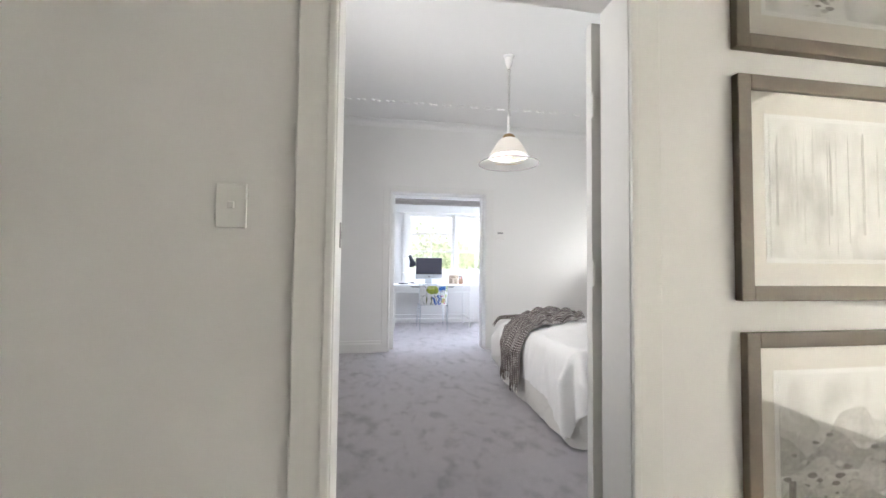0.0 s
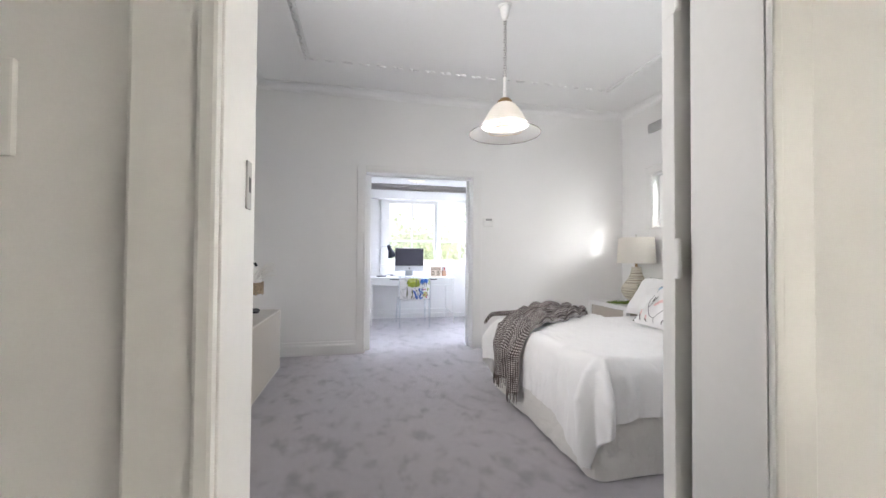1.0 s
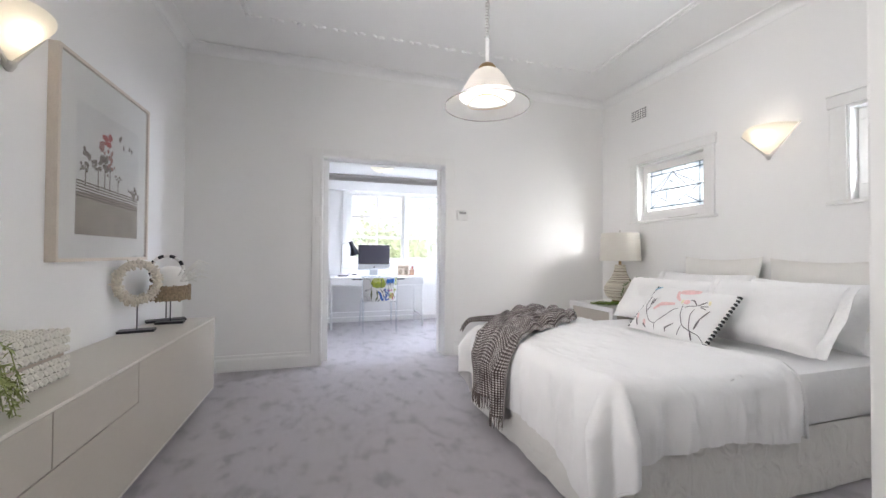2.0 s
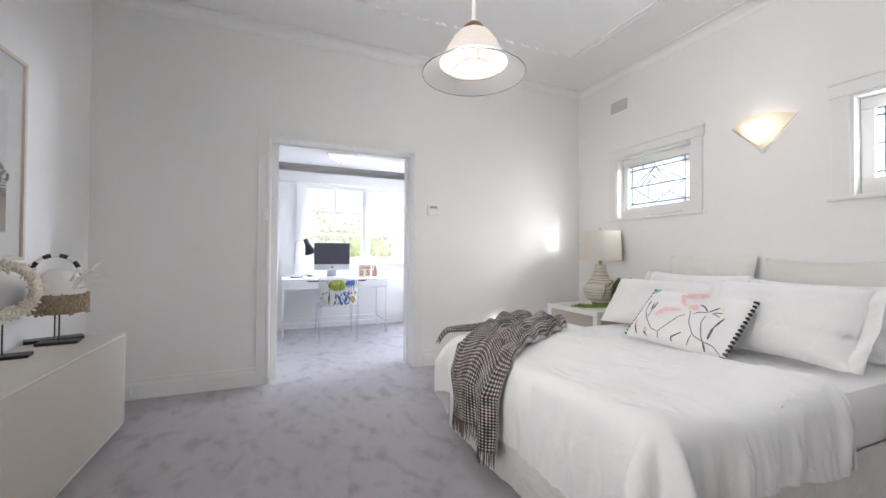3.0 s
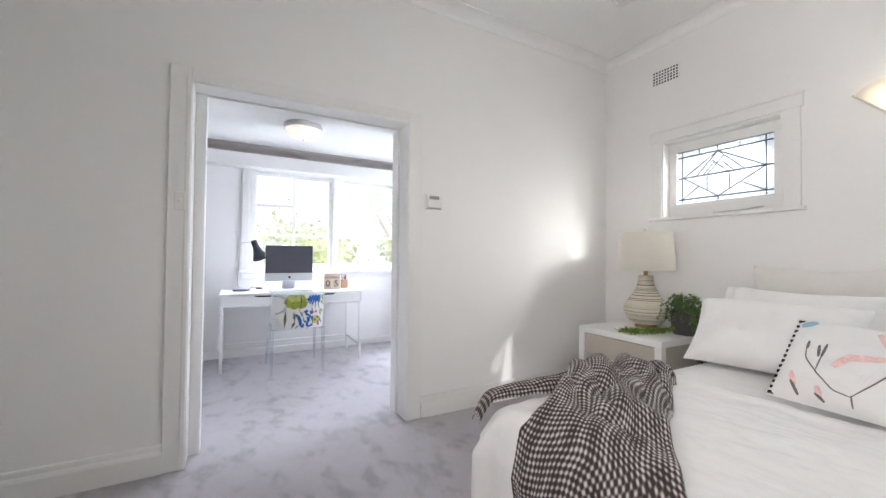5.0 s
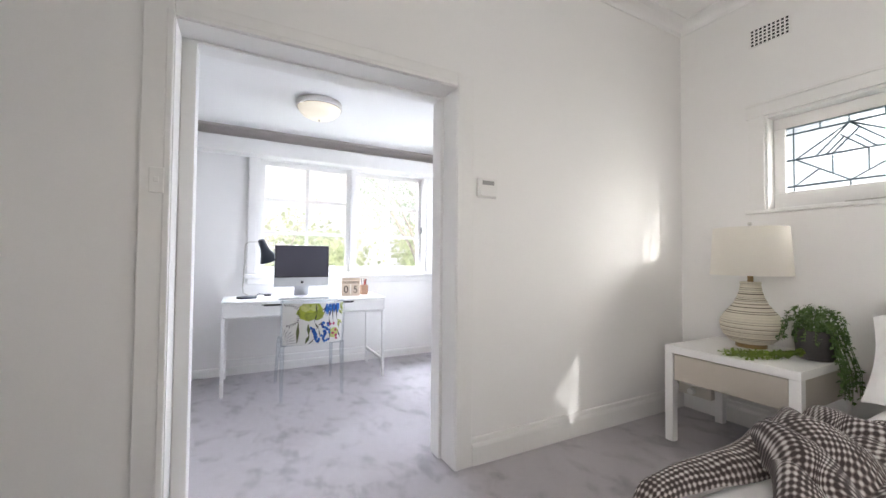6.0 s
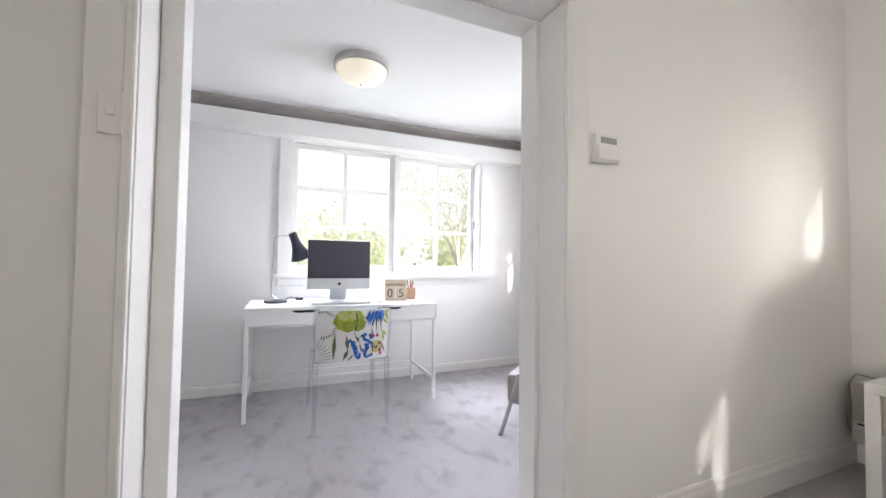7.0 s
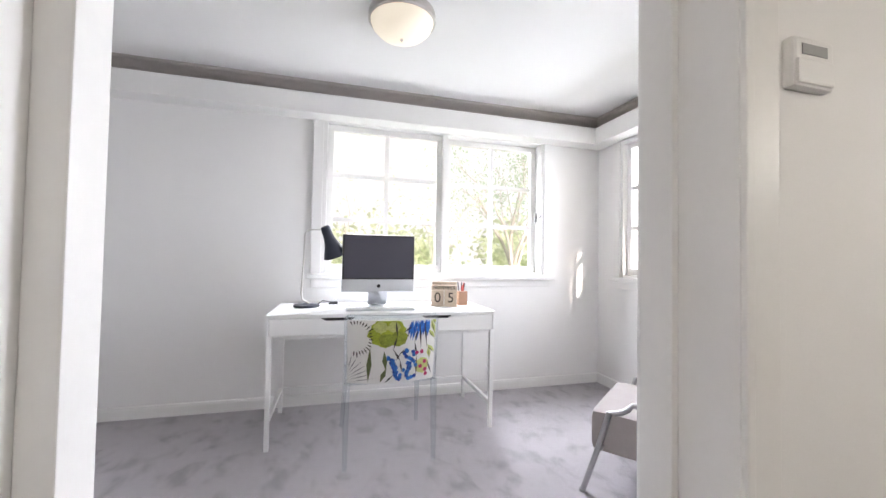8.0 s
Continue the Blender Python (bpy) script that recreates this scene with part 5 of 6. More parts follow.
def credenza():
    x0, x1, y0, y1, z0, z1 = WX + 0.022, CF, CY0, CN, 0.048, CT
    c = thing("credenza", ((x0 + x1) / 2, (y0 + y1) / 2, 0), "long low greige lacquer credenza with flat drawers and pale edges", "credenza")
    cx, cy = (x0 + x1) / 2, (y0 + y1) / 2
    X0, X1, Y0, Y1 = x0 - cx, x1 - cx, y0 - cy, y1 - cy
    part("top", box(X0, X1, Y0, Y1, z1 - 0.014, z1, bev=0.002), GREIGE_TOP, c, "pale greige top")
    part("body", box(X0, X1 - 0.02, Y0 + 0.001, Y1 - 0.001, z0 + 0.013, z1 - 0.0145), GREIGE, c)
    part("edge_trim", box(X0, X1, Y1 - 0.012, Y1, z0 + 0.0125, z1 - 0.0142, bev=0.001), GREIGE_TOP, c)
    part("edge_trim", box(X0, X1, Y0, Y0 + 0.012, z0 + 0.0125, z1 - 0.0142, bev=0.001), GREIGE_TOP, c)
    part("bottom", box(X0, X1, Y0, Y1, z0, z0 + 0.012, bev=0.001), GREIGE_TOP, c, "pale bottom edge")
    g = 0.0025
    zm = 0.402
    for a, b in ((2.61, 3.20), (CY0 + 0.012, 2.61)):
        part("drawer_front", box(X1 - 0.018, X1 - 0.001, a + g - cy, b - g - cy, zm + g, z1 - 0.014 - g, bev=0.0015), GREIGE, c)
    # the lower flap runs on into the tall door at the far end
    lo, hi, a0, a1 = z0 + 0.012 + g, z1 - 0.014 - g, CY0 + 0.012 + g - cy, CN - 0.012 - g - cy
    pts = [(a0, lo), (a1, lo), (a1, hi), (3.20 + g - cy, hi), (3.20 + g - cy, zm - g), (a0, zm - g)]
    bm = bmesh.new()
    fa = bm.faces.new([bm.verts.new((X1 - 0.001, y, z)) for y, z in pts])
    ex = bmesh.ops.extrude_face_region(bm, geom=[fa])
    bmesh.ops.translate(bm, verts=[v for v in ex["geom"] if isinstance(v, bmesh.types.BMVert)], vec=(-0.017, 0, 0))
    bmesh.ops.recalc_face_normals(bm, faces=bm.faces[:])
    part("door_front", bm, GREIGE, c)
    for y in (y0 + 0.35, 3.70):
        for x in (x0 + 0.08, x1 - 0.07):
            part("leg", cyl((x - cx, y - cy, 0), (x - cx, y - cy, z0), 0.040, 0.042, seg=20), LEGWOOD, c, "grey-brown round leg")
    return c


LEGWOOD = mat("grey_brown_wood", (0.42, 0.35, 0.29), 0.6, var=0.1, bump=0.1)
GREIGE_TOP = mat("pale_greige_lacquer", (0.64, 0.60, 0.54), 0.35, var=0.02, scale=4, fine=90, bump=0.04)
credenza()
SHELL = mat("cream_shell", (0.66, 0.60, 0.50), 0.6, var=0.25, scale=60, fine=200, bump=0.4)
DARKSHELL = mat("brown_shell", (0.16, 0.12, 0.09), 0.4, var=0.5, scale=30, bump=0.2)
STRAW = mat("dark_straw", (0.34, 0.26, 0.17), 0.8, var=0.5, scale=70, bump=0.4)
FEATHER = mat("white_feather", (0.80, 0.78, 0.74), 0.9, var=0.05, bump=0.2, sheen=0.4)
ROPE = mat("white_cotton_rope", (0.70, 0.67, 0.60), 0.9, var=0.12, scale=40, fine=300, bump=0.5)


def stand(parent, w, d, h, turn):
    b = part("stand_base", box(-w / 2, w / 2, -d / 2, d / 2, 0, 0.016, bev=0.002), BLACK, parent, "black metal base")
    b.matrix_basis = pose(0, 0, 0, 0, 0, turn)
    part("stand_rod", cyl((0, 0, 0.016), (0, 0, h), 0.0035, seg=10), BLACK, parent)


def shell_ring(at):
    """A necklace disc of overlapping shells on a stand."""
    r = thing("shell_ring_ornament", at, "cream shell ring ornament on a black metal stand", "ornament")
    stand(r, 0.19, 0.09, 0.20, 12)
    rng = random.Random(3)
    cz, big, small = 0.316, 0.152, 0.084
    core = bmesh.new()
    pts = [((big + small) / 2 * math.cos(a * math.tau / 40), 0, cz + (big + small) / 2 * math.sin(a * math.tau / 40)) for a in range(41)]
    tube(pts, 0.024, core, 10)
    core.transform(Matrix.Rotation(radians(52), 4, "Z"))
    part("ring", core, SHELL, r, "", True)
    for i in range(230):
        a, q = rng.uniform(0, math.tau), rng.uniform(small, big)
        own = bmesh.new()
        bmesh.ops.create_icosphere(own, subdivisions=1, radius=1)
        k = (q - small) / (big - small)
        y = -0.026 * math.sin(math.pi * k)
        own.transform(Matrix.Rotation(radians(52), 4, "Z") @ Matrix.Translation((q * math.cos(a), y, cz + q * math.sin(a))) @ Matrix.Rotation(-a, 4, "Y") @ Matrix.Diagonal((0.011, 0.006, 0.006, 1)))
        part("shell", own, SHELL, r)


def beaded_hoop(at):
    h = thing("beaded_hoop_ornament", at, "black and white hoop with brown shells on a black stand", "ornament")
    stand(h, 0.24, 0.10, 0.24, 25)
    cz, r = 0.375, 0.105
    for i in range(18):
        a0, a1 = i * math.tau / 18, (i + 1) * math.tau / 18
        part("hoop_band", tube([(r * math.cos(a0 + (a1 - a0) * j / 3), 0, cz + r * math.sin(a0 + (a1 - a0) * j / 3)) for j in range(4)], 0.012, seg=8), BLACK if i % 2 else FEATHER, h)
    rng = random.Random(8)
    for i in range(9):
        bm = bmesh.new()
        bmesh.ops.create_icosphere(bm, subdivisions=2, radius=1)
        bm.transform(Matrix.Translation((-0.05 + rng.uniform(-0.03, 0.03), -0.02 + rng.uniform(-0.015, 0.01), cz - 0.125 + rng.uniform(-0.045, 0.05))) @ Matrix.Rotation(rng.uniform(0, 3), 4, "Y") @ Matrix.Diagonal((0.026, 0.014, 0.016, 1)))
        part("brown_shell", bm, DARKSHELL, h, "", True)


def feather_hat(at):
    f = thing("feather_headdress", at, "woven straw headdress with white feathers on a black stand", "ornament")
    stand(f, 0.17, 0.09, 0.17, 8)
    rng = random.Random(4)
    part("band", lathe([(0.085, 0.165), (0.108, 0.17), (0.115, 0.20), (0.115, 0.255), (0.105, 0.27), (0.08, 0.272)], seg=30), STRAW, f, "dark woven straw band", True)
    bm = bmesh.new()
    for i in range(260):
        a, z = rng.uniform(0, math.tau), rng.uniform(0.172, 0.268)
        own = bmesh.new()
        bmesh.ops.create_cube(own, size=1)
        own.transform(Matrix.Rotation(a, 4, "Z") @ Matrix.Translation((0.117, 0, z)) @ Matrix.Rotation(rng.uniform(-.5, .5), 4, "X") @ Matrix.Diagonal((0.010, 0.007, 0.022, 1)))
        merge(bm, own)
    tagged(part("straw_tufts", bm, STRAW, f, "short straw tufts"), kind="stuff")
    part("crown", lathe([(0.104, 0.262), (0.105, 0.30), (0.094, 0.345), (0.07, 0.385), (0.04, 0.405), (0.001, 0.41)], seg=28), FEATHER, f, "white feather crown", True)
    for i in range(46):
        a = rng.uniform(-0.9, 0.9) if i < 30 else rng.uniform(0, math.tau)
        l = rng.uniform(0.10, 0.20) if i < 30 else rng.uniform(0.05, 0.1)
        p0 = Vector((0.085 * math.cos(a), 0.085 * math.sin(a), rng.uniform(0.28, 0.36)))
        d = Vector((math.cos(a), math.sin(a), rng.uniform(-0.1, 0.8))).normalized()
        q = p0 + d * l * 0.6 + Vector((0, 0, 0.03))
        part("feather", tube([p0, q, q + Vector((d.x, d.y, -0.35)).normalized() * l * 0.5 * rng.uniform(0.4, 1)], [0.0022, 0.0035, 0.001], None, 5), FEATHER, f)


shell_ring((-0.272, 3.94, CT))
beaded_hoop((-0.252, 4.34, CT))
feather_hat((-0.19, 4.235, CT))


def rope_box(at, lx, ly, h):
    """A lidded box covered in knotted white rope."""
    b = thing("rope_box", at, "white knotted rope storage box with a lid", "basket")
    split = h * 0.50
    part("wooden_band", box(-lx / 2 + 0.016, lx / 2 - 0.016, -ly / 2 + 0.016, ly / 2 - 0.016, split - 0.03, split + 0.02), LEGWOOD, b, "grey-brown wooden band")
    for name, z0, z1 in (("box_body", 0, split - 0.012), ("lid", split + 0.006, h)):
        core = part(name, box(-lx / 2 + 0.012, lx / 2 - 0.012, -ly / 2 + 0.012, ly / 2 - 0.012, z0 + (0 if z0 else 0.002), z1 - 0.01, bev=0.01), ROPE, b)
        bm = bmesh.new()
        s = 0.026

        def knot(x, y, z, i):
            own = bmesh.new()
            bmesh.ops.create_icosphere(own, subdivisions=1, radius=0.0165)
            own.transform(Matrix.Translation((x, y, z)) @ Matrix.Rotation(0.6 if i % 2 else -0.6, 4, "X") @ Matrix.Diagonal((0.85, 1.1, 0.8, 1)))
            merge(bm, own)
        rows = max(1, int((z1 - z0) / 0.024))
        for k in range(rows):
            z = z0 + 0.013 + k * (z1 - z0 - 0.02) / max(1, rows - 1)
            n = int(ly / s)
            for i in range(n + 1):
                knot(lx / 2 - 0.012, -ly / 2 + 0.012 + i * (ly - 0.024) / n, z, i + k)
            n = int(lx / s)
            for i in range(n + 1):
                for y in (-ly / 2 + 0.012, ly / 2 - 0.012):
                    knot(-lx / 2 + 0.012 + i * (lx - 0.024) / n, y, z, i + k)
        if name == "lid":
            n, m = int(lx / s), int(ly / s)
            for i in range(n + 1):
                for j in range(m + 1):
                    knot(-lx / 2 + 0.012 + i * (lx - 0.024) / n, -ly / 2 + 0.012 + j * (ly - 0.024) / m, z1 - 0.012, i + j)
        me = mesh(name + "_knots", bm, ROPE, True)
        o = new("knotwork", me)
        o.parent = core
        tagged(o, "knotted white rope", kind="stuff")


rope_box((-0.245, 2.81, CT), 0.25, 0.37, 0.19)


def fern(at):
    f = thing("fern_plant", at, "light green feathery fern spilling over the credenza", "potted plant")
    part("pot", lathe([(0, 0), (0.05, 0), (0.065, 0.09), (0.06, 0.095), (0.05, 0.085), (0, 0.08)], seg=24), ROPE, f, "white pot", True)
    rng = random.Random(6)
    stems = []
    for i in range(34):
        a = rng.uniform(0, math.tau)
        r = rng.uniform(0.06, 0.145)
        up = rng.uniform(0.07, 0.21)
        c, s = math.cos(a), math.sin(a)
        end = rng.uniform(-0.02, 0.12) if c < 0.3 else rng.uniform(-0.09, 0.08)
        stems.append([(0, 0, 0.08), (r * 0.5 * c, r * 0.5 * s, 0.10 + up), (r * c, r * s, 0.08 + up * 0.7), (r * 1.25 * c, r * 1.25 * s, 0.03 + end + 0.03)])
    wood, green = vines(rng, stems, 52, 0.026, 0.008)
    tagged(part("stems", wood, FERN, f), kind="stuff")
    tagged(part("fronds", green, FERN, f, "fine light green fronds"), kind="stuff")


fern((-0.13, 2.45, CT))


# ------------------------------------------------------------ pictures over the credenza
def flat(pts, y, bm=None):
    own = bmesh.new()
    own.faces.new([own.verts.new((x, y, z)) for x, z in pts])
    thicken(own, 0.0006)
    return merge(bm, own)


def blob(cx, cz, r, y, rng, squash=1.0, n=14):
    return flat([(cx + r * rng.uniform(0.7, 1.15) * math.cos(i * math.tau / n), cz + squash * r * rng.uniform(0.7, 1.15) * math.sin(i * math.tau / n)) for i in range(n)], y)


def landscape(at, w, h):
    """A box-framed landscape print in a pale wood frame. Built facing -y."""
    p = thing("framed_landscape", at, "framed print of red trees over a pale field in light timber", "picture", turn=90)
    f, d = 0.018, 0.045
    for x0, x1, z0, z1 in ((0, f, 0, h), (w - f, w, 0, h), (f, w - f, 0, f), (f, w - f, h - f, h)):
        part("frame", box(x0, x1, -d, 0, z0, z1, bev=0.002), LIGHTFRAME, p, "light timber frame")
    part("mat_board", box(f, w - f, -0.03, -0.004, f, h - f), PAPER, p, "white mat board")
    a0, a1, b0, b1 = 0.17 * w, 0.86 * w, 0.135 * h, 0.80 * h
    part("print_sky", box(a0, a1, -0.0318, -0.0305, b0, b1), SKYPRINT, p)
    W_, H_ = a1 - a0, b1 - b0
    X = lambda t: a0 + t * W_
    Z = lambda t: b0 + t * H_
    part("print_field", flat([(X(0), Z(0)), (X(1), Z(0)), (X(1), Z(0.30)), (X(0.5), Z(0.33)), (X(0), Z(0.32))], -0.0322), FIELDPRINT, p)
    for i in range(6):
        z = 0.27 + i * 0.022
        part("print_furrow", flat([(X(0), Z(z + 0.016)), (X(1), Z(z - 0.01)), (X(1), Z(z)), (X(0), Z(z + 0.028))], -0.0326), BROWNPRINT, p)
    rng = random.Random(14)
    for cx, cz, r, m in ((0.42, 0.80, 0.075, RED), (0.33, 0.72, 0.06, REDBROWN), (0.46, 0.68, 0.055, REDBROWN), (0.38, 0.62, 0.06, BROWNPRINT), (0.5, 0.60, 0.05, REDBROWN), (0.28, 0.56, 0.05, BROWNPRINT), (0.42, 0.54, 0.06, BROWNPRINT),
                         (0.13, 0.62, 0.05, BROWNPRINT), (0.10, 0.52, 0.045, BROWNPRINT), (0.2, 0.56, 0.04, BROWNPRINT), (0.62, 0.50, 0.03, BROWNPRINT), (0.92, 0.44, 0.05, BROWNPRINT), (0.85, 0.42, 0.035, BROWNPRINT), (0.96, 0.40, 0.04, BROWNPRINT)):
        for k in range(9):
            part("print_foliage", blob(X(cx + rng.uniform(-.05, .05)), Z(cz + rng.uniform(-.035, .035)), r * W_ * rng.uniform(0.2, 0.5), -0.0326 - 0.0004 * k, rng), m, p)
    for cx, z0, z1 in ((0.40, 0.38, 0.62), (0.48, 0.38, 0.6), (0.12, 0.38, 0.56), (0.3, 0.36, 0.55), (0.92, 0.34, 0.44), (0.62, 0.36, 0.5)):
        part("print_trunk_or_streak", flat([(X(cx - .008), Z(z0)), (X(cx + .008), Z(z0)), (X(cx + .006), Z(z1)), (X(cx - .004), Z(z1))], -0.0324), BROWNPRINT, p)
    for cx, cz in ((0.66, 0.88), (0.71, 0.80), (0.82, 0.82), (0.86, 0.81), (0.64, 0.86)):
        part("print_bird", blob(X(cx), Z(cz), 0.016 * W_, -0.0326, rng, 1.6), BROWNPRINT, p)
    gl = part("glass", box(f, w - f, -0.040, -0.039, f, h - f), PICGLASS, p)
    gl.visible_shadow = False
    return p


LIGHTFRAME = mat("light_timber_frame", (0.68, 0.60, 0.52), 0.5, var=0.08, scale=10, fine=120, bump=0.15)
SKYPRINT = mat("pale_sky_print", (0.72, 0.71, 0.69), 0.85, var=0.06, scale=4, bump=0)
FIELDPRINT = mat("field_print", (0.36, 0.32, 0.26), 0.85, var=0.3, scale=9, bump=0)
BROWNPRINT = mat("brown_print", (0.15, 0.115, 0.09), 0.85, var=0.3, scale=30, bump=0)
RED = mat("red_print", (0.42, 0.05, 0.045), 0.85, var=0.3, scale=30, bump=0)
REDBROWN = mat("faded_red_print", (0.36, 0.16, 0.14), 0.85, var=0.3, scale=30, bump=0)
landscape((WX, 3.275, 1.06), 0.95, 1.04)
hall_picture((1.896, HY, 1.885), 0.80, 0.757, 2, "sketch")
hall_picture((1.896, HY, 1.038), 0.80, 0.757, 1, "slat_streaks")
hall_picture((1.912, HY, 0.178), 0.80, 0.757, 3, "hills")


# ------------------------------------------------------------ study: desk and what stands on it
DX0, DX1, DY0, DY1, DH = 0.930, 2.318, 6.775, 7.39, 0.765


def desk():
    d = thing("desk", ((DX0 + DX1) / 2, (DY0 + DY1) / 2, 0), "white lacquered desk with two drawers on slim metal legs", "desk")
    a, b = (DX1 - DX0) / 2, (DY1 - DY0) / 2
    part("tabletop", box(-a, a, -b, b, DH - 0.02, DH, bev=0.002), LACQUER, d)
    part("drawer_case", box(-a + 0.004, a - 0.004, -b + 0.06, b - 0.03, DH - 0.122, DH - 0.0205), LACQUER, d)
    for s in (-1, 1):
        xs = sorted((s * 0.003, s * (a - 0.0205)))
        cut = 0.10
        c = s * 0.30
        # a drawer front with a scooped hand-hold in its top edge
        fr = bmesh.new()
        z0, z1 = DH - 0.118, DH - 0.0235
        pts = [(xs[0], z0), (xs[1], z0), (xs[1], z1), (c + cut, z1), (c + cut - 0.03, z1 - 0.016), (c - cut + 0.03, z1 - 0.016), (c - cut, z1), (xs[0], z1)]
        fa = fr.faces.new([fr.verts.new((x, -b + 0.001, z)) for x, z in pts])
        ex = bmesh.ops.extrude_face_region(fr, geom=[fa])
        bmesh.ops.translate(fr, verts=[v for v in ex["geom"] if isinstance(v, bmesh.types.BMVert)], vec=(0, 0.016, 0))
        bmesh.ops.recalc_face_normals(fr, faces=fr.faces[:])
        dr = part("drawer", fr, LACQUER, d)
        # black strip behind the scoop paints in the recess's shade
        part("hand_hold_shade", box(c - cut + 0.002, c + cut - 0.002, -b + 0.0175, -b + 0.0195, z1 - 0.018, z1), BLACK, dr, "black strip painting the shade inside the hand-hold")
    for sx in (-1, 1):
        xs = sorted((sx * a, sx * (a - 0.017)))
        part("side_panel", box(xs[0], xs[1], -b + 0.001, b - 0.03, DH - 0.122, DH - 0.0205, bev=0.001), LACQUER, d)
        x = sx * (a - 0.018)
        for sy in (-1, 1):
            y = sy * (b - 0.03)
            part("leg", box(x - 0.013, x + 0.013, y - 0.013, y + 0.013, 0, DH - 0.1225, bev=0.003), LACQUER, d)
        part("leg_stretcher", box(x - 0.011, x + 0.011, -b + 0.0435, b - 0.0435, 0.15, 0.175, bev=0.003), LACQUER, d)
        part("leg_rail", box(x - 0.011, x + 0.011, -b + 0.0435, b - 0.0435, DH - 0.148, DH - 0.1228, bev=0.003), LACQUER, d)
    part("back_stretcher", box(-a + 0.032, a - 0.032, b - 0.042, b - 0.018, 0.15, 0.175, bev=0.003), LACQUER, d)
    part("front_rail", box(-a + 0.032, a - 0.032, -b + 0.02, -b + 0.04, DH - 0.142, DH - 0.1228, bev=0.003), LACQUER, d)


desk()
ALU = mat("silver_aluminium", (0.62, 0.63, 0.65), 0.35, metal=0.7, var=0.02, bump=0.03)
SCREEN = mat("dark_screen", (0.062, 0.060, 0.078), 0.22, var=0.02, bump=0)


def computer(at):
    c = thing("desktop_computer", at, "silver all-in-one computer with a dark blank screen", "computer")
    w = 0.245
    part("shell", box(-w, w, -0.012, 0.016, 0.10, 0.49, bev=0.006), ALU, c, "silver case")
    part("bezel", box(-w + 0.003, w - 0.003, -0.0155, -0.0125, 0.187, 0.488, bev=0.001), BLACK, c, "black screen border")
    part("screen", box(-w + 0.014, w - 0.014, -0.0185, -0.0158, 0.199, 0.477), SCREEN, c, "dark blank screen")
    bm = lathe([(0, 0), (0.012, 0), (0.0125, 0.0012), (0, 0.0012)], seg=16)
    part("emblem", bm, BLACK, c, "small dark round emblem").matrix_basis = pose(0, -0.0122, 0.142, 90, 0, 0)
    part("stand_neck", sheet(2, 10, lambda u, v: ((u - 0.5) * 0.13, 0.03 + 0.05 * (1 - v) ** 2 - 0.01 * v, 0.008 + 0.17 * v)), ALU, c, "", True)
    part("stand_foot", box(-0.095, 0.095, -0.07, 0.10, 0, 0.007, bev=0.002), ALU, c)


computer((1.585, 7.09, DH))


def keyboard(at):
    k = thing("keyboard", at, "slim white keyboard with silver plate", "keyboard")
    part("plate", box(-0.215, 0.215, -0.058, 0.058, 0, 0.010, bev=0.003), ALU, k)
    key = mesh("key", box(-0.0080, 0.0080, -0.0075, 0.0075, 0.010, 0.0135, bev=0.001), PLASTIC)
    for r in range(6):
        for i in range(21):
            o = new("key", key)
            o.parent = k
            o.location = (-0.2 + i * 0.02, -0.046 + r * 0.0184, 0)


keyboard((1.585, 6.93, DH))
mo = thing("mouse", (1.90, 6.93, DH), "small rounded white computer mouse", "mouse")
bm = bmesh.new()
bmesh.ops.create_uvsphere(bm, u_segments=20, v_segments=12, radius=1, matrix=Matrix.Diagonal((0.03, 0.055, 0.026, 1)))
bmesh.ops.bisect_plane(bm, geom=bm.verts[:] + bm.edges[:] + bm.faces[:], plane_co=(0, 0, 0), plane_no=(0, 0, -1), clear_outer=True)
part("shell", bm, PLASTIC, mo, "", True)


def desk_lamp(at):
    l = thing("desk_lamp", at, "desk lamp with dark blue-black cone shade on a bent steel arm", "desk lamp")
    part("base", lathe([(0, 0), (0.082, 0), (0.085, 0.006), (0.082, 0.016), (0.02, 0.020), (0, 0.020)], seg=32), NAVY, l, "black round base", True)
    pts = [(0.02, 0, 0.018), (-0.03, 0, 0.05), (-0.035, 0, 0.10), (-0.025, 0, 0.30)] + [(-0.022 + 0.045 * (1 - math.cos(a * math.pi / 10)), 0, 0.47 + 0.045 * math.sin(a * math.pi / 10)) for a in range(6)] + [(0.07, 0, 0.517), (0.115, -0.005, 0.52)]
    part("arm", tube(pts, 0.0055, seg=10), STEEL, l, "bent steel arm", True)
    sh = lathe([(0.001, 0.10), (0.022, 0.098), (0.027, 0.085), (0.030, 0.03), (0.040, -0.01), (0.072, -0.085), (0.070, -0.085), (0.037, -0.01), (0.026, 0.03), (0.001, 0.08)], seg=28)
    part("shade", sh, NAVY, l, "dark cone shade", True).matrix_basis = pose(0.145, -0.02, 0.435, 14, -22, 0) @ Matrix.Scale(1.15, 4)
    cord = [(0.06, 0.02, 0.01), (0.10, 0.05, 0.035), (0.14, 0.03, 0.03), (0.20, 0.0, 0.012), (0.30, -0.03, 0.006), (0.36, -0.02, 0.005)]
    part("cord", tube(cord, 0.0028, seg=6), BLACK, l, "black cord", True)
    part("cord_switch", box(0.14, 0.20, -0.008, 0.022, 0.012, 0.034, bev=0.005), BLACK, l, "black inline switch")


desk_lamp((1.12, 7.14, DH))


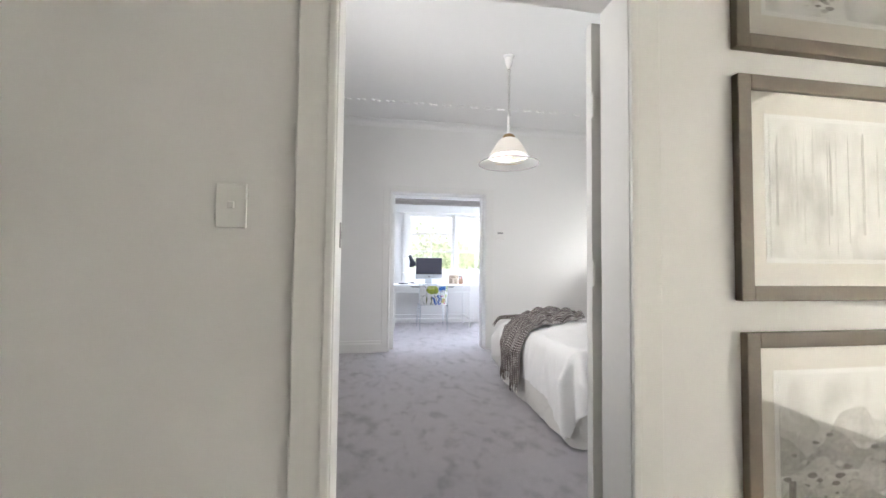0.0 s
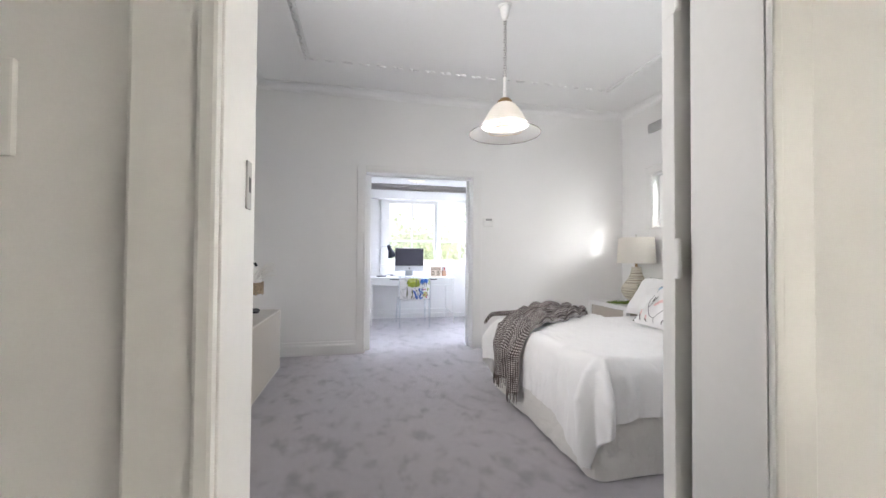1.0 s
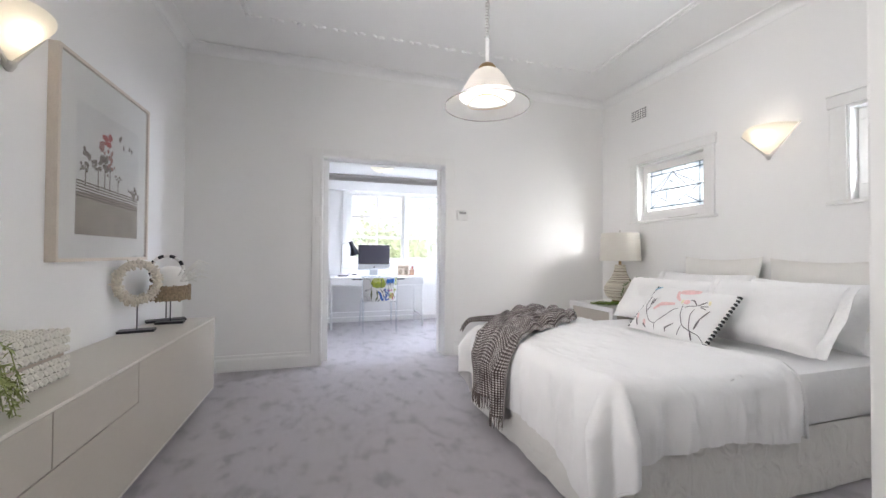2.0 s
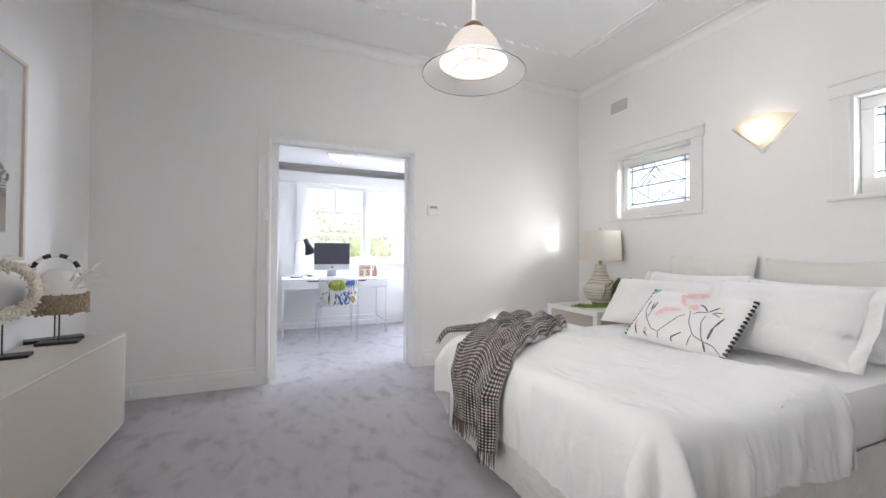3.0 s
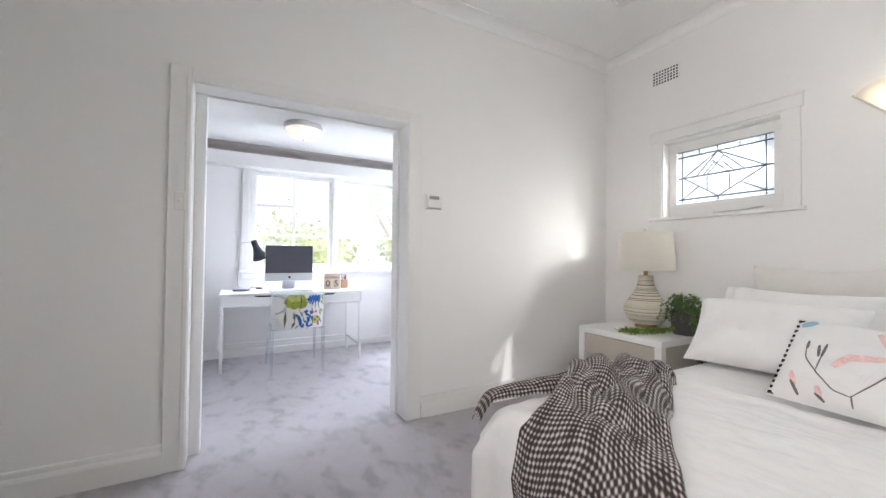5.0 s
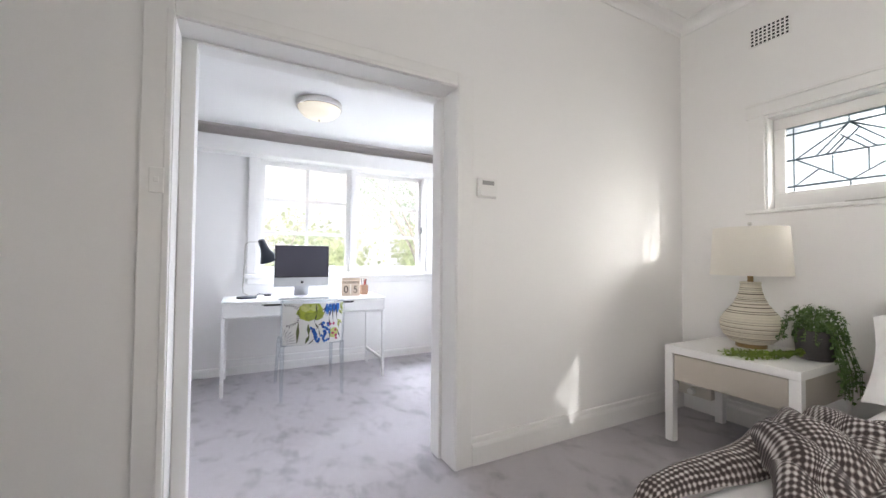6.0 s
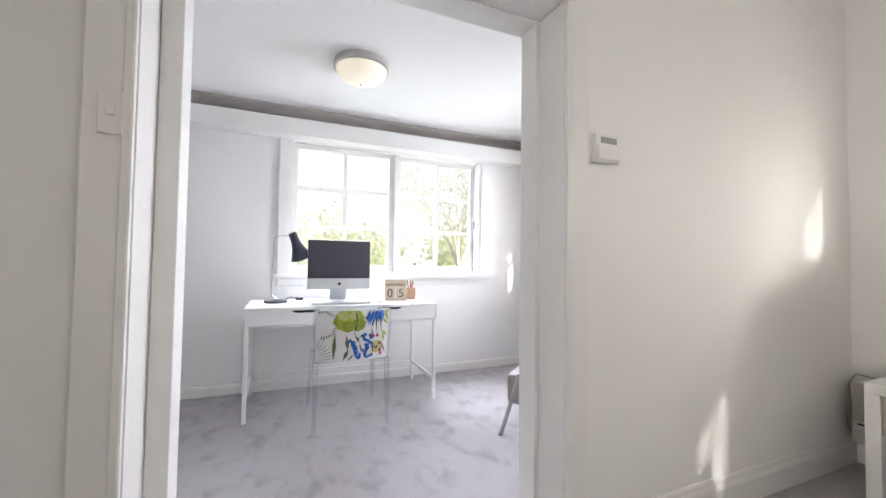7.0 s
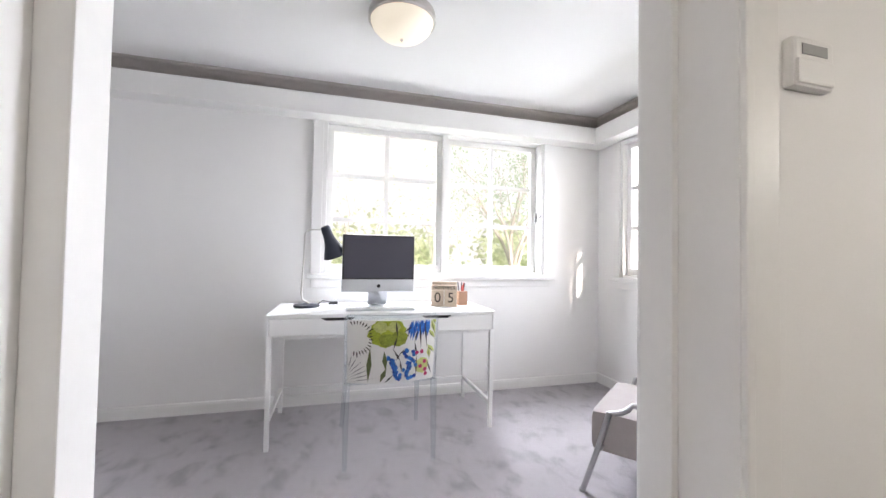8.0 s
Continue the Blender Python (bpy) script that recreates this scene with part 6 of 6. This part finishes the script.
def text_part(name, words, size, parent, m, material, depth=0.0008):
    cu = bpy.data.curves.new(name, "FONT")
    cu.body, cu.size, cu.extrude, cu.align_x, cu.align_y = words, size, depth, "CENTER", "CENTER"
    cu.materials.append(material)
    o = new(name, cu)
    o.parent = parent
    o.matrix_basis = m
    return o


BLOCK = mat("pale_block_wood", (0.60, 0.49, 0.38), 0.6, var=0.12, scale=18, fine=150, bump=0.15)
PRINTINK = mat("dark_print_ink", (0.05, 0.04, 0.035), 0.8, bump=0)


def calendar(at, turn):
    c = thing("block_calendar", at, "wooden block calendar showing NOVEMBER 05", "calendar", turn=turn)
    part("tray", box(-0.095, 0.095, -0.03, 0.035, 0, 0.012, bev=0.002), BLOCK, c)
    for x, s in ((-0.046, "0"), (0.046, "5")):
        b = part("number_block", box(x - 0.043, x + 0.043, -0.028, 0.030, 0.0125, 0.112, bev=0.003), BLOCK, c)
        text_part("numeral", s, 0.098, b, pose(x, -0.0285, 0.060, 90, 0, 0), PRINTINK)
    b = part("month_block", box(-0.09, 0.09, -0.028, 0.030, 0.1125, 0.150, bev=0.003), BLOCK, c)
    text_part("month", "NOVEMBER", 0.030, b, pose(0, -0.0285, 0.131, 90, 0, 0), PRINTINK)
    part("top_block", box(-0.085, 0.09, 0.0, 0.032, 0.1505, 0.172, bev=0.003), BLOCK, c)


calendar((2.045, 7.06, DH), -14)


def pen_cup(at):
    c = thing("pencil_cup", at, "brown wooden pencil cup full of pens", "pencil cup")
    part("cup", box(-0.034, 0.034, -0.034, 0.034, 0, 0.10, bev=0.003), PENWOOD, c)
    rng = random.Random(2)
    for i in range(7):
        x, y = rng.uniform(-0.02, 0.02), rng.uniform(-0.02, 0.02)
        part("pencil", cyl((x, y, 0.095), (x * 1.5, y * 1.4, rng.uniform(0.14, 0.175)), 0.004, seg=8), (NAVY, BLACK, RED, PALEWOOD)[i % 4], c)


PENWOOD = mat("brown_wood_cup", (0.34, 0.20, 0.13), 0.6, var=0.15, bump=0.2)
pen_cup((2.20, 7.13, DH))


# ------------------------------------------------------------ clear chair with a printed cover
def clear_plastic():
    m = bpy.data.materials.new("clear_acrylic")
    m.use_nodes = True
    n, l = m.node_tree.nodes, m.node_tree.links
    n.remove(n["Principled BSDF"])
    tr, gl, mx, lw, ma = n.new("ShaderNodeBsdfTransparent"), n.new("ShaderNodeBsdfGlossy"), n.new("ShaderNodeMixShader"), n.new("ShaderNodeLayerWeight"), n.new("ShaderNodeMath")
    tr.inputs[0].default_value = (0.94, 0.965, 0.98, 1)
    gl.inputs["Roughness"].default_value = 0.08
    lw.inputs["Blend"].default_value = 0.35
    ma.operation, ma.inputs[1].default_value = "MULTIPLY_ADD", 0.55
    ma.inputs[2].default_value = 0.10
    l.new(lw.outputs["Facing"], ma.inputs[0])
    l.new(ma.outputs[0], mx.inputs[0])
    l.new(tr.outputs[0], mx.inputs[1])
    l.new(gl.outputs[0], mx.inputs[2])
    l.new(mx.outputs[0], n["Material Output"].inputs["Surface"])
    return m


CLEAR = clear_plastic()
CLOTHW = mat("white_printed_cloth", (0.80, 0.79, 0.76), 0.85, var=0.03, fine=500, bump=0.2)
GREENINK = mat("lime_green_print", (0.36, 0.42, 0.05), 0.85, var=0.35, scale=22, bump=0)
LIMEWASH = mat("pale_lime_print", (0.52, 0.56, 0.20), 0.85, var=0.3, scale=22, bump=0)
OLIVEWASH = mat("olive_lime_print", (0.27, 0.32, 0.05), 0.85, var=0.4, scale=26, bump=0)
DARKGREEN = mat("olive_print", (0.13, 0.15, 0.06), 0.85, var=0.4, scale=30, bump=0)
BLUEINK = mat("bright_blue_print", (0.03, 0.16, 0.50), 0.85, var=0.4, scale=30, bump=0)
DEEPBLUE = mat("deep_blue_print", (0.02, 0.06, 0.28), 0.85, var=0.4, scale=30, bump=0)
MAGENTA = mat("magenta_print", (0.45, 0.03, 0.12), 0.85, var=0.3, bump=0)


def desk_chair(at):
    c = thing("desk_chair", at, "clear acrylic chair with a bright botanical cloth on its back", "chair")
    z0, z1, hw_ = 0.435, 0.785, 0.243

    def back(u, v, off=0.0):
        x = (u - 0.5) * 2
        return Vector((x * hw_ * (1.0 - 0.03 * (1 - v)), -0.045 - 0.035 * v + 0.05 * x * x - off, z0 + (z1 - z0) * v))

    def shell(off, a, b, lo, hi, nu=20, nv=10, th=0.008):
        bm = sheet(nu, nv, lambda u, v: back(a + (b - a) * u, lo + (hi - lo) * v, off))
        thicken(bm, th)
        bmesh.ops.recalc_face_normals(bm, faces=bm.faces[:])
        return bm
    part("backrest", shell(0.0, 0, 1, 0, 1.03, th=0.010), CLEAR, c, "clear acrylic backrest", True)
    cover = part("back_cover", shell(0.016, 0.004, 0.996, 0.0, 0.965, th=0.003), CLOTHW, c, "white cloth printed with lime, blue and black plants", True)

    def motif(name, pts, material, lay):
        bm = bmesh.new()
        vs = [bm.verts.new(back(min(0.99, max(0.01, u)), min(0.955, max(0.01, v)), 0.0205 + 0.0005 * lay)) for u, v in pts]
        f = bm.faces.new(vs)
        bmesh.ops.triangulate(bm, faces=[f])
        part(name, bm, material, cover)

    def spot(u, v, r, material, lay, rng, n=12, sq=1.4):
        motif("print_spot", [(u + r * rng.uniform(.85, 1.1) * math.cos(i * math.tau / n), v + sq * r * rng.uniform(.85, 1.1) * math.sin(i * math.tau / n)) for i in range(n)], material, lay)

    def blade(u0, v0, u1, v1, w, material, lay):
        d = Vector((u1 - u0, v1 - v0)).normalized()
        nx, ny = -d.y * w, d.x * w * 1.3
        um, vm = (u0 + u1) / 2, (v0 + v1) / 2
        motif("print_leaf", [(u0, v0), (um + nx, vm + ny), (u1, v1), (um - nx, vm - ny)], material, lay)
    rng = random.Random(31)
    spot(0.44, 0.78, 0.215, GREENINK, 1, rng, 26, 1.05)
    for u, v, r in ((0.36, 0.86, 0.075), (0.56, 0.68, 0.095), (0.42, 0.66, 0.085), (0.50, 0.86, 0.07)):
        spot(u, v, r, LIMEWASH if r < 0.08 else OLIVEWASH, 2, rng, 16, 1.2)
    spot(0.84, 0.24, 0.085, LIMEWASH, 1, rng, 14, 1.5)
    for i in range(19):                     # black fan of spines round a pale flower
        a = 1.25 + i * 0.20
        r0, r1 = 0.13, 0.13 + rng.uniform(0.05, 0.085)
        blade(0.10 - r0 * math.cos(a), 0.70 + 1.5 * r0 * math.sin(a), 0.10 - r1 * math.cos(a), 0.70 + 1.5 * r1 * math.sin(a), 0.008, PRINTINK, 3)
    for i in range(8):                      # grey outlines of pale leaves
        a = 0.25 + i * 0.20
        blade(0.02, 0.03 + 0.03 * i, 0.02 + 0.30 * math.cos(a), 0.03 + 0.03 * i + 0.30 * math.sin(a) * 0.8, 0.004, INK, 2)
    for u0, v0, u1, v1 in ((0.23, 0.02, 0.25, 0.56), (0.42, 0.20, 0.40, 0.50), (0.36, 0.02, 0.43, 0.24)):
        blade(u0, v0, u1, v1, 0.028, DARKGREEN, 2)
    for i in range(16):                     # blue grasses
        u = 0.68 + i * 0.015
        blade(u - 0.02 + rng.uniform(-.01, .01), 0.68 + rng.uniform(-.05, .12), u + rng.uniform(0, .03), 0.955, 0.020, BLUEINK if i % 4 else DEEPBLUE, 4)
    for pts in (((.52, .95), (.54, .72), (.50, .52), (.58, .34), (.60, .18)), ((.64, .52), (.57, .44), (.54, .36)), ((.77, .80), (.74, .62), (.77, .40), (.77, .08)), ((.79, .95), (.82, .50)), ((.85, .95), (.89, .52)), ((.62, .78), (.70, .86)), ((.42, .02), (.50, .12)), ((.90, .30), (.96, .10))):
        for p, q in zip(pts, pts[1:]):
            d = (Vector(q) - Vector(p)).normalized() * 0.012
            blade(p[0] - d.x, p[1] - d.y, q[0] + d.x, q[1] + d.y, 0.011, PRINTINK, 5)
    for i in range(30):                     # two hanging bunches of berries
        k = i / 29
        spot(0.46 + 0.11 * k + rng.uniform(-.025, .025), 0.40 - 0.34 * k, 0.021, (BLUEINK, DEEPBLUE)[i % 2], 6, rng, 9)
        spot(0.68 + rng.gauss(0, .045), 0.50 - 0.44 * k, 0.023, (BLUEINK, DEEPBLUE)[(i // 2) % 2], 6, rng, 9)
    for u, v in ((0.77, 0.45), (0.82, 0.23), (0.87, 0.30), (0.88, 0.17), (0.89, 0.10), (0.83, 0.46)):
        spot(u, v, 0.024, MAGENTA, 7, rng, 9)
    for u0, v0, u1, v1 in ((.93, .96, .99, .72), (.90, .80, .99, .66), (.89, .56, .99, .44), (.95, .96, .99, .90), (.91, .52, .93, .34)):
        blade(u0, v0, u1, v1, 0.026, LIMEWASH, 3)
        blade(u0, v0 - 0.02, u1, v1 - 0.03, 0.006, DARKGREEN, 4)
    # seat and legs
    seat = sheet(14, 14, lambda u, v: ((u - 0.5) * 0.46, -0.04 + 0.44 * v, 0.44 - 0.012 * math.sin(math.pi * u) * math.sin(math.pi * v)))
    thicken(seat, 0.010)
    bmesh.ops.recalc_face_normals(seat, faces=seat.faces[:])
    part("seat", seat, CLEAR, c, "clear acrylic seat", True)
    for sx in (-1, 1):
        part("leg", cyl((sx * 0.234, -0.03, 0.44), (sx * 0.236, -0.05, 0.0), 0.019, 0.012, seg=10), CLEAR, c)
        part("leg", cyl((sx * 0.225, 0.37, 0.432), (sx * 0.245, 0.47, 0.0), 0.018, 0.012, seg=10), CLEAR, c)
        part("back_post", tube([(sx * 0.238, -0.02, 0.43), (sx * 0.243, -0.03, 0.62), (sx * 0.243, -0.045, 0.79)], 0.010, seg=8), CLEAR, c)


desk_chair((1.605, 6.55, 0))


# ------------------------------------------------------------ armchair
FABRIC = mat("taupe_upholstery", (0.31, 0.275, 0.265), 0.95, var=0.08, scale=20, fine=500, bump=0.3, spec=0.1, sheen=0.3)


CHAIRSTEEL = mat("satin_steel_tube", (0.40, 0.39, 0.39), 0.35, metal=1.0, var=0.05, bump=0.05)


def armchair(at, turn):
    """Built facing -y, its front corner of the seat at the origin's left."""
    a = thing("armchair", at, "taupe upholstered armchair with bent steel tube arms", "armchair", turn=turn)
    part("seat_cushion", box(-0.29, 0.29, 0.0, 0.56, 0.185, 0.385, bev=0.045), FABRIC, a, "thick taupe seat cushion", True)
    b = part("back_cushion", box(-0.29, 0.29, 0.0, 0.16, 0.0, 0.50, bev=0.05), FABRIC, a, "taupe back cushion", True)
    b.matrix_basis = pose(0, 0.50, 0.36, -18, 0, 0)
    for s in (-1, 1):
        x = s * 0.325
        pts = [(x, 0.0 - 0.02, 0.0), (x, 0.05, 0.22), (x, 0.10, 0.40)] + [(x, 0.10 + 0.05 * math.sin(k * math.pi / 8) + 0.012 * k, 0.40 + 0.055 * (1 - math.cos(k * math.pi / 8))) for k in range(1, 5)] + [(x, 0.35, 0.462), (x, 0.58, 0.45), (x, 0.62, 0.42), (x, 0.66, 0.0)]
        part("arm_frame", tube(pts, 0.013, seg=12), CHAIRSTEEL, a, "bent steel tube arm", True)
        part("foot", cyl((x, -0.02, 0.0), (x, -0.019, 0.012), 0.016, seg=14), GREYPL, a)
    part("seat_rail", cyl((-0.325, 0.06, 0.22), (0.325, 0.06, 0.22), 0.010, seg=10), CHAIRSTEEL, a)
    part("seat_rail", cyl((-0.325, 0.52, 0.25), (0.325, 0.52, 0.25), 0.010, seg=10), CHAIRSTEEL, a)


armchair((2.735, 6.24, 0), 218)


# ------------------------------------------------------------ study ceiling lamp, vents, corner fittings
def oyster(at):
    o = thing("ceiling_lamp", at, "round frosted ceiling lamp with a brushed nickel rim", "ceiling lamp")
    part("rim", lathe([(0, 0), (0.175, 0), (0.178, -0.01), (0.178, -0.045), (0.168, -0.05), (0.165, -0.045)], seg=40), STEEL, o, "brushed nickel rim", True)
    part("diffuser", lathe([(0.166, -0.046), (0.155, -0.075), (0.125, -0.105), (0.08, -0.125), (0.03, -0.135), (0.0005, -0.136)], seg=40), OYSTER, o, "frosted cream glass bowl", True)
    part("finial", lathe([(0.006, -0.134), (0.009, -0.142), (0.005, -0.15), (0, -0.152)], seg=12), STEEL, o)


OYSTER = glow("lit_oyster_glass", (1.0, 0.93, 0.78), 0.42)
OYSTER.node_tree.nodes["Principled BSDF"].inputs["Base Color"].default_value = (0.70, 0.66, 0.56, 1)
oyster((1.612, 6.44, SC))

bx = thing("wall_heater_box", (EX, 4.93, 0), "grey-beige metal box on the wall beside the nightstand", "wall box")
part("case", box(-0.105, -0.021, -0.13, 0.10, 0.13, 0.465, bev=0.006), GREIGE_TOP, bx)
part("label_plate", box(-0.108, -0.104, -0.10, 0.09, 0.205, 0.255, bev=0.001), PLASTIC, bx, "white label plate")
part("label_bar", box(-0.109, -0.1075, 0.03, 0.075, 0.235, 0.245), BLACK, bx)
part("valve", cyl((-0.104, 0.0, 0.165), (-0.135, 0.0, 0.165), 0.026, 0.022, seg=18), PLASTIC, bx, "round white valve")
cb = thing("loose_cable", (4.12, 4.98, 0.47), "tangled dark cable looping by the wall corner", "cable")
part("cord", tube([(-0.02, -0.10, 0.03), (-0.03, -0.04, 0.035), (-0.02, 0.03, 0.04), (-0.03, 0.055, -0.02), (-0.02, 0.052, -0.15), (-0.05, 0.05, -0.20), (-0.04, 0.058, -0.25), (-0.0, 0.05, -0.30)], 0.004, seg=6), GREYPL, cb, "", True)
part("plug", cyl((-0.03, -0.03, 0.005), (-0.05, -0.09, 0.03), 0.014, 0.008, seg=10), BLACK, cb)
fc = thing("floor_cable", (3.86, 4.25, 0), "thin white cable looped on the carpet under the nightstand", "cable")
part("cord", tube([(0.12 * math.cos(t * 0.5) * (1 - t * 0.02), 0.08 * math.sin(t * 0.5), 0.005 + 0.004 * (t % 2)) for t in range(22)], 0.003, seg=6), PLASTIC, fc, "", True)
ol = thing("power_outlet", (-0.13, NY - 0.0205, 0.075), "small white power outlet on the skirting", "power outlet")
part("plate", box(-0.035, 0.035, -0.022, 0, -0.03, 0.03, bev=0.004), PLASTIC, ol)
sv = thing("ceiling_vent", (0.25, 6.6, SC), "small white ceiling vent in the study", "air vent")
part("frame", box(-0.10, 0.10, -0.10, 0.10, -0.012, 0, bev=0.003), PLASTIC, sv)


# ------------------------------------------------------------ outside
GRASS = mat("sunlit_grass", (0.30, 0.33, 0.20), 0.9, var=0.35, scale=0.7, fine=20, bump=0.4, dist=0.03)
bm = bmesh.new()
bmesh.ops.create_grid(bm, x_segments=40, y_segments=40, size=260)
for v in bm.verts:
    v.co.z = -0.55 + 0.25 * noise.noise(Vector((v.co.x * 0.05, v.co.y * 0.05, 0)))
setting("ground", bm, GRASS, "sunlit garden lawn falling away from the house", "lawn")
BARK = mat("grey_bark", (0.54, 0.50, 0.46), 0.9, var=0.3, scale=14, fine=60, bump=0.6, dist=0.01)
# leaf colours lightened to imitate the glare and overexposure outside
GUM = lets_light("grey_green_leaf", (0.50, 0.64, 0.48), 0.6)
PALEGUM = lets_light("washed_out_leaf", (0.74, 0.80, 0.60), 0.6)


def tree(at, height, spread, n_limbs, leaves, seed, trunk_r, material, label, leaf=0.075, bare=False, fork=0.25):
    t = thing("tree", at, label, "tree")
    rng = random.Random(seed)
    wood, green = bmesh.new(), bmesh.new()
    tips = []

    def limb(p, d, l, r, depth):
        pts, rad = [p], [r]
        for i in range(5):
            d = (d + Vector((rng.gauss(0, .16), rng.gauss(0, .16), rng.gauss(0.05, .08)))).normalized()
            p = p + d * l / 5
            pts.append(p)
            rad.append(r * (1 - 0.13 * (i + 1)))
        tube(pts, rad, wood, 7)
        if depth == 0:
            tips.extend(pts[2:])
            return
        for i in range(3 if depth > 1 else 4):
            q = pts[rng.randint(2, 5)]
            nd = (d + Vector((rng.gauss(0, .7), rng.gauss(0, .7), rng.gauss(0.1, .4)))).normalized()
            limb(q, nd, l * rng.uniform(0.5, 0.75), rad[-1] * 0.75, depth - 1)
        tips.extend(pts[3:])
    tr = bmesh.new()
    tube([(0, 0, -0.3), (0.03, 0, height * fork * 0.5), (0.0, 0.02, height * fork)], [trunk_r * 1.35, trunk_r, trunk_r * 0.9], tr, 12)
    for i in range(n_limbs):
        a = i * math.tau / n_limbs + rng.uniform(-.4, .4)
        limb(Vector((0, 0, height * fork * rng.uniform(0.75, 1.0))), Vector((math.cos(a) * spread, math.sin(a) * spread, 1)).normalized(), height * 0.42, trunk_r * 0.6, 2)
    part("trunk", tr, BARK, t, "", True)
    part("limbs", wood, BARK, t, "", True)
    if not bare:
        for i in range(leaves):
            q = rng.choice(tips) + Vector((rng.gauss(0, .22), rng.gauss(0, .22), rng.gauss(0, .18)))
            leaf_blade(green, q, (rng.gauss(0, 1), rng.gauss(0, 1), rng.gauss(-0.4, .7)), (rng.gauss(0, 1), rng.gauss(0, 1), 1.2), leaf * rng.uniform(.7, 1.4), leaf * 0.45)
        tagged(part("crown", green, material, t, "loose crown of narrow leaves"), kind="stuff")
    return t


tree((4.98, 12.0, -0.5), 4.3, 0.34, 6, 2600, 41, 0.075, GUM, "slender garden tree with a loose grey-green crown", 0.066, fork=0.36)
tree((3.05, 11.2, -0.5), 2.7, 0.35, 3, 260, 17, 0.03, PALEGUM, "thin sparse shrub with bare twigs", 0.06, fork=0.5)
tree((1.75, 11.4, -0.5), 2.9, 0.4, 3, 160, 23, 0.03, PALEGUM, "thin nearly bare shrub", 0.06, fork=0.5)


def far_wood():
    """A pale belt of trees beyond the lawn."""
    rng = random.Random(77)
    bm = bmesh.new()
    for i in range(34):
        x, y = rng.uniform(-14, 26), rng.uniform(19, 30)
        r = rng.uniform(1.2, 2.3)
        for k in range(420):
            q = Vector((rng.gauss(0, .5), rng.gauss(0, .5), rng.gauss(0, .38))) * r
            leaf_blade(bm, Vector((x, y, -0.3 + r * rng.uniform(0.75, 1.15))) + q, (rng.gauss(0, 1), rng.gauss(0, 1), rng.gauss(0, .7)), (rng.gauss(0, 1), rng.gauss(0, 1), 1), 0.34 * rng.uniform(.6, 1.3), 0.22)
    single("far_trees", bm, PALEGUM, "belt of trees beyond the garden, painted pale as if overexposed", "trees", "stuff")


far_wood()
# glowing sheet far behind everything, stands in for overexposed sky low over the garden
SKY_SHEET = glow("overexposed_sky", (0.93, 0.955, 1.0), 1.05)
bm = sheet(24, 4, lambda u, v: (75 * math.cos(math.pi * (0.02 + 0.96 * u)), 10 + 65 * math.sin(math.pi * (0.02 + 0.96 * u)), -3 + 42 * v))
setting("backdrop", bm, SKY_SHEET, "glowing white sheet in place of the overexposed sky", "sky")
# unseen eaves board over the side window, added to trim the sun patch
setting("eaves", box(SE + 0.2, SE + 0.95, SS + 0.05, SN + 0.9, 2.36, 2.46), TRIM, "unseen eaves board added to shade the study side window", "eaves")
